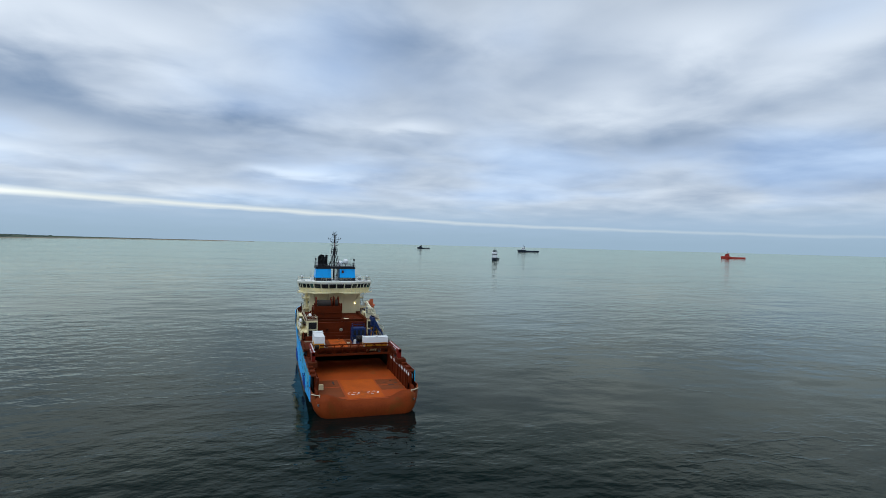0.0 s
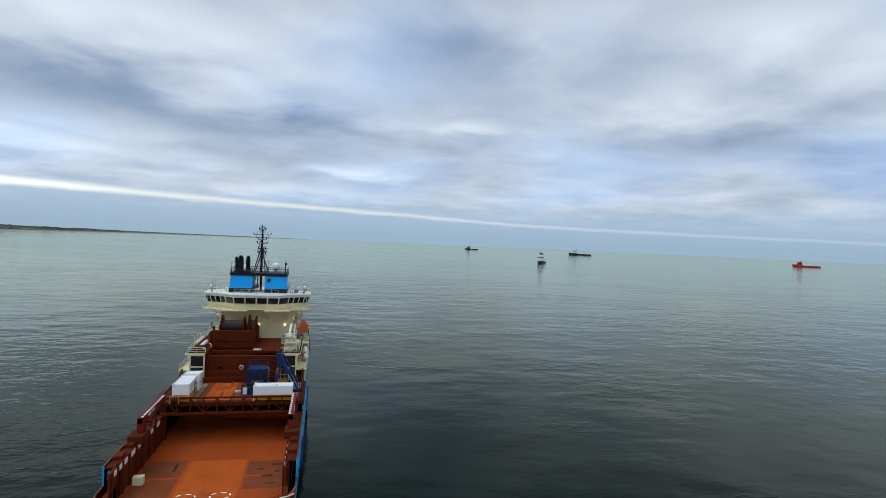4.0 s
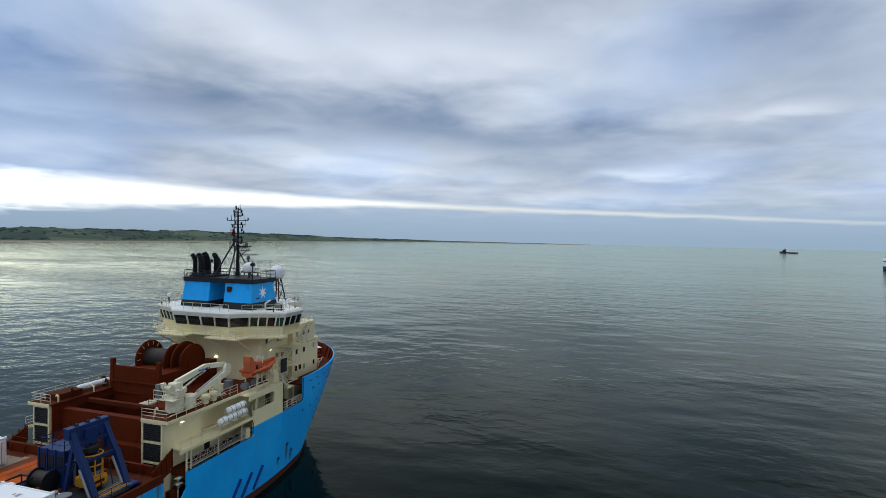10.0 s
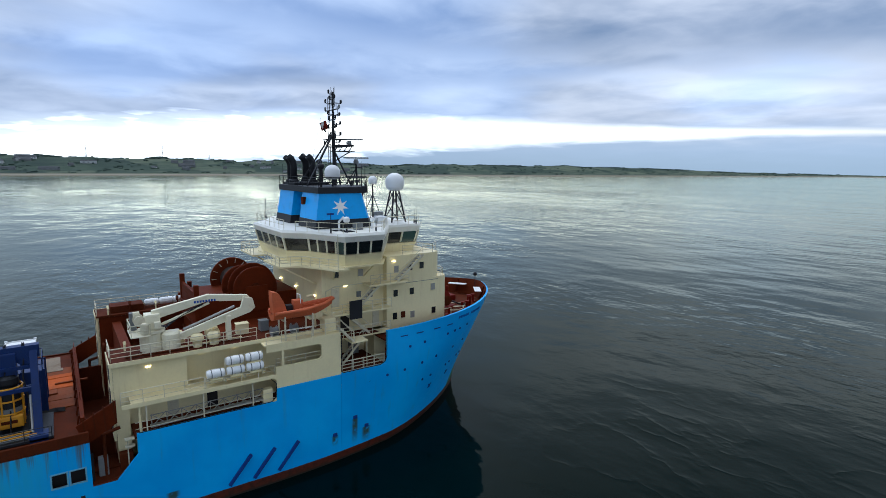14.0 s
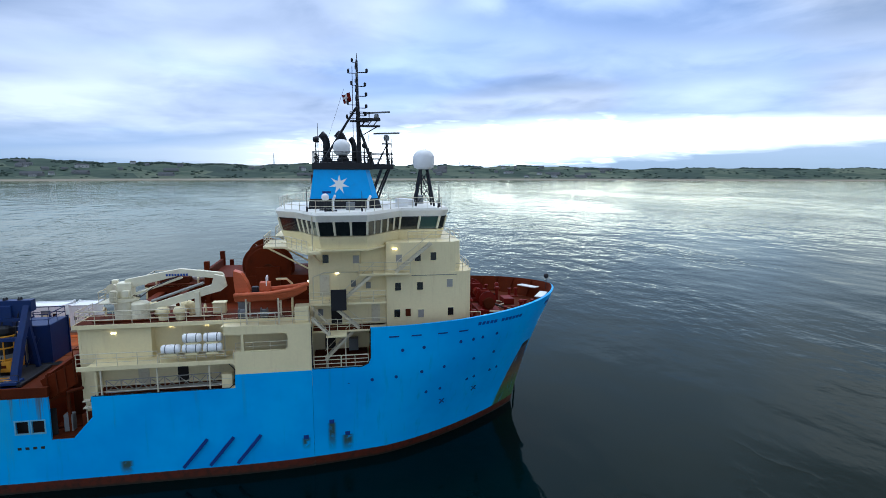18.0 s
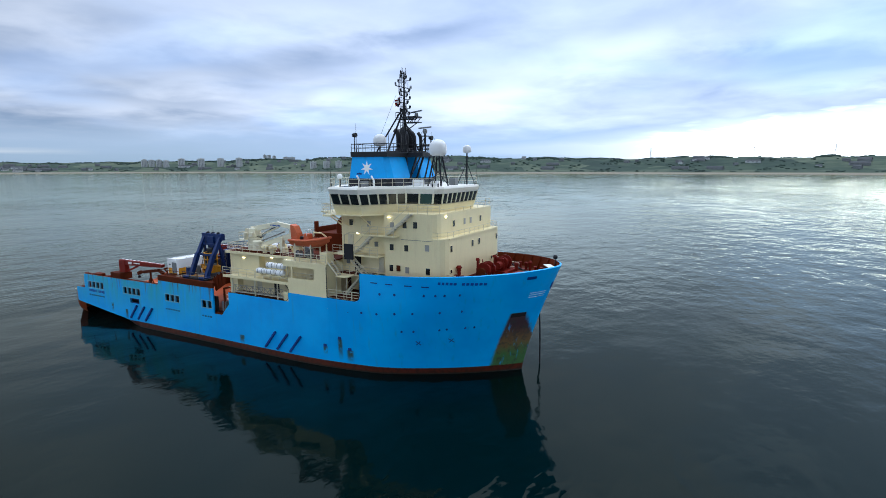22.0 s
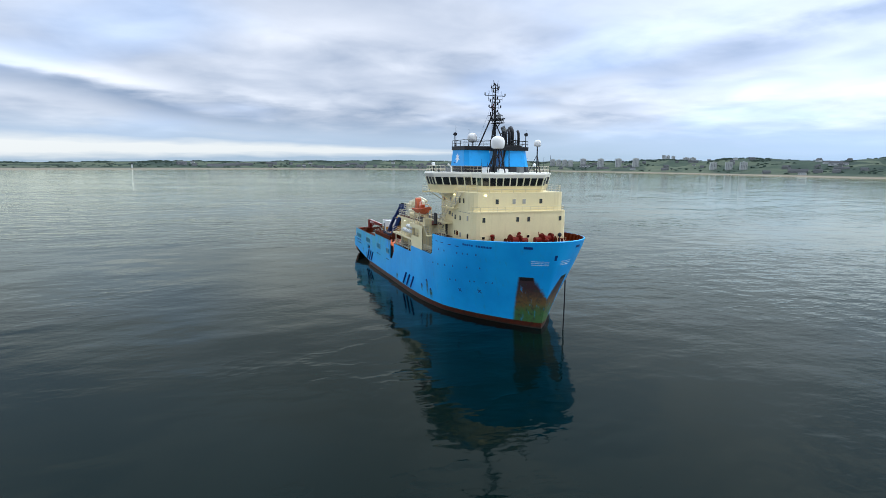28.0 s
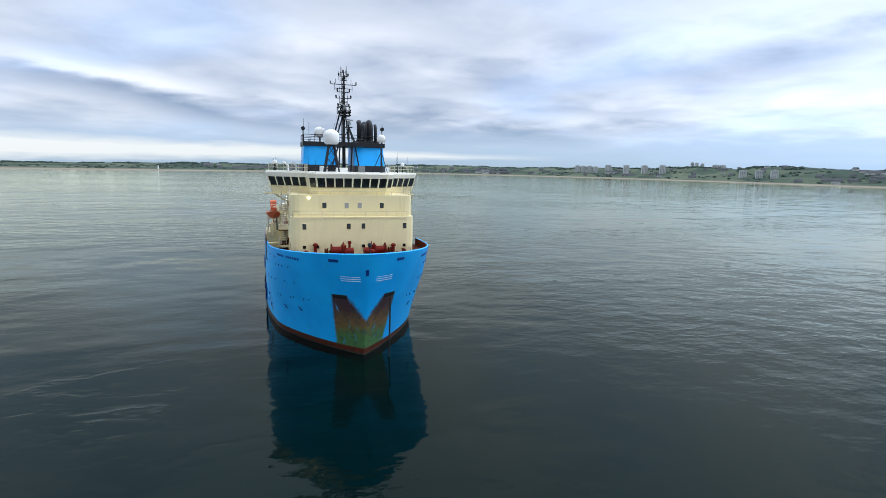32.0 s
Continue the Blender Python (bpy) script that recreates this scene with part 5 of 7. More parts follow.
    part("landing", box(min(s * 9.6, s * 11.3), max(s * 9.6, s * 11.3), 62.6, 64.4, 12.14, 12.3, 0.02), CREAM, ship)
    for y in (62.7, 64.3):
        part("landing_post", rod((s * 11.2, y, 9.4), (s * 11.2, y, 12.2), 0.04, 6), RAIL, ship)
    # rounded corners and dark edges of the side openings
    for y, z, ay, az, r, mt in ((66.5, 9.4, -1, 1, 0.8, HULL), (54.8, 10.4, -1, -1, 0.5, CREAM), (54.8, 8.1, -1, 1, 0.5, CREAM), (59.3, 12.85, -1, -1, 0.4, CREAM), (59.3, 11.35, -1, 1, 0.4, CREAM)):
        part("corner_plate", corner_plate(s, y, z, ay, az, r), mt, ship)
    edge = [(s * 11.5, 61.36, 13.3), (s * 11.5, 61.36, 9.6), (s * 11.5, 61.5, 9.42), (s * 11.5, 65.7, 9.42), (s * 11.5, 66.25, 9.65), (s * 11.5, 66.48, 10.2), (s * 11.5, 66.5, 12.9)]
    part("edge_bar", line(edge, 0.045, 5), BLACK, ship, "dark rubbing edge of the stairwell opening")
    edge = [(s * 11.46, 43.4, 8.12), (s * 11.46, 54.3, 8.12), (s * 11.46, 54.72, 8.5), (s * 11.46, 54.78, 9.8), (s * 11.46, 54.3, 10.33)]
    part("edge_bar", line(edge, 0.04, 5), BLACK, ship, "dark edge of the gallery opening")
    # walk round the top of the house
    railing(ship, [(s * 8.35, 70.3, 20.2), (s * 8.35, 74.3, 20.2), (s * 7.4, 75.4, 20.2)], 1.05, 1.4, 3)
railing(ship, [(-7.4, 75.4, 20.2), (7.4, 75.4, 20.2)], 0.5, 2.0, 1)

# ---- wheelhouse ----
PLAN = [(0, 58.4), (4.6, 58.4), (6.5, 60.3), (10.8, 62.2), (10.8, 66.4), (5.7, 69.7), (5.7, 73.5), (4.8, 74.3), (0, 74.3)]


def scaled(pts, grow):
    """An outline pushed outwards."""
    out = []
    for i, (x, y) in enumerate(pts):
        out.append((x * (1 + grow / 9.0), 66.4 + (y - 66.4) * (1 + grow / 8.0)))
    return out


bridge = part("wheelhouse", prism(mirrored(scaled(PLAN, -0.5)), 20.2, 23.1), CREAM, ship, "cream wheelhouse with slanted dark windows all round")
bm = bmesh.new()
lo, hi = mirrored(scaled(PLAN, -0.35)), mirrored(scaled(PLAN, 0.05))
solid(bm, [(x, y, 19.95) for x, y in lo], [(x, y, 21.15) for x, y in hi])
part("apron", bm, CREAM, bridge)
part("soffit", prism(mirrored(scaled(PLAN, 0.1)), 19.85, 19.97), CREAM, bridge)
bm = bmesh.new()
solid(bm, [(x, y, 22.42) for x, y in mirrored(scaled(PLAN, 0.22))], [(x, y, 23.05) for x, y in mirrored(scaled(PLAN, 0.5))])
part("roof_edge", bm, ROOFP, bridge, "off-white flared roof edge")
part("roof", prism(mirrored(scaled(PLAN, 0.5)), 23.05, 23.3, top=0.985, mid=(0, 66.4)), ROOFP, bridge)
base_lo, base_hi = mirrored(scaled(PLAN, -0.02)), mirrored(scaled(PLAN, 0.3))
counts = {0: 2, 1: 1, 2: 4, 3: 3, 4: 5, 5: 2, 6: 1, 7: 4}
nseg = len(base_lo)
for i in range(nseg):
    a0, b0 = Vector((*base_lo[i], 21.22)), Vector((*base_lo[(i + 1) % nseg], 21.22))
    a1, b1 = Vector((*base_hi[i], 22.45)), Vector((*base_hi[(i + 1) % nseg], 22.45))
    k = i if i < 8 else 15 - i
    n = counts.get(k, 2)
    if (b0 - a0).length < 0.3:
        continue
    for j in range(n):
        u0, u1 = (j + 0.08) / n, (j + 0.92) / n
        q = [a0.lerp(b0, u0), a0.lerp(b0, u1), a1.lerp(b1, u1), a1.lerp(b1, u0)]
        mid = (q[0] + q[2]) / 2
        inn = Vector((mid.x * 0.985, 66.4 + (mid.y - 66.4) * 0.985, mid.z)) - mid
        bm = bmesh.new()
        solid(bm, [p for p in q], [p + inn for p in q])
        bmesh.ops.recalc_face_normals(bm, faces=bm.faces)
        part("pane", bm, GLASSG if (k == 2 and j == 3) or (k == 5 and j == 1) else GLASS, bridge)
    for j in range(n + 1):
        u = min(max(j / n, 0.005), 0.995)
        part("mullion", beam(a0.lerp(b0, u), a1.lerp(b1, u), 0.17, 0.14), CRANE, bridge)
for s in (1, -1):
    # brackets under the wings, wing walkway
    part("bracket", beam((s * 7.7, 62.3, 18.2), (s * 10.3, 61.4, 19.9), 0.12, 0.12), CREAM, bridge)
    part("bracket", beam((s * 7.7, 65.8, 18.2), (s * 10.3, 65.8, 19.9), 0.12, 0.12), CREAM, bridge)
    walkway = [(s * 1.8, 56.9), (s * 6.9, 56.9), (s * 7.3, 59.0), (s * 11.5, 61.1), (s * 11.5, 62.4), (s * 6.2, 60.4), (s * 4.4, 58.6), (s * 1.8, 58.6)]
    bm = prism(walkway, 19.7, 19.88)
    bmesh.ops.recalc_face_normals(bm, faces=bm.faces)
    part("bridge_walkway", bm, CREAM, ship, "cream walkway ledge behind the wheelhouse")
    railing(ship, [(s * 1.9, 57.0, 19.88), (s * 6.8, 57.0, 19.88), (s * 7.2, 59.1, 19.88), (s * 11.4, 61.2, 19.88)], 0.95, 1.2, 3)
    part("bracket", beam((s * 6.4, 60.95, 17.6), (s * 6.6, 57.3, 19.7), 0.14, 0.14), CREAM, bridge)
    part("bracket", beam((s * 2.4, 60.95, 17.6), (s * 2.4, 57.3, 19.7), 0.14, 0.14), CREAM, bridge)
    railing(ship, [(s * 6.3, 58.9, 23.3), (s * 10.9, 62.0, 23.3), (s * 10.9, 66.3, 23.3), (s * 6.1, 69.6, 23.3), (s * 6.0, 73.9, 23.3)], 1.0, 1.4, 2)
railing(ship, [(-4.6, 58.3, 23.3), (4.6, 58.3, 23.3)], 1.0, 1.5, 2)
for x0, x1, y in ((7.6, 8.6, 62.2), (8.9, 9.9, 62.7)):
    part("skylight", box(x0, x1, y, y + 1.1, 23.27, 23.36, 0.02), GLASS, bridge)

# ---- funnels, platform, stacks ----
for s in (1, -1):
    inner = 1.35
    fn = thing("funnel", "blue ship funnel with black base and top, beside the mast", "funnel", group="funnels")
    foot = [(inner, 61.1), (6.15, 61.1), (6.15, 67.4), (5.4, 68.0), (inner, 68.0)]
    head = [(inner, 61.7), (5.9, 61.7), (5.9, 66.4), (5.2, 66.8), (inner, 66.8)]

    def band(z0, z1, grow=0.0):
        t0, t1 = (z0 - 23.3) / 4.0, (z1 - 23.3) / 4.0
        pts = lambda t: [(s * (fx + (hx - fx) * t + (grow if fx > 2 else -grow)), fy + (hy - fy) * t + (grow if fy > 64 else -grow)) for (fx, fy), (hx, hy) in zip(foot, head)]
        b = bmesh.new()
        solid(b, [(x, y, z0) for x, y in pts(t0)], [(x, y, z1) for x, y in pts(t1)])
        bmesh.ops.recalc_face_normals(b, faces=b.faces)
        return b
    part("casing", band(24.25, 27.0), BLUE, fn)
    part("base", band(23.2, 24.25, 0.03), BLACK, fn)
    # seven-pointed star on the outer side
    star = bmesh.new()
    ring = []
    for k in range(14):
        r = 0.95 if k % 2 == 0 else 0.36
        a = math.pi / 2 + math.pi * k / 7
        z = 25.6 + r * math.sin(a)
        t = (z - 23.3) / 4.0
        ring.append((s * (6.15 - 0.25 * t + 0.03), 64.0 + r * math.cos(a), z))
    solid(star, ring, [(x - s * 0.06, y, z) for x, y, z in ring])
    bmesh.ops.recalc_face_normals(star, faces=star.faces)
    part("star", star, WHITE, fn, "white seven-pointed star")
    part("hatch", box(min(s * 5.98, s * 6.06), max(s * 5.98, s * 6.06), 62.4, 63.2, 24.6, 24.95), FEND, fn)
    if s > 0:
        part("vent_door", box(1.9, 2.5, 61.2, 61.6, 25.7, 26.5, 0.03), RUSTY, fn)
top = part("funnel_platform", box(-6.1, 6.1, 61.5, 67.2, 27.0, 27.65, 0.04), BLACK, ship, "black platform joining the funnel tops")
part("platform_wing", box(-2.6, 1.4, 67.2, 69.6, 27.05, 27.6, 0.04), BLACK, top)
railing(ship, [(6.0, 61.6, 27.65), (6.0, 67.1, 27.65), (1.3, 67.1, 27.65), (1.3, 69.5, 27.65), (-2.5, 69.5, 27.65), (-2.5, 67.1, 27.65), (-6.0, 67.1, 27.65), (-6.0, 61.6, 27.65), (6.0, 61.6, 27.65)], 1.0, 1.6, 2, BLACK)
for s in (1, -1):
    part("leg", beam((s * 2.2, 67.6, 23.3), (s * 1.2, 69.2, 27.1), 0.15, 0.15), BLACK, ship)
    part("leg", beam((s * 0.9, 67.0, 23.3), (s * 0.9, 68.4, 27.1), 0.2, 0.2), BLACK, ship)
def exhaust(x, y, rx, ry, top_z, sweep):
    """An oval duct that bends aft at its mouth."""
    pts = [(x, y, 27.5), (x, y, top_z - 0.9), (x, y - 0.1 * sweep, top_z - 0.5), (x, y - 0.45 * sweep, top_z - 0.1), (x, y - sweep, top_z + 0.2)]
    bm = bmesh.new()
    rings = []
    for i, p in enumerate(pts):
        p = Vector(p)
        d = (Vector(pts[min(i + 1, 4)]) - Vector(pts[max(i - 1, 0)])).normalized()
        v = d.cross(Vector((1, 0, 0)))
        rings.append([bm.verts.new(p + Vector((rx * math.cos(a), 0, 0)) + v * ry * math.sin(a)) for a in [math.pi * j / 9 for j in range(18)]])
    for a, b in zip(rings, rings[1:]):
        for j in range(18):
            bm.faces.new((a[j], a[(j + 1) % 18], b[(j + 1) % 18], b[j]))
    bm.faces.new(rings[0])
    bmesh.ops.recalc_face_normals(bm, faces=bm.faces)
    pipe = part("exhaust_pipe", bm, BLACK, ship, "black bent exhaust pipe", smooth=True)
    pipe.modifiers.new("plate", "SOLIDIFY").thickness = 0.05
    return pipe


for x, y, r, top in ((-4.85, 62.5, 0.34, 30.7), (-3.85, 62.6, 0.42, 30.75), (-4.25, 64.3, 0.46, 30.85), (-2.65, 64.5, 0.40, 30.8)):
    exhaust(x, y, r, r * 0.95, top, 0.6)
    part("pipe_collar", turned([(r + 0.16, 27.95), (r + 0.16, 28.2), (r + 0.05, 28.3)], (x, y, 0), 14), BLACK, ship)
for x, y in ((-3.1, 65.7), (-4.95, 65.6)):
    exhaust(x, y, 0.24, 0.24, 30.3, 0.45)
part("stack_base", box(-5.4, -1.7, 61.9, 66.1, 27.65, 27.95, 0.06), BLACK, ship)

# ---- mast ----
mast = thing("radar_mast", "black lattice radar mast with yards, lamps and aerials", "mast")
part("pole", rod((0, 66.2, 23.3), (0, 66.0, 34.0), 0.27, 8, None, 0.2), BLACK, mast)
part("pole", rod((0, 66.0, 34.0), (0, 66.0, 38.2), 0.16, 8, None, 0.09), BLACK, mast)
for s in (1, -1):
    part("stay", beam((s * 1.3, 62.2, 27.6), (s * 0.2, 65.8, 33.4), 0.17, 0.17), BLACK, mast)
    part("stay", beam((s * 1.5, 67.5, 27.6), (s * 0.2, 66.1, 31.4), 0.16, 0.16), BLACK, mast)
    part("ladder_rail", beam((s * 0.25, 65.5, 27.6), (s * 0.25, 65.5, 37.6), 0.06, 0.06), BLACK, mast)
    for z, x in ((37.4, 0.7), (36.2, 1.9), (35.1, 0.9), (34.2, 1.1), (33.0, 0.8)):
        part("yard", beam((0, 65.9, z), (s * x, 65.9, z), 0.08, 0.1), BLACK, mast)
        part("lamp", turned([(0.1, -0.15), (0.12, 0), (0.12, 0.2), (0.05, 0.28)], (s * x, 65.9, z + 0.2), 8), GREY if z == 36.2 else BLACK, mast)
        part("stub", rod((s * x * 0.6, 65.9, z), (s * x * 0.6, 65.9, z + 0.8), 0.03, 5), BLACK, mast)
for z, x, d in ((37.9, 0.45, 0.5), (36.8, 0.5, 0.9), (35.6, 1.3, 0.6), (33.6, 0.6, 1.0), (32.2, 0.9, 1.1)):
    part("yard", beam((-x, 66.0, z), (x, 66.0, z), 0.06, 0.08), BLACK, mast)
    part("spur", beam((0, 66.0, z + 0.1), (0, 66.0 - d, z + 0.1), 0.06, 0.06), BLACK, mast)
    for sx in (-1, 1):
        part("aerial", rod((sx * x, 66.0, z - 0.3), (sx * x, 66.0, z + 0.9), 0.03, 5), BLACK, mast)
    part("lamp", turned([(0.09, -0.15), (0.12, 0), (0.12, 0.2), (0.05, 0.28)], (0, 66.0 - d, z + 0.25), 8), BLACK, mast)
part("top_platform", box(-0.9, 0.9, 65.2, 67.2, 32.0, 32.08, 0.02), BLACK, mast)
part("top_guard", line([(-0.9, 65.2, 32.9), (0.9, 65.2, 32.9), (0.9, 67.2, 32.9), (-0.9, 67.2, 32.9), (-0.9, 65.2, 32.9)], 0.03, 5), BLACK, mast)
for sx in (-1, 1):
    for y in (65.2, 66.2, 67.2):
        part("guard_post", rod((sx * 0.9, y, 32.0), (sx * 0.9, y, 32.9), 0.025, 5), BLACK, mast)
for k in range(26):
    part("rung", beam((-0.25, 65.5, 27.9 + k * 0.37), (0.25, 65.5, 27.9 + k * 0.37), 0.04, 0.04), BLACK, mast)
for z, y in ((37.0, 67.0), (35.6, 66.8), (34.6, 66.9), (33.4, 66.9), (32.6, 66.8)):
    part("bracket", beam((0, 66.0, z), (0, y, z), 0.08, 0.08), BLACK, mast)
    part("lamp", turned([(0.12, -0.1), (0.14, 0), (0.14, 0.22), (0.05, 0.3)], (0, y, z + 0.12), 8), BLACK, mast)
for x, y, h in ((0.3, 66.0, 38.6), (-0.3, 66.0, 38.4), (0, 65.2, 37.4), (0.7, 65.9, 38.1), (-0.7, 65.9, 38.2)):
    part("aerial", rod((x, y, 36.8), (x, y, h), 0.025, 5), GREY, mast)
for z, y1, span in ((31.6, 68.3, 1.2),):
    sh = part("radar_platform", box(-0.8, 0.8, 66.0, y1, z - 0.1, z, 0.02), BLACK, mast)
    part("guard", line([(-0.75, 66.2, z + 0.7), (-0.75, y1 - 0.05, z + 0.7), (0.75, y1 - 0.05, z + 0.7), (0.75, 66.2, z + 0.7)], 0.03, 5), BLACK, sh)
    part("brace", beam((0, 66.1, z - 1.2), (0, y1 - 0.3, z - 0.1), 0.1, 0.1), BLACK, sh)
    part("gearbox", turned([(0.25, 0), (0.28, 0.3), (0.2, 0.6)], (0.1, y1 - 0.35, z + 0.6), 10), GREY, sh)
    for xx in (-0.7, 0.7):
        part("truss", beam((xx, 66.2, z + 0.6), (xx, y1, z + 0.6), 0.14, 0.14), BLACK, sh)
        for q in range(3):
            part("truss_bar", beam((xx, 66.4 + q * 0.6, z), (xx, 66.9 + q * 0.6, z + 0.6), 0.08, 0.08), BLACK, sh)
    part("table", box(-0.4, 0.6, y1 - 0.8, y1 + 0.05, z + 0.52, z + 0.62, 0.02), BLACK, sh)
    part("scanner", beam((0.1 - span * 0.75, y1 - 0.35 - span * 1.1, z + 1.35), (0.1 + span * 0.75, y1 - 0.35 + span * 1.1, z + 1.35), 0.2, 0.16), GREY, sh, "grey radar scanner bar")
part("flag_halyard", rod((-0.2, 64.6, 35.3), (1.6, 62.2, 28.0), 0.015, 4), BLACK, mast)
fl = bmesh.new()
rows = []
for i in range(9):
    u = i / 8
    rows.append([fl.verts.new((-0.2 + 0.16 * math.sin(u * 7 + v * 0.4), 65.2 - 0.8 * u + 0.05 * v, 35.0 - 0.45 * v / 4 * 2 - 0.35 * u)) for v in range(5)])
for a, b in zip(rows, rows[1:]):
    for j in range(4):
        fl.faces.new((a[j], a[j + 1], b[j + 1], b[j]))
for f in fl.faces:
    c = f.calc_center_median()
    f.material_index = 1 if 64.75 < c.y < 64.92 or 34.4 < c.z + 0.39 * (65.2 - c.y) < 34.62 else 0
flag = part("flag", fl, [RED, WHITE], mast, "small red flag with a white cross")
flag.modifiers.new("cloth", "SOLIDIFY").thickness = 0.02
# aft radar post on the platform
rp = thing("radar_post", "black tripod with a rotating radar bar on the funnel platform", "radar")
part("post", rod((-0.3, 69.1, 27.6), (-0.3, 69.0, 30.3), 0.12, 8), BLACK, rp)
for x, y in ((-1.2, 69.4), (0.6, 69.4)):
    part("leg", rod((x, y - 1.4, 27.6), (-0.3, 69.0, 29.6), 0.06, 6), BLACK, rp)
part("table", box(-0.8, 0.2, 68.5, 69.5, 29.7, 29.8, 0.02), BLACK, rp)
part("gearbox", turned([(0.28, 0), (0.32, 0.3), (0.2, 0.6)], (-0.3, 69.0, 30.1), 12), GREY, rp)
part("scanner", beam((-1.0, 67.7, 30.85), (0.4, 70.3, 30.85), 0.22, 0.16), GREY, rp)


def sat_dome(x, y, z, r, foot, label, legs=0):
    d = thing("satellite_dome", label, "radome", group="satellite domes")
    part("shell", turned(dome_profile(r), (x, y, z), 28), WHITE, d, smooth=True)
    part("collar", turned([(r * 0.5, -r * 0.95), (r * 0.56, -r * 0.7)], (x, y, z), 16), GREY, d)
    if legs:
        for k in range(4):
            a = radians(45 + 90 * k)
            part("leg", beam((x + legs * math.cos(a), y + legs * math.sin(a), foot), (x + r * 0.45 * math.cos(a), y + r * 0.45 * math.sin(a), z - r * 0.9), 0.16, 0.16), BLACK, d)
            b = radians(135 + 90 * k)
            for f0, f1 in ((0.05, 0.55), (0.55, 0.95)):
                ra, rb = legs + (r * 0.45 - legs) * f0, legs + (r * 0.45 - legs) * f1
                za, zb = foot + (z - r * 0.9 - foot) * f0, foot + (z - r * 0.9 - foot) * f1
                part("brace", beam((x + ra * math.cos(a), y + ra * math.sin(a), za), (x + rb * math.cos(b), y + rb * math.sin(b), zb), 0.08, 0.08), BLACK, d)
    else:
        part("post", rod((x, y, foot), (x, y, z - r * 0.7), 0.1, 8), BLACK, d)
        if z - foot > 3:
            for dx, dy in ((1.1, -0.9), (-1.1, -0.9), (0, 1.2)):
                part("stay", rod((x + dx, y + dy, foot), (x, y, foot + (z - foot) * 0.62), 0.05, 6), BLACK, d)
    return d


sat_dome(2.65, 72.6, 28.1, 1.12, 23.3, "large white satellite dome on a black lattice tower", 1.35)
sat_dome(-4.25, 73.3, 28.1, 0.58, 23.3, "small white dome on a tall black pole")
sat_dome(3.4, 64.3, 29.2, 0.85, 27.6, "white satellite dome on the funnel platform")
for s in (1, -1):
    sat_dome(s * 10.0, 62.8, 24.6, 0.32, 23.3, "small white dome on the wheelhouse wing")
    sl = thing("search_light", "grey searchlight on a post at the platform corner", "searchlight")
    part("post", rod((s * 5.7, 61.9 if s > 0 else 66.8, 27.6), (s * 5.7, 61.9 if s > 0 else 66.8, 29.6), 0.06, 6), BLACK, sl)
    part("head", turned([(0.2, -0.25), (0.3, 0), (0.3, 0.3)], (s * 5.7, 61.9 if s > 0 else 66.8, 29.8), 12, axis="y"), BLACK, sl)
for x, y, h in ((5.6, 62.1, 31.3), (-5.7, 66.9, 30.6), (-5.9, 62.0, 30.0), (5.2, 66.9, 30.4), (1.2, 69.4, 30.2), (-2.3, 69.4, 29.6), (-6.6, 73.6, 26.2), (5.9, 73.6, 25.4), (10.2, 66.0, 25.1), (-9.9, 66.2, 26.0), (-9.5, 60.9, 25.8), (9.8, 61.2, 25.3), (5.0, 73.9, 25.0)):
    ae = thing("aerial", "thin black whip aerial on its base", "aerial", group="whip aerials")
    z0 = 27.6 if h > 28 else 23.3
    part("whip", rod((x, y, z0), (x, y, h), 0.05, 5, None, 0.02), BLACK, ae)
    part("base", rod((x, y, z0), (x, y, z0 + 0.4), 0.09, 6), BLACK, ae)
for x, y, w, l, h in ((3.0, 69.6, 1.0, 1.2, 0.8), (0.3, 71.0, 1.6, 1.0, 0.6), (-2.0, 72.2, 0.9, 0.9, 0.9), (-7.4, 64.0, 1.0, 0.8, 0.8), (7.6, 64.6, 0.9, 0.8, 0.7)):
    part("roof_locker", box(x, x + w, y, y + l, 23.28, 23.3 + h, 0.04), GREY if w < 1 else WHITE, ship)
for x, y in ((8.2, 66.6), (6.9, 63.4)):
    ml = thing("roof_monitor", "white fire monitor on the wheelhouse roof", "fire monitor")
    part("base", rod((x, y, 23.3), (x, y, 24.1), 0.12, 8), WHITE, ml)
    part("barrel", rod((x, y, 24.1), (x + 0.7, y + 0.2, 24.6), 0.12, 8), WHITE, ml)

# ---- foredeck ----
def deck_plan(z, n=24, inset=0.3, y0=66.6):
    """Half outline of the hull at a height, from aft to the stem."""
    out = [(0, y0)]
    for k in range(n + 1):
        u = min(0.995, k / n)
        out.append((max(0.0, bow_half(u, z) - inset), 66.5 + u * (stem_y(z) - 66.5) - (inset * 0.6 if k > n - 3 else 0)))
    out[-1] = (0, out[-1][1])
    return out


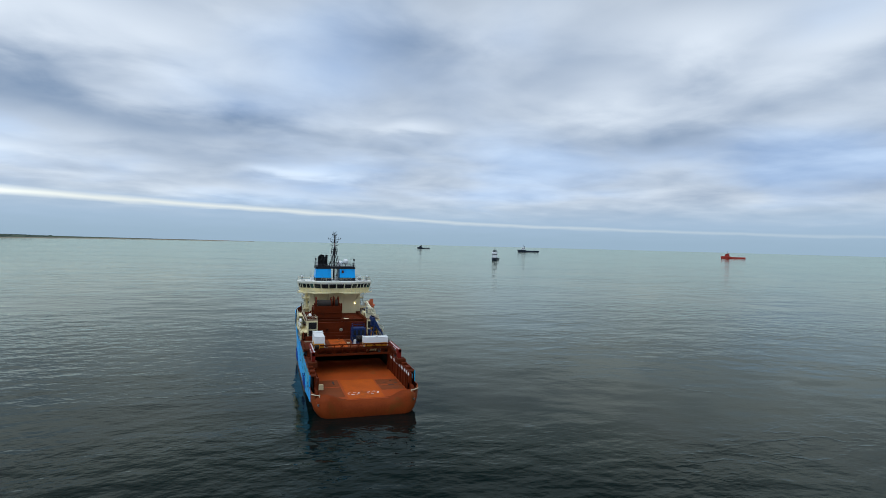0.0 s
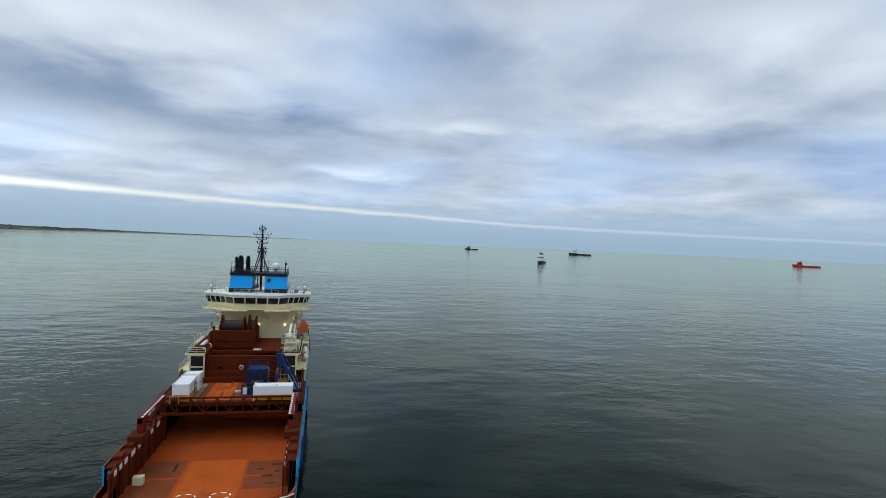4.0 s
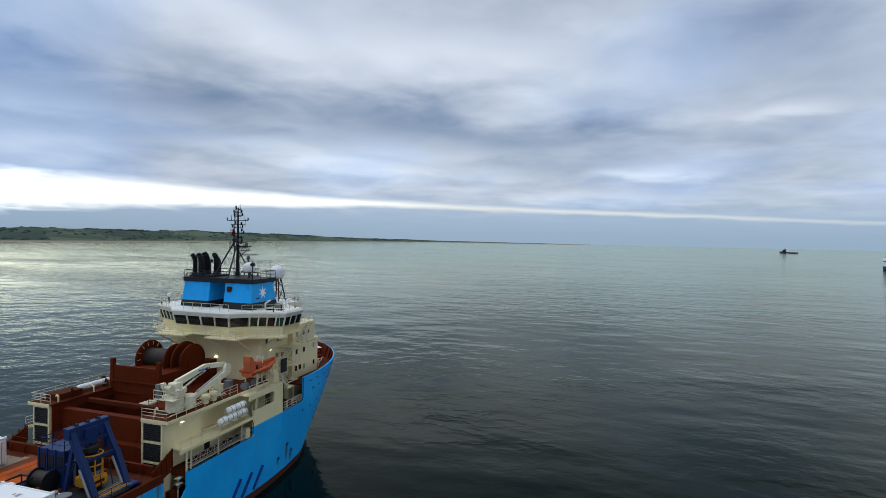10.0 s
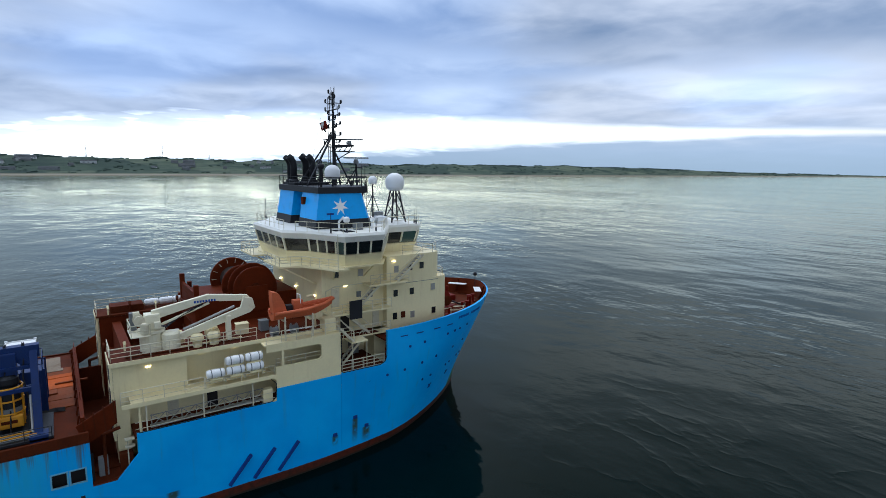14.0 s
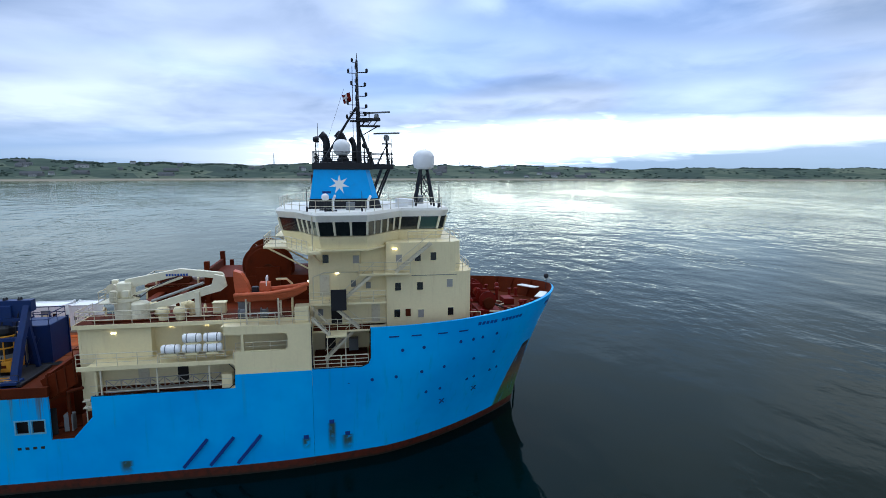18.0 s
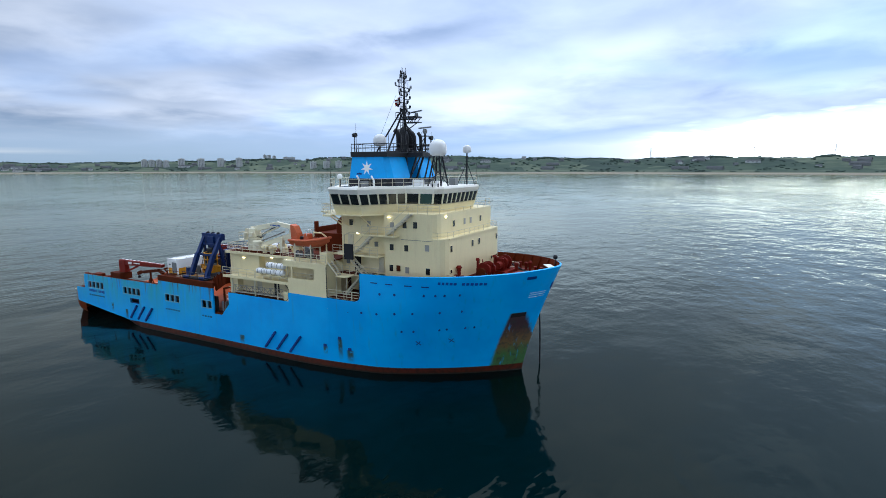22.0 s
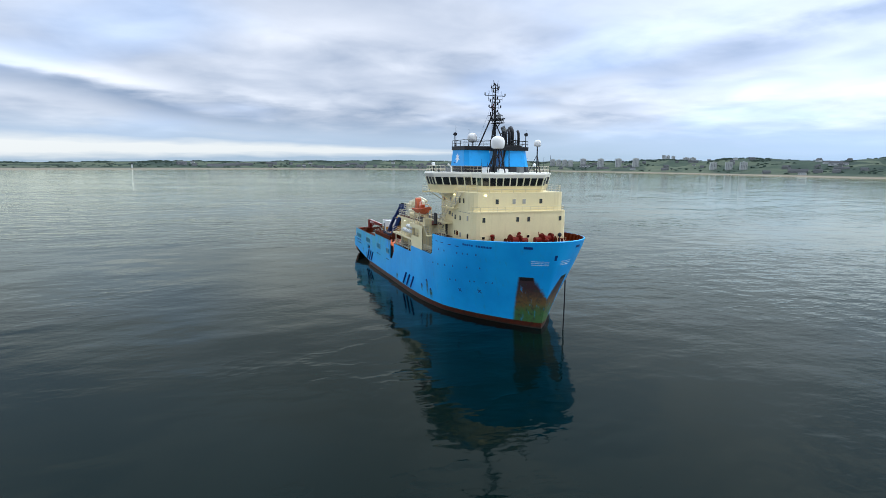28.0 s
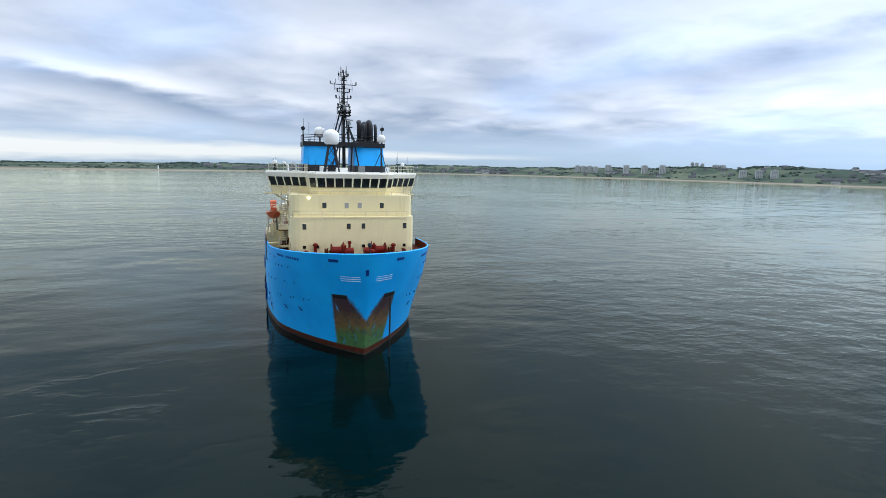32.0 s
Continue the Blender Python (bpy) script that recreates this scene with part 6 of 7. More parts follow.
part("foredeck", prism(mirrored(deck_plan(11.9)), 11.7, 11.9), RUSTY, ship, "red foredeck inside the bow bulwark")
for k in range(9):
    u = 0.35 + k * 0.075
    for s in (1, -1):
        p, n = on_bow(u, 12.1, -0.35)
        q, _ = on_bow(u, hull_top(p.y) - 0.1, -0.3)
        part("bulwark_stay", beam((s * p.x, p.y, 11.9), (s * q.x, q.y, q.z), 0.08, 0.3), REDP, ship)
for s in (1, -1):
    w = thing("anchor_windlass", "red anchor windlass with wire drums on the foredeck", "windlass", group="anchor windlasses")
    part("bed", box(s * 2.8 - 1.7, s * 2.8 + 1.7, 78.2, 80.6, 11.9, 12.25, 0.05), RED, w)
    part("drum", turned([(0.95, -0.8), (0.95, -0.7), (0.55, -0.7), (0.55, 0.7), (0.95, 0.7), (0.95, 0.8)], (s * 2.8, 79.4, 13.15), 20, axis="x"), RED, w)
    part("gypsy", turned([(0.6, -0.2), (0.42, 0), (0.6, 0.2)], (s * 4.2, 79.4, 12.95), 16, axis="x"), RUSTY, w)
    part("motor", turned([(0.5, -0.5), (0.5, 0.5)], (s * 1.2, 79.4, 13.0), 14, axis="x"), RED, w)
    part("brake_lever", rod((s * 1.9, 78.9, 12.3), (s * 1.9, 78.5, 14.2), 0.06, 6), RED, w)
    part("gear_case", box(s * 2.0 - 0.3, s * 2.0 + 0.3, 78.9, 79.9, 12.2, 13.9, 0.08), RED, w)
    part("bearing", box(s * 2.8 - 1.0, s * 2.8 - 0.85, 78.8, 80.0, 12.2, 13.2, 0.04), RED, w)
    part("bearing", box(s * 2.8 + 0.85, s * 2.8 + 1.0, 78.8, 80.0, 12.2, 13.2, 0.04), RED, w)
    part("chain", line([(s * 4.2, 79.9, 12.9), (s * 4.0, 81.5, 12.2), (s * 3.9, 82.6, 11.95)], 0.1, 6), BLACK, w)
    for x, y in ((6.6, 77.6), (5.6, 81.2), (3.0, 84.2)):
        b = thing("mooring_bollard", "red twin mooring bollard on the foredeck", "bollard", group="foredeck bollards")
        part("plate", box(s * x - 0.3, s * x + 0.3, y - 0.7, y + 0.7, 11.9, 12.0, 0.02), RED, b)
        for dy in (-0.4, 0.4):
            part("post", turned([(0.17, 0), (0.17, 0.75), (0.24, 0.8), (0.24, 0.92)], (s * x, y + dy, 12.0), 12), RED, b)
    part("mooring_rope", line([(s * 6.4 + 0.5 * math.cos(a / 3), 78.8 + 0.9 * math.sin(a / 3) + a * 0.03, 12.0 + 0.02 * a) for a in range(40)], 0.05, 5), RAIL, ship)
    part("grab_rail", line([(s * 7.6, 76.2, 11.9), (s * 7.6, 76.2, 13.0), (s * 7.6, 77.6, 13.0), (s * 7.6, 77.6, 11.9)], 0.04, 5), RAIL, ship)
    part("bow_panel", beam((s * 1.2, 86.6, 13.3), (s * 3.4, 85.2, 13.25), 0.9, 0.08), WHITE, ship)
part("mooring_rope", line([(4.4 - 0.25 * a, 81.6 + 0.6 * math.sin(a * 0.5), 12.05) for a in range(30)], 0.06, 5), RAIL, ship)
for x, y, h, r in ((5.4, 77.0, 1.6, 0.22), (-5.2, 77.2, 1.4, 0.22), (4.6, 82.8, 1.1, 0.18), (-4.4, 82.6, 1.1, 0.18), (0.9, 77.4, 1.9, 0.16), (-1.4, 81.8, 1.3, 0.2)):
    vt = thing("foredeck_vent", "red pipe ventilator on the foredeck", "ventilator", group="foredeck ventilators")
    part("pipe", rod((x, y, 11.9), (x, y, 11.9 + h), r, 8), RED, vt)
    part("cap", turned([(r * 1.5, 0), (r * 1.7, 0.15), (r * 1.0, 0.35)], (x, y, 11.9 + h), 10), RED, vt)
part("deck_pipe", line([(-6.8, 77.0, 12.05), (-2.0, 77.2, 12.05), (2.4, 77.0, 12.05), (6.6, 77.3, 12.05)], 0.09, 6), RED, ship)
part("chain_stopper", box(-1.0, 1.0, 82.0, 83.2, 11.9, 12.6, 0.1), RED, ship)
bl = thing("bow_light", "black anchor ball on a short staff at the stem head", "anchor ball")
part("staff", rod((0, 87.3, 13.3), (0, 87.3, 14.7), 0.05, 6), BLACK, bl)
part("ball", turned([(0.05, -0.3), (0.22, -0.2), (0.3, 0), (0.22, 0.2), (0.05, 0.3)], (0, 87.3, 14.9), 14), BLACK, bl, smooth=True)

# ---- cargo rail cranes ----
def rail_crane(s):
    c = thing("rail_crane", "red travelling rail crane with a white-striped beam, folded along the bulwark", "deck crane", group="rail cranes")
    xs = lambda a, b: (min(s * a, s * b), max(s * a, s * b))
    part("carriage", box(*xs(9.2, 11.2), 14.5, 17.3, 7.28, 8.4, 0.08), RUSTY, c, "rusty carriage box on the rail")
    part("column", box(*xs(9.6, 10.4), 15.8, 17.4, 8.4, 10.4, 0.08), RED, c)
    bm = bmesh.new()
    side([(15.8, 9.7), (17.4, 9.65), (19.6, 9.75), (26.7, 10.0), (26.9, 10.45), (26.0, 10.52), (15.8, 10.5)], s * 9.65, s * 10.3, bm)
    bmesh.ops.recalc_face_normals(bm, faces=bm.faces)
    b = part("beam", bm, RED, c)
    for k in range(11):
        part("stripe", box(*xs(9.67, 9.95), 16.0 + k * 1.0, 16.55 + k * 1.0, 10.47, 10.54, 0.01), WHITE, b, "white stripe")
    for x in (9.58, 10.3):
        part("panel", box(*xs(x, x + 0.07), 18.3, 19.2, 9.95, 10.3), WHITE, b)
        part("panel", box(*xs(x, x + 0.07), 19.8, 21.3, 10.12, 10.28), WHITE, b)
    part("strut", beam((s * 10.0, 17.2, 8.5), (s * 10.0, 20.6, 9.8), 0.2, 0.24), RED, c)
    jib = part("jib", beam((s * 10.0, 20.9, 8.75), (s * 10.0, 25.9, 9.5), 0.42, 0.42), RUSTY, c)
    part("jib_head", beam((s * 10.0, 25.7, 9.45), (s * 10.0, 26.8, 9.05), 0.38, 0.38), RUSTY, jib)
    part("jib_foot", beam((s * 10.0, 20.4, 8.45), (s * 10.0, 21.1, 8.85), 0.46, 0.46), RUSTY, jib)
    part("hook", turned([(0.1, 0), (0.24, 0.12), (0.24, 0.35), (0.1, 0.45)], (s * 10.0, 20.5, 7.75), 10), BLACK, jib)
    part("rest", rod((s * 10.05, 23.6, 7.2), (s * 10.05, 23.6, 9.0), 0.16, 8), RUSTY, c)
    for dy in (-0.7, 0.7):
        part("rest_leg", rod((s * 10.05, 23.6 + dy, 7.2), (s * 10.05, 23.6, 8.4), 0.08, 6), RUSTY, c)
    return c


rail_crane(1)
rail_crane(-1)


# ---- containers ----
def container(w, l, h, at, turn, label, yellow=True, door="end"):
    """Offshore cabin container: length along its own y, standing on z = 0."""
    c = thing("cargo_container", label, "container", at, group="deck containers")
    c.rotation_euler = (0, 0, radians(turn))
    split = h * 0.42 if yellow else 0.12
    part("lower_wall", box(-w / 2, w / 2, -l / 2, l / 2, 0.08, split, 0.03), YELLOW if yellow else WHITE, c)
    part("upper_wall", box(-w / 2 + 0.01, w / 2 - 0.01, -l / 2 + 0.01, l / 2 - 0.01, split, h - 0.05, 0.03), WHITE, c)
    part("roof", box(-w / 2 + 0.08, w / 2 - 0.08, -l / 2 + 0.08, l / 2 - 0.08, h - 0.05, h + 0.01, 0.02), WHITE, c)
    for sx in (-1, 1):
        for sy in (-1, 1):
            p = part("corner_post", box(sx * (w / 2 - 0.07) - 0.09, sx * (w / 2 - 0.07) + 0.09, sy * (l / 2 - 0.07) - 0.09, sy * (l / 2 - 0.07) + 0.09, 0, h, 0.02), WHITE, c)
            part("casting", box(sx * (w / 2 - 0.07) - 0.12, sx * (w / 2 - 0.07) + 0.12, sy * (l / 2 - 0.07) - 0.12, sy * (l / 2 - 0.07) + 0.12, h - 0.05, h + 0.2, 0.02), WHITE, p)
    for sx in (-1, 1):
        part("roof_rail", beam((sx * (w / 2 - 0.06), -l / 2, h + 0.05), (sx * (w / 2 - 0.06), l / 2, h + 0.05), 0.1, 0.12), WHITE, c)
    part("roof_rail", beam((-w / 2, -l / 2 + 0.06, h + 0.05), (w / 2, -l / 2 + 0.06, h + 0.05), 0.1, 0.12), WHITE, c)
    part("roof_rail", beam((-w / 2, l / 2 - 0.06, h + 0.05), (w / 2, l / 2 - 0.06, h + 0.05), 0.1, 0.12), WHITE, c)
    if door == "end":
        part("door", box(-0.1, 0.95, -l / 2 - 0.04, -l / 2 + 0.02, 0.15, h * 0.82, 0.02), GREY, c, "grey steel door")
        part("hazard_plate", box(-0.85, -0.6, -l / 2 - 0.03, -l / 2 + 0.01, h * 0.6, h * 0.7), GREY, c)
        part("hazard_plate", box(-0.5, -0.38, -l / 2 - 0.03, -l / 2 + 0.01, h * 0.6, h * 0.7), GREY, c)
    elif door == "side":
        d = part("door", box(w / 2 - 0.02, w / 2 + 0.05, 0.6, 1.55, 0.1, h * 0.85, 0.02), GREY, c, "grey door with a white panel")
        part("door_panel", box(w / 2 + 0.05, w / 2 + 0.06, 0.8, 1.35, h * 0.5, h * 0.68), RAIL, d)
        part("window", box(w / 2 - 0.02, w / 2 + 0.03, 1.75, 2.15, h * 0.5, h * 0.72), GLASS, c)
        part("sign", box(w / 2 - 0.02, w / 2 + 0.03, -1.8, -0.2, h * 0.68, h * 0.8, 0.02), GREY, c, "dark outlined sign plate")
        part("sign_bar", box(w / 2 + 0.03, w / 2 + 0.035, -1.65, -0.35, h * 0.71, h * 0.77), WHITE, c)
        for y in (-1.35, -0.55):
            part("hazard_plate", box(w / 2 - 0.02, w / 2 + 0.02, y, y + 0.2, h * 0.55, h * 0.62), GREY, c)
    else:
        for x in (-0.55, 0.55):
            dr = part("door", box(x - 0.5, x + 0.5, -l / 2 - 0.04, -l / 2 + 0.02, 0.2, h - 0.25, 0.02), WHITE, c)
            part("lock_bar", rod((x + 0.2, -l / 2 - 0.06, 0.2), (x + 0.2, -l / 2 - 0.06, h - 0.25), 0.03, 6), STEEL, dr)
            part("hazard_plate", box(x - 0.3, x, -l / 2 - 0.05, -l / 2 - 0.04, h * 0.45, h * 0.6), GREY, dr)
    return c


container(2.5, 6.0, 2.75, (-7.6, 30.5, 9.1), 0, "white and yellow cabin container standing along the port side", door="side")
container(2.5, 2.5, 2.75, (-7.4, 35.3, 9.1), 90, "small plain white container with double doors on deck", yellow=False, door="double")
c3 = container(2.4, 6.2, 2.25, (6.5, 28.65, 9.1), 90, "white and yellow container standing across the deck", door="end")
part("roof_mark", box(-0.25, 0.25, -0.7, -0.3, 2.265, 2.28), STEEL, c3)
part("roof_mark", box(-0.15, 0.15, -0.1, 0.1, 2.265, 2.28), STEEL, c3)
pal = thing("pipe_cradle", "yellow pipe cradle beside the cabin container", "cradle")
for dx in (0, 1.3):
    part("upright", beam((-9.0 + dx, 26.9, 9.06), (-9.0 + dx, 26.9, 10.3), 0.12, 0.12), YELLOW, pal)
part("cross_bar", beam((-9.0, 26.9, 10.2), (-7.7, 26.9, 10.2), 0.12, 0.12), YELLOW, pal)
part("roll", turned([(0.5, -0.5), (0.5, 0.5)], (-8.3, 27.3, 9.6), 14, axis="x"), WIRE, pal)

# ---- launch frame for the underwater vehicle ----
fr = thing("launch_gantry", "deep blue launch A-frame leaning over the deck edge", "A-frame")
for y in (33.4, 36.9):
    part("leg", beam((10.1, y, 9.0), (8.5, y, 12.6), 0.55, 0.6), NAVY, fr)
    part("leg", beam((8.5, y, 12.4), (6.9, y, 15.3), 0.5, 0.55), NAVY, fr)
    part("back_stay", beam((6.2, y, 9.0), (7.4, y, 14.2), 0.3, 0.35), NAVY, fr)
    part("ram", rod((9.9, y - 0.35, 9.3), (8.5, y - 0.35, 12.0), 0.12, 8), STEEL, fr)
    part("foot", box(9.7, 10.9, y - 0.6, y + 0.6, 9.0, 9.5, 0.05), NAVY, fr)
    part("gusset", beam((7.0, y + (0.9 if y < 35 else -0.9), 15.2), (7.3, y, 14.2), 0.3, 0.3), NAVY, fr)
xb = part("cross_head", beam((6.9, 33.0, 15.1), (6.9, 37.3, 15.1), 0.75, 1.0), NAVY, fr)
for y0, y1 in ((33.6, 34.5), (36.7, 35.8)):
    part("corner_web", beam((7.25, y0, 13.9), (7.05, y1, 14.7), 0.3, 0.5), NAVY, fr)
part("sheave_block", box(6.5, 7.5, 34.5, 35.8, 13.2, 15.2, 0.08), NAVY, fr)
part("snubber", turned([(0.6, 0), (0.75, 0.3), (0.75, 0.7), (0.5, 0.9)], (7.3, 35.15, 12.6), 16), BLACK, fr)
part("tie", beam((6.4, 33.4, 12.0), (6.4, 36.9, 12.0), 0.2, 0.2), NAVY, fr)
part("tie", beam((8.5, 33.4, 12.5), (8.5, 36.9, 12.5), 0.3, 0.3), NAVY, fr)
part("tie", beam((7.6, 33.4, 14.0), (7.6, 36.9, 14.0), 0.25, 0.25), NAVY, fr)
for y in (34.0, 35.15, 36.3):
    part("sheave", turned([(0.26, -0.09), (0.18, 0.0), (0.26, 0.09)], (6.9, y, 15.6), 14, axis="y"), BLACK, fr)
    part("hose", line([(7.1, y, 15.0), (7.7, y - 0.15, 13.2), (8.2, y + 0.1, 11.6), (8.9, y, 9.4)], 0.06, 5), BLACK, fr)
for k in range(3):
    part("lattice", beam((6.3, 33.1 + k * 1.35, 9.1), (6.3, 34.45 + k * 1.35, 11.9), 0.08, 0.08), NAVY, fr)
cage = thing("vehicle_cage", "yellow underwater vehicle in its launch cage", "underwater vehicle")
part("float", box(6.5, 8.6, 34.2, 36.0, 9.6, 10.6, 0.15), YELLOW, cage, "orange-yellow float block")
part("float_mark", box(8.6, 8.63, 34.6, 35.6, 10.0, 10.25), RUSTY, cage)
for k in range(8):
    a = radians(45 * k + 22)
    part("bar", rod((7.55 + 0.98 * math.cos(a), 35.1 + 0.98 * math.sin(a), 9.6), (7.55 + 0.98 * math.cos(a), 35.1 + 0.98 * math.sin(a), 12.7), 0.06, 6), YELLOW, cage)
for z in (10.7, 11.7, 12.7):
    part("ring", line([(7.55 + 0.98 * math.cos(radians(24 * k)), 35.1 + 0.98 * math.sin(radians(24 * k)), z) for k in range(15)] + [(7.55 + 0.98, 35.1, z)], 0.07, 6), YELLOW, cage)
part("core", turned([(0.6, 10.62), (0.85, 10.7), (0.85, 12.5), (0.5, 12.65)], (7.55, 35.1, 0), 18), BLACK, cage)
part("mesh_guard", turned([(0.92, 10.7), (0.92, 11.1)], (7.55, 35.1, 0), 18), GREY, cage)
sk = thing("launch_skid", "dark steel skid with rails under the launch frame", "skid")
part("bed", box(5.9, 10.9, 32.6, 37.8, 9.06, 9.3, 0.04), BLACK, sk)
for k in range(5):
    part("step_rail", beam((9.2 + 0.36 * k, 33.6, 9.4 + 0.02 * k), (9.2 + 0.36 * k, 36.8, 9.4 + 0.02 * k), 0.12, 0.12), YELLOW if k % 2 else GREY, sk)
railing(sk, [(10.9, 32.7, 9.1), (10.9, 37.7, 9.1)], 1.0, 1.6, 2, BLACK, "guard_rail")
uw = thing("umbilical_winch", "blue umbilical winch cabin with a railed top", "winch cabin")
part("body", box(1.6, 4.9, 34.4, 37.4, 9.06, 12.7, 0.1), NAVY, uw)
part("drum", turned([(0.95, -1.0), (0.95, -0.9), (0.6, -0.9), (0.6, 0.9), (0.95, 0.9), (0.95, 1.0)], (3.4, 33.5, 10.2), 22, axis="x"), BLACK, uw)
part("drum_wire", turned([(0.75, -0.88), (0.75, 0.88)], (3.4, 33.5, 10.2), 22, axis="x"), WIRE, uw)
railing(uw, [(1.7, 34.5, 12.7), (4.8, 34.5, 12.7), (4.8, 37.3, 12.7), (1.7, 37.3, 12.7), (1.7, 34.5, 12.7)], 1.0, 1.5, 2, NAVY, "top_rail")
for x in (1.6, 2.7, 3.8, 4.9):
    part("frame_post", box(x - 0.09, x + 0.09, 34.3, 34.42, 9.06, 12.8, 0.02), NAVY, uw)
    part("louvre", box(x + 0.2, x + 0.9, 34.33, 34.4, 10.9, 12.2, 0.02), BLACK, uw) if x < 4.5 else None
for y in (34.4, 35.9, 37.4):
    for x in (1.55, 4.95):
        part("frame_post", box(x - 0.08, x + 0.08, y - 0.09, y + 0.09, 9.06, 12.8, 0.02), NAVY, uw)
part("frame_rail", beam((1.6, 34.36, 10.7), (4.9, 34.36, 10.7), 0.14, 0.14), NAVY, uw)
part("ladder", beam((4.98, 35.4, 9.1), (4.98, 35.4, 12.7), 0.4, 0.08), STEEL, uw)
pu = thing("power_unit", "dark blue hydraulic power unit in a frame", "power unit")
part("frame", line([(1.2, 30.8, 10.5), (2.9, 30.8, 10.5), (2.9, 33.0, 10.5), (1.2, 33.0, 10.5), (1.2, 30.8, 10.5)], 0.07, 6), BLACK, pu)
for x in (1.2, 2.9):
    for y in (30.8, 33.0):
        part("corner_post", rod((x, y, 9.06), (x, y, 10.5), 0.07, 6), BLACK, pu)
part("motor", turned([(0.45, -0.7), (0.5, -0.5), (0.5, 0.5), (0.45, 0.7)], (2.0, 32.0, 9.65), 14, axis="y"), NAVY, pu)
part("base", box(1.15, 2.95, 30.75, 33.05, 9.06, 9.2, 0.03), NAVY, pu)
part("tank", turned([(0.55, 0), (0.6, 0.1), (0.6, 1.2), (0.5, 1.3)], (4.6, 31.0, 9.1), 16), NAVY, pu)
part("reservoir", box(1.35, 2.0, 30.95, 31.9, 9.2, 10.3, 0.05), WHITE, pu)
part("hose", line([(2.9, 32.0, 9.8), (4.0, 32.3, 9.3), (5.2, 33.0, 9.2), (6.1, 33.6, 9.3)], 0.08, 6), BLACK, pu)
for x, y, r, col, nm in ((8.6, 31.5, 0.6, NAVY, "blue drum"), (7.2, 31.6, 0.35, GREY, "grey drum")):
    dr = thing("steel_drum", nm + " standing on the cargo deck planks", "drum")
    part("shell", turned([(r, 0), (r * 1.03, 0.4), (r, 0.42), (r * 1.03, 0.8), (r, 0.82), (r, 1.25)], (x, y, 9.06), 18), col, dr)
    part("rim", turned([(r * 1.04, 1.22), (r * 1.04, 1.3), (r * 0.9, 1.3)], (x, y, 9.06), 18), GREY, dr)
bx = thing("cable_tray", "white tool box on the cargo deck", "tool box")
part("body", box(6.0, 6.9, 31.9, 32.5, 9.06, 9.7, 0.05), WHITE, bx)
part("lid", box(5.97, 6.93, 31.87, 32.53, 9.7, 9.8, 0.03), WHITE, bx)
for s in (1, -1):
    railing(ship, [(s * 11.1, 28.0, 9.0), (s * 11.1, 32.4, 9.0)], 1.0, 1.5, 2, REDP)
# red side ramp plates ahead of the launch frame
for s in (1, -1):
    bm = bmesh.new()
    side([(39.2, 9.5), (42.0, 11.0), (42.0, 9.1), (39.8, 7.8)], s * 10.6, s * 10.75, bm)
    bmesh.ops.recalc_face_normals(bm, faces=bm.faces)
    guard = part("ramp_guard", bm, REDP, ship, "red plate leaning against the casing")
    for k in range(4):
        y = 39.7 + k * 0.7
        part("rib", beam((s * 10.8, y, 9.75 + (y - 39.2) * 0.53), (s * 10.8, y + 0.1, 8.0 + (y - 39.8) * 0.58), 0.1, 0.1), RUSTY, guard)
    part("notch_floor", box(min(s * 7.0, s * 11.3), max(s * 7.0, s * 11.3), 39.9, 43.2, 4.5, 4.7), RUSTY, ship)
    part("notch_back", box(min(s * 6.9, s * 7.1), max(s * 6.9, s * 7.1), 39.9, 41.9, 4.5, 8.5), RUSTY, ship)
    part("notch_locker", box(min(s * 9.7, s * 10.4), max(s * 9.7, s * 10.4), 40.5, 41.2, 4.7, 6.2, 0.05), GREY, ship)
    part("notch_rack", box(min(s * 10.6, s * 11.1), max(s * 10.6, s * 11.1), 42.4, 43.1, 6.9, 7.0, 0.02), RAIL, ship)
    part("notch_rack", box(min(s * 10.6, s * 11.1), max(s * 10.6, s * 11.1), 42.4, 43.1, 7.5, 7.6, 0.02), RAIL, ship)
    part("notch_ladder", line([(s * 10.9, 42.6, 4.7), (s * 10.9, 42.6, 7.6)], 0.05, 5), RAIL, ship)

# ---- knuckle crane on the starboard casing ----
kc = thing("knuckle_crane", "cream knuckle-boom deck crane folded on the casing", "deck crane")
part("pedestal", turned([(0.95, 13.88), (0.95, 15.4), (1.1, 15.5), (1.1, 15.75)], (7.9, 45.2, 0), 20), CRANE, kc)
pf = part("operator_platform", box(6.5, 9.3, 43.5, 45.0, 15.45, 15.55, 0.02), CRANE, kc)
part("guard", line([(6.55, 45.0, 16.5), (6.55, 43.55, 16.5), (9.25, 43.55, 16.5), (9.25, 45.0, 16.5)], 0.04, 5), RAIL, pf)
part("guard", line([(6.55, 45.0, 16.0), (6.55, 43.55, 16.0), (9.25, 43.55, 16.0), (9.25, 45.0, 16.0)], 0.03, 5), RAIL, pf)
for x, y in ((6.55, 43.55), (7.9, 43.55), (9.25, 43.55), (6.55, 45.0), (9.25, 45.0)):
    part("guard_post", rod((x, y, 15.5), (x, y, 16.5), 0.035, 5), RAIL, pf)
part("turret", box(7.35, 8.45, 44.7, 45.9, 15.75, 17.1, 0.12), CRANE, kc)
part("slew_motor", turned([(0.3, 0), (0.34, 0.1), (0.34, 0.8), (0.2, 0.95)], (8.9, 44.6, 15.6), 12), RAIL, kc)
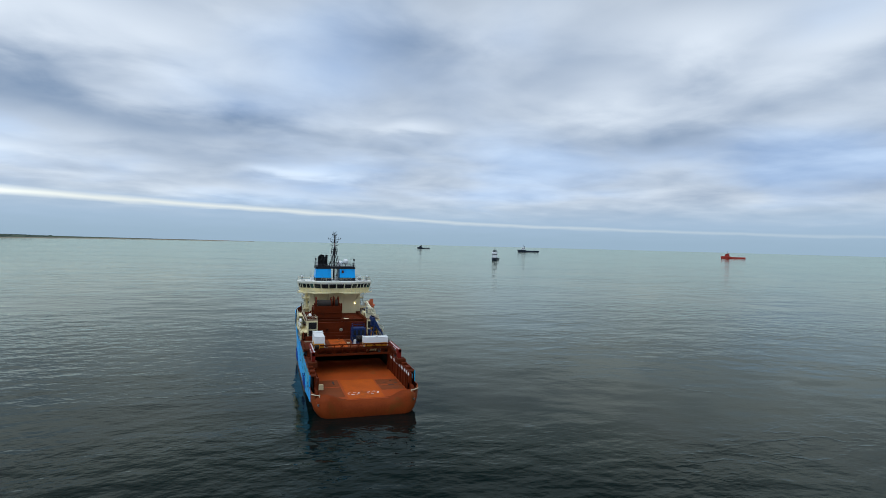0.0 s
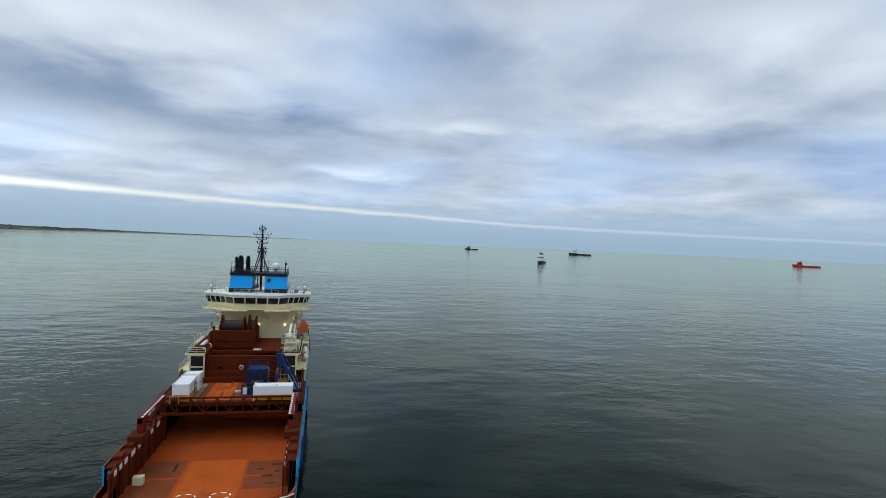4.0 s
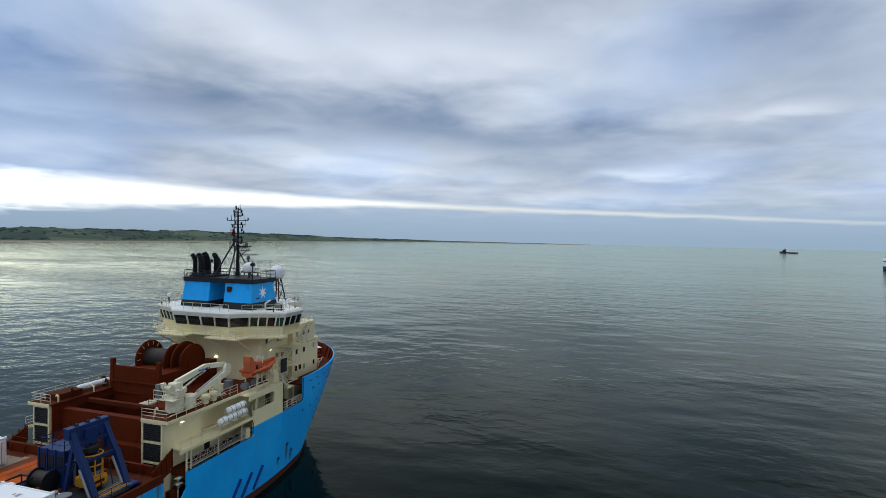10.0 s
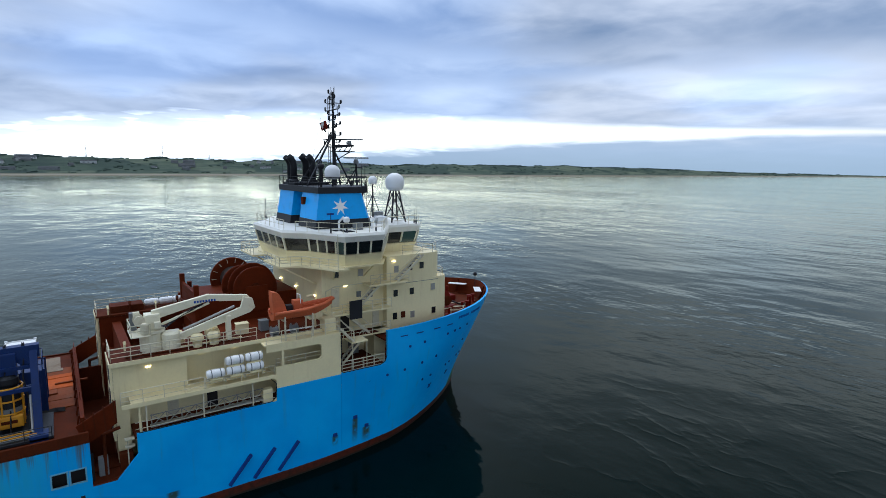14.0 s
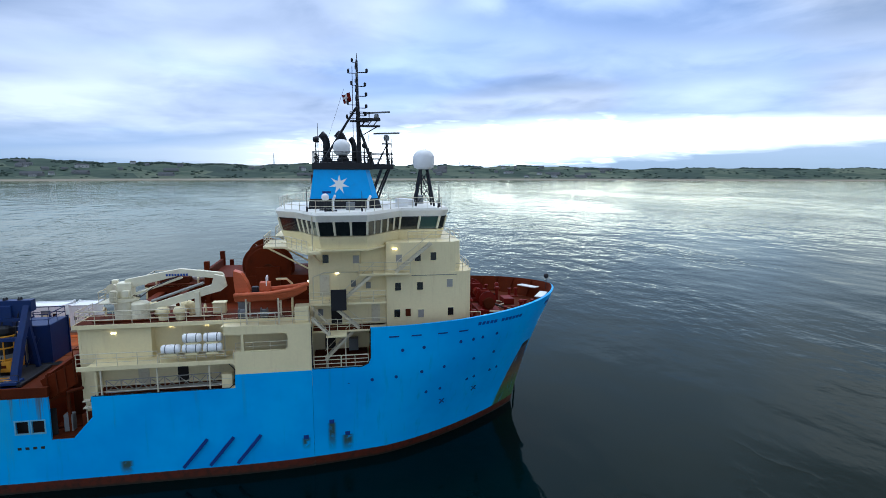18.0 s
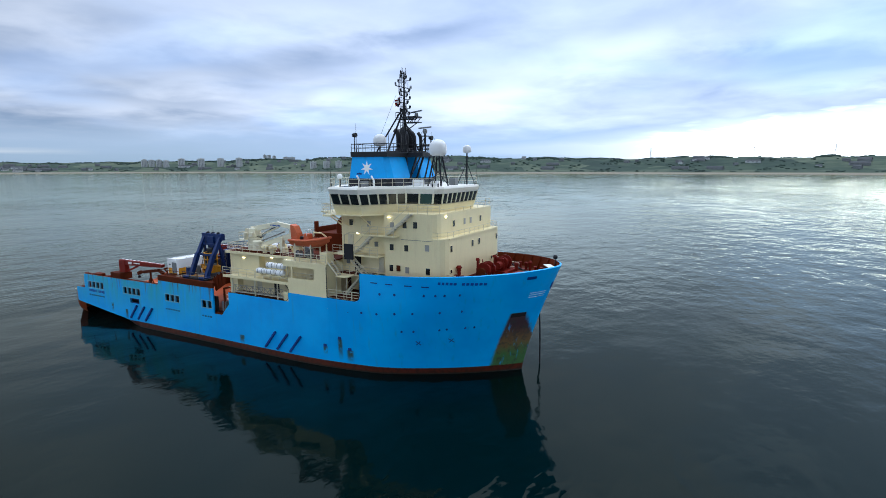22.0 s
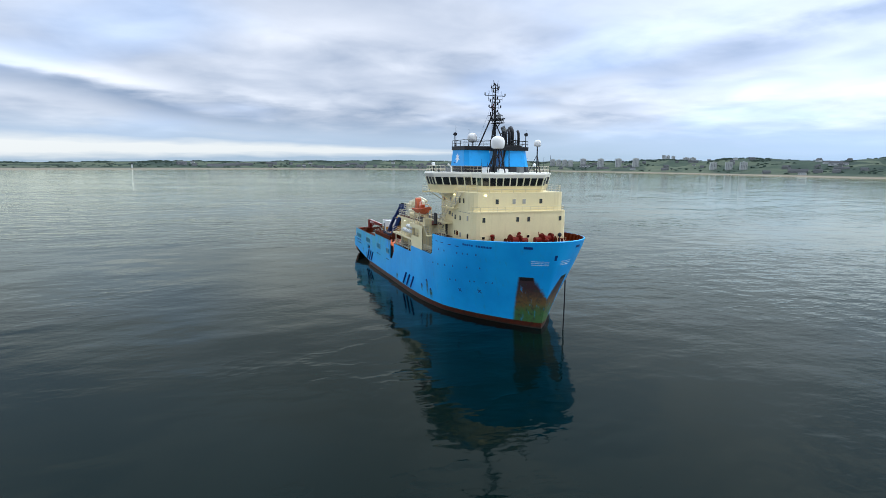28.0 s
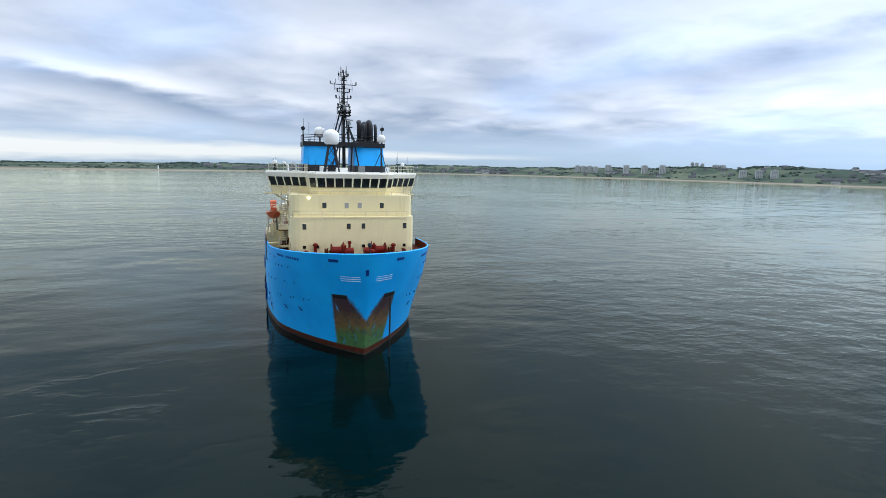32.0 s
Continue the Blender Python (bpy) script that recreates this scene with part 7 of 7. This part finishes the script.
part("winch_drum", turned([(0.45, -0.5), (0.45, -0.42), (0.3, -0.42), (0.3, 0.42), (0.45, 0.42), (0.45, 0.5)], (7.9, 44.3, 16.6), 14, axis="x"), RAIL, kc)
for k, (x, y, z) in enumerate(((6.9, 45.2, 16.0), (8.8, 45.6, 16.2), (7.2, 44.2, 16.9))):
    part("valve_block", box(x - 0.2, x + 0.2, y - 0.25, y + 0.25, z - 0.25, z + 0.3, 0.03), CRANE if k else RAIL, kc)
for dx in (-0.2, 0.05, 0.3):
    part("hose", line([(7.9 + dx, 45.2, 16.2), (7.7 + dx, 46.4, 15.7), (7.9 + dx, 47.6, 16.6), (8.0 + dx, 49.4, 17.4)], 0.035, 5), BLACK, kc)
part("tank", turned([(0.72, 13.88), (0.75, 14.1), (0.75, 15.3), (0.6, 15.45)], (8.6, 46.6, 0), 18), CRANE, kc)
part("control_box", box(6.6, 7.1, 43.7, 44.2, 15.55, 17.1, 0.04), GREY, kc)
bm = bmesh.new()
side([(45.2, 16.75), (45.8, 16.6), (49.9, 17.6), (53.2, 17.2), (53.6, 17.5), (53.4, 17.75), (49.9, 18.2), (45.3, 17.35)], 7.72, 8.12, bm)
bmesh.ops.recalc_face_normals(bm, faces=bm.faces)
bmesh.ops.bevel(bm, geom=bm.edges[:], offset=0.03, segments=1, affect="EDGES")
bo = part("main_boom", bm, CRANE, kc)
for k in range(8):
    part("lettering", box(8.12, 8.14, 48.7 + k * 0.24, 48.86 + k * 0.24, 17.55, 17.75), INK, bo)
bm = bmesh.new()
side([(52.9, 17.7), (53.7, 17.5), (53.9, 16.6), (53.4, 16.2), (47.5, 14.6), (47.0, 14.7), (47.1, 15.05), (52.6, 16.75)], 8.35, 8.7, bm)
bmesh.ops.recalc_face_normals(bm, faces=bm.faces)
part("jib", bm, CRANE, kc)
part("ram", rod((7.95, 46.0, 16.0), (7.95, 50.0, 17.4), 0.12, 10), CRANE, kc)
part("ram", rod((8.8, 47.6, 15.5), (8.8, 52.0, 17.0), 0.12, 8), STEEL, kc)
part("boom_rest", box(8.4, 9.0, 51.2, 51.6, 13.88, 16.2, 0.04), CRANE, kc)
for x, y, r, h in ((9.2, 48.6, 0.55, 1.1), (9.2, 50.0, 0.55, 1.1)):
    vt = thing("deck_vent", "cream mushroom ventilator on the casing top", "ventilator", group="casing ventilators")
    part("stem", turned([(r * 0.7, 0), (r * 0.7, h * 0.55)], (x, y, 13.88), 14), CREAM, vt)
    part("hood", turned([(r, h * 0.5), (r * 1.05, h * 0.75), (r * 0.8, h), (r * 0.3, h * 1.03)], (x, y, 13.88), 16), CREAM, vt, smooth=True)
for x, y in ((7.4, 50.6), (7.3, 47.6)):
    vt = thing("gooseneck_vent", "round cream gooseneck ventilator on the casing", "ventilator", group="gooseneck ventilators")
    part("neck", line([(x, y, 13.88), (x, y, 14.4), (x, y - 0.15, 14.75), (x, y - 0.45, 14.85)], 0.34, 12), CREAM, vt)
    part("mouth", turned([(0.5, -0.35), (0.52, 0.0), (0.4, 0.3)], (x, y - 0.6, 14.6), 16, axis="y"), CREAM, vt, smooth=True)

# ---- rescue boat on its cradle ----
rb = thing("rescue_boat", "orange rescue boat in its cradle on the boat deck", "rescue boat")
bm = bmesh.new()
secs = []
for k in range(13):
    t = k / 12
    y = 54.9 + 6.1 * t
    wdt = 1.05 * (1 - max(0, (t - 0.5) / 0.5) ** 2.2) * (0.86 + 0.14 * min(1, t * 4))
    keel = 15.45 + 0.9 * max(0, (t - 0.55) / 0.45) ** 2
    gun = 16.35 + 0.45 * max(0, (t - 0.4) / 0.6) ** 2
    wdt = max(wdt, 0.04)
    secs.append([bm.verts.new((10.2 + wdt * fx, y, keel + (gun - keel) * fz)) for fx, fz in ((-1, 1), (-0.98, 0.75), (-0.75, 0.3), (0, 0), (0.75, 0.3), (0.98, 0.75), (1, 1), (0.72, 1.0), (0.7, 0.72), (-0.7, 0.72), (-0.72, 1.0))])
for a, b in zip(secs, secs[1:]):
    n = len(a)
    for j in range(n):
        bm.faces.new((a[j], a[(j + 1) % n], b[(j + 1) % n], b[j]))
bm.faces.new(secs[0][::-1])
bm.faces.new(secs[-1])
bmesh.ops.recalc_face_normals(bm, faces=bm.faces)
part("hull", bm, ORANGE, rb, smooth=False)
for s in (1, -1):
    part("collar", line([(10.2 + s * 1.05, 55.0, 16.3), (10.2 + s * 1.1, 58.0, 16.38), (10.2 + s * 0.75, 59.9, 16.6), (10.2 + s * 0.1, 61.1, 16.9)], 0.17, 10), ORANGE, rb)
bm = bmesh.new()
side([(55.0, 16.2), (56.3, 16.2), (56.0, 17.2), (55.5, 18.1), (54.9, 18.3), (54.9, 17.4)], 9.7, 10.7, bm)
bmesh.ops.recalc_face_normals(bm, faces=bm.faces)
part("roll_bar_housing", bm, ORANGE, rb)
part("console", box(9.8, 10.6, 57.0, 57.9, 16.2, 17.2, 0.08), ORANGE, rb)
part("seat", box(9.9, 10.5, 56.3, 56.9, 16.2, 16.8, 0.06), BLACK, rb)
part("grab_rail", line([(9.7, 57.6, 16.9), (9.8, 57.6, 17.7), (10.6, 57.6, 17.7), (10.7, 57.6, 16.9)], 0.04, 6), WHITE, rb)
for y in (55.8, 57.4, 59.2):
    part("thwart", box(9.3, 11.1, y, y + 0.25, 16.3, 16.42, 0.02), ORANGE, rb)
cr = thing("boat_cradle", "white steel davit cradle under the rescue boat", "davit")
for y in (55.9, 58.6):
    for x in (9.3, 11.1):
        part("leg", box(x - 0.07, x + 0.07, y - 0.07, y + 0.07, 13.6, 15.9, 0.02), RAIL, cr)
    part("cross_bar", beam((9.2, y, 15.45), (11.2, y, 15.45), 0.14, 0.14), RAIL, cr)
part("rail", beam((11.1, 55.8, 14.6), (11.1, 58.7, 14.6), 0.1, 0.1), WHITE, cr)
part("locker", box(9.6, 10.9, 59.9, 61.1, 13.6, 15.0, 0.08), CREAM, cr, "cream locker beside the cradle")
part("arm", line([(9.2, 59.6, 13.6), (9.2, 59.6, 16.8), (9.6, 59.2, 17.3), (10.2, 58.4, 17.4)], 0.1, 8), CREAM, cr)
for x, y, z in ((9.7, 55.3, 14.3), (9.8, 57.2, 14.3)):
    rl = thing("hose_reel", "round hose reel under the boat deck rail", "reel")
    part("spool", turned([(0.5, -0.3), (0.5, -0.25), (0.35, -0.25), (0.35, 0.25), (0.5, 0.25), (0.5, 0.3)], (x, y, z), 16, axis="y"), GREY, rl)
    part("stand", box(x - 0.3, x + 0.3, y - 0.25, y + 0.25, 13.6, 13.9, 0.03), GREY, rl)

# ---- life rafts ----
def life_raft(x, y, z):
    r = thing("life_raft", "white life-raft canister strapped on the gallery rail", "life raft", group="life rafts")
    part("shell", turned([(0.12, -0.78), (0.3, -0.74), (0.38, -0.62), (0.4, -0.05), (0.42, -0.05), (0.42, 0.05), (0.4, 0.05), (0.38, 0.62), (0.3, 0.74), (0.12, 0.78)], (x, y, z), 20, axis="y"), RAFT, r, smooth=False)
    for dy in (-0.38, 0.38):
        part("strap", turned([(0.405, -0.04), (0.405, 0.04)], (x, y + dy, z), 20, axis="y"), GREY, r)
    part("cradle", box(x - 0.35, x + 0.35, y - 0.5, y + 0.5, z - 0.52, z - 0.36, 0.02), CREAM, r)


for s in (1, -1):
    for k in range(3):
        life_raft(s * 11.05, 49.6 + k * 1.7, 11.75)
    for k in range(2):
        life_raft(s * 10.85, 51.3 + k * 1.7, 12.6)
    rk = thing("raft_rack", "cream steel rack carrying the life rafts", "rack")
    for y in (50.5, 52.2, 53.8):
        part("post", box(min(s * 10.4, s * 10.5), max(s * 10.4, s * 10.5), y, y + 0.1, 10.6, 12.9), RAIL, rk)
    part("shelf", box(min(s * 10.4, s * 11.3), max(s * 10.4, s * 11.3), 48.8, 53.9, 11.2, 11.25), RAIL, rk)

# ---- small gear on the casing tops, the cargo deck and the boat deck ----
rnd = random.Random(11)
for s in (1, -1):
    for k in range(5):
        y = 43.2 + k * 2.1 + rnd.uniform(-0.3, 0.3)
        x = s * rnd.uniform(6.9, 7.3)
        part("pipe_stub", line([(x, y, 13.88), (x, y, 14.5 + 0.2 * (k % 2)), (x + s * 0.25, y, 14.7 + 0.2 * (k % 2)), (x + s * 0.4, y, 14.5)], 0.09, 6), RUSTY if k % 2 else CREAM, ship)
    part("deck_pipe", line([(s * 9.5, 43.0, 14.0), (s * 9.5, 47.5, 14.0), (s * 9.2, 48.2, 14.0), (s * 9.2, 53.0, 14.0)], 0.08, 6), RUSTY, ship)
    part("deck_pipe", line([(s * 9.3, 43.0, 14.02), (s * 9.3, 46.5, 14.02), (s * 8.9, 47.2, 14.02), (s * 8.9, 52.5, 14.02)], 0.06, 6), CREAM, ship)
    for y, w in ((52.4, 1.1), (54.6, 0.8)):
        lk = thing("deck_locker", "cream steel locker on the casing top", "locker", group="casing lockers")
        part("body", box(min(s * 7.0, s * 7.8), max(s * 7.0, s * 7.8), y, y + w, 13.88, 14.85, 0.04), CREAM if w > 1 else GREY, lk)
        part("lid", box(min(s * 6.95, s * 7.85), max(s * 6.95, s * 7.85), y - 0.05, y + w + 0.05, 14.85, 14.92, 0.02), CREAM if w > 1 else GREY, lk)
    # gangway hoist post, and hose boxes along the gallery
    part("hoist_post", line([(s * 11.1, 43.6, 7.8), (s * 11.1, 43.6, 10.2), (s * 11.3, 44.0, 10.35)], 0.1, 8), CREAM, ship)
    part("gallery_locker", box(min(s * 10.6, s * 11.2), max(s * 10.6, s * 11.2), 53.6, 54.5, 7.8, 9.3, 0.05), CREAM, ship)
    part("door", box(min(s * 8.5, s * 8.58), max(s * 8.5, s * 8.58), 46.0, 46.9, 7.8, 9.8, 0.02), RAIL, ship)
    # cable runs and junction boxes on the house side
    part("cable_run", line([(s * 7.76, 61.4, 12.6), (s * 7.76, 61.4, 17.0), (s * 7.76, 62.4, 17.4), (s * 7.76, 67.8, 17.4)], 0.05, 5), RAIL, house)
    for y, z in ((64.9, 16.0), (66.3, 15.8), (61.8, 13.3)):
        part("junction_box", box(min(s * 7.7, s * 7.92), max(s * 7.7, s * 7.92), y, y + 0.45, z, z + 0.6, 0.03), GREY, house)
    # wing gear
    part("wing_post", rod((s * 10.5, 61.6, 19.9), (s * 10.5, 61.6, 23.2), 0.05, 6), RAIL, ship)
for x, y, l, w in ((-2.2, 29.6, 3.2, 0.2), (-0.4, 30.4, 2.2, 0.3), (0.2, 36.8, 1.3, 1.1), (-1.6, 37.9, 2.6, 0.25)):
    part("dunnage", box(x, x + w, y, y + l, 9.08, 9.22, 0.02), DECK2, ship)
for x, y, r in ((5.6, 30.2, 0.55), (0.3, 33.0, 0.45)):
    part("rope_coil", turned([(r, 0), (r * 1.05, 0.12), (r, 0.25), (r * 0.5, 0.25), (r * 0.5, 0)], (x, y, 9.07), 18), RAIL, ship)
for k in range(4):
    part("deck_hose", line([(5.0 + 0.25 * k, 38.6, 9.12), (4.8 + 0.25 * k, 37.9, 9.12), (5.3 + 0.2 * k, 36.2, 9.12), (5.9, 34.6 + 0.3 * k, 9.3)], 0.06, 5), BLACK, ship)
# side post and rails at the notch
for s in (1, -1):
    part("notch_pipe", line([(s * 10.3, 41.0, 4.7), (s * 10.3, 41.0, 8.2), (s * 10.3, 42.2, 8.5)], 0.14, 8), RUSTY, ship)
    part("notch_box", box(min(s * 9.8, s * 10.5), max(s * 9.8, s * 10.5), 42.0, 43.0, 4.7, 6.2, 0.05), RUSTY, ship)
# ---- far ships at anchor ----
def far_ship(name, label, x, y, turn, length, hullm, housem, tall, fore=True):
    f = thing(name, label, "ship", (x, y, 0), group="ships at anchor")
    f.rotation_euler = (0, 0, radians(turn))
    L, B = length, length * 0.22
    out = [(-B / 2, -L / 2), (B / 2, -L / 2), (B / 2, L * 0.25), (B * 0.3, L * 0.42), (0, L / 2), (-B * 0.3, L * 0.42), (-B / 2, L * 0.25)]
    part("hull", prism(out, 0, L * 0.05, top=1.03), hullm, f)
    bow = [(B / 2, L * 0.12), (B / 2, L * 0.26), (B * 0.3, L * 0.44), (0, L * 0.52), (-B * 0.3, L * 0.44), (-B / 2, L * 0.26), (-B / 2, L * 0.12)]
    part("forecastle", prism(bow, L * 0.05, L * 0.095, top=1.02, mid=(0, L * 0.3)), hullm, f)
    h = part("house", box(-B * 0.42, B * 0.42, L * 0.16, L * 0.34, L * 0.09, L * (0.09 + tall * 0.6), 0.1), housem, f)
    part("window_band", box(-B * 0.43, B * 0.43, L * 0.17, L * 0.345, L * (0.09 + tall * 0.42), L * (0.09 + tall * 0.5)), GLASS, h)
    part("wheelhouse", box(-B * 0.48, B * 0.48, L * 0.18, L * 0.31, L * (0.09 + tall * 0.6), L * (0.09 + tall * 0.8), 0.1), housem, f)
    part("funnel", box(-B * 0.3, B * 0.3, L * 0.16, L * 0.2, L * (0.09 + tall * 0.8), L * (0.09 + tall), 0.1), hullm, f)
    part("mast", rod((0, L * 0.24, L * 0.09), (0, L * 0.24, L * (0.12 + tall * 1.3)), L * 0.006, 6), BLACK, f)
    part("yard", beam((-B * 0.3, L * 0.24, L * (0.1 + tall * 1.15)), (B * 0.3, L * 0.24, L * (0.1 + tall * 1.15)), L * 0.004, L * 0.004), BLACK, f)
    part("bulwark", box(-B * 0.5, -B * 0.46, -L * 0.48, L * 0.14, L * 0.05, L * 0.062), hullm, f)
    part("bulwark", box(B * 0.46, B * 0.5, -L * 0.48, L * 0.14, L * 0.05, L * 0.062), hullm, f)
    return f


RED2 = mat("bright_red_hull", (0.42, 0.04, 0.025), 0.5, spread=0.15)
DKBL = mat("dark_hull_paint", (0.02, 0.03, 0.045), 0.5, spread=0.2)
far_ship("tug_boat", "dark anchored ship with white house seen bow on", 442, 963, 150, 52, DKBL, WHITE, 0.30)
far_ship("supply_vessel", "dark anchored supply ship with pale house far off", 1040, 2000, 62, 88, DKBL, WHITE, 0.17)
far_ship("supply_vessel", "red anchored supply ship far off on the sea", 1560, 1430, 48, 76, RED2, RED2, 0.15)
far_ship("supply_vessel", "small dark anchored ship near the horizon", 696, 2418, 66, 60, DKBL, DKBL, 0.16)


# ---- buildings on the coast ----
def facing(az):
    return radians(az)


def tower_block(az, back, w, d, h, label, cols=5, rows=10, z_add=0.0):
    x, y, z = coast_place(az, back)
    t = thing("apartment_tower", label, "apartment block", (x, y, z + z_add - 1.0), group="tower blocks")
    t.rotation_euler = (0, 0, facing(az) + 0.25)
    w_ob = part("wall", box(-w / 2, w / 2, -d / 2, d / 2, 0, h), CONCRETE, t)
    part("roof", box(-w / 2 - 0.3, w / 2 + 0.3, -d / 2 - 0.3, d / 2 + 0.3, h, h + 1.0), CONCRETE, t)
    part("lift_house", box(-w * 0.15, w * 0.15, -d * 0.2, d * 0.2, h + 1, h + 3.5), CONCRETE, t)
    for c in range(cols):
        x0 = -w / 2 + w * (c + 0.2) / cols
        part("window_strip", box(x0, x0 + w / cols * 0.5, -d / 2 - 0.12, -d / 2 + 0.1, 2, h - 1.5), PANE, t)
        for r in range(1, rows):
            part("spandrel", box(x0 - 0.1, x0 + w / cols * 0.5 + 0.1, -d / 2 - 0.2, -d / 2 - 0.05, h * r / rows, h * r / rows + h / rows * 0.4), CONCRETE, w_ob)


for k, az in enumerate((143.4, 141.6, 139.8, 138.05)):
    tower_block(az, 330, 24, 16, 36, "pale concrete apartment tower near the shore", 4, 8)
for k in range(4):
    tower_block(146.6 - 0.62 * k, 360, 22, 14, 32 - 2 * (k % 2), "grey slab of flats stepped along the shore", 4, 7)
for az in (130.6, 129.2, 127.9):
    tower_block(az, 260, 22, 16, 27, "pale apartment tower among trees", 4, 6)
for k, az in enumerate((135.6, 135.2, 134.7, 133.5, 132.9)):
    tower_block(az, 715, 14 if k < 3 else 26, 12, 15 if k < 3 else 11, "distant tower block on the hilltop", 3, 4, 4)
lh = thing("lighthouse", "slim white lighthouse on the low headland", "lighthouse")
x, y, z = coast_place(190.0, 120)
part("tower", rod((x, y, z), (x, y, z + 11), 2.2, 12, None, 1.6), WHITE, lh)
part("lantern", turned([(2.2, 0), (2.2, 3), (0.4, 5)], (x, y, z + 11), 12), BLACK, lh)
part("gallery", turned([(2.9, 0), (2.9, 0.5)], (x, y, z + 10.6), 12), WHITE, lh)
for az, h in ((86.5, 34), (80.4, 30), (76.4, 26), (95.5, 34)):
    x, y, z = coast_place(az, 640)
    ty = thing("lattice_pylon", "thin grey aerial mast standing on the ridge", "pylon", group="ridge masts")
    for dx, dy in ((-2, -2), (2, -2), (2, 2), (-2, 2)):
        part("leg", rod((x + dx, y + dy, z - 2), (x, y, z + h * 1.4), 0.45, 5), GREY, ty)
    part("cross_arm", beam((x - 4, y, z + h), (x + 4, y, z + h), 0.6, 0.6), GREY, ty)

rnd = random.Random(21)


def cottage(az, back, w, d, h, kind_label, wall_mat):
    x, y, z = coast_place(az, back)
    t = thing("house_building", kind_label, "house", (x, y, z - 0.6), group="coast houses")
    t.rotation_euler = (0, 0, facing(az) + rnd.uniform(-0.5, 0.5))
    part("wall", box(-w / 2, w / 2, -d / 2, d / 2, 0, h), wall_mat, t)
    bm = bmesh.new()
    solid(bm, [(-w / 2 - 0.4, -d / 2 - 0.4, h), (-w / 2 - 0.4, d / 2 + 0.4, h), (-w / 2 - 0.4, 0, h + d * 0.35)], [(w / 2 + 0.4, -d / 2 - 0.4, h), (w / 2 + 0.4, d / 2 + 0.4, h), (w / 2 + 0.4, 0, h + d * 0.35)])
    bmesh.ops.recalc_face_normals(bm, faces=bm.faces)
    part("roof", bm, SLATE, t)
    for k in range(3):
        part("window", box(-w * 0.35 + k * w * 0.28, -w * 0.35 + k * w * 0.28 + w * 0.12, -d / 2 - 0.1, -d / 2 + 0.1, h * 0.35, h * 0.75), PANE, t)


for az0, az1, n, b0, b1 in ((60, 98, 34, 150, 520), (104, 124, 26, 180, 600), (148, 178, 60, 60, 420), (178, 186, 10, 200, 420), (126, 146, 26, 150, 620), (120, 127, 8, 100, 300)):
    for _ in range(n):
        big = rnd.random() < 0.3
        cottage(rnd.uniform(az0, az1), rnd.uniform(b0, b1), rnd.uniform(30, 60) if big else rnd.uniform(10, 22), rnd.uniform(9, 16), rnd.uniform(5, 8), "long pale shed among the coast fields" if big else "pale house with slate roof on the coast", HARL if rnd.random() < 0.75 else CONCRETE)
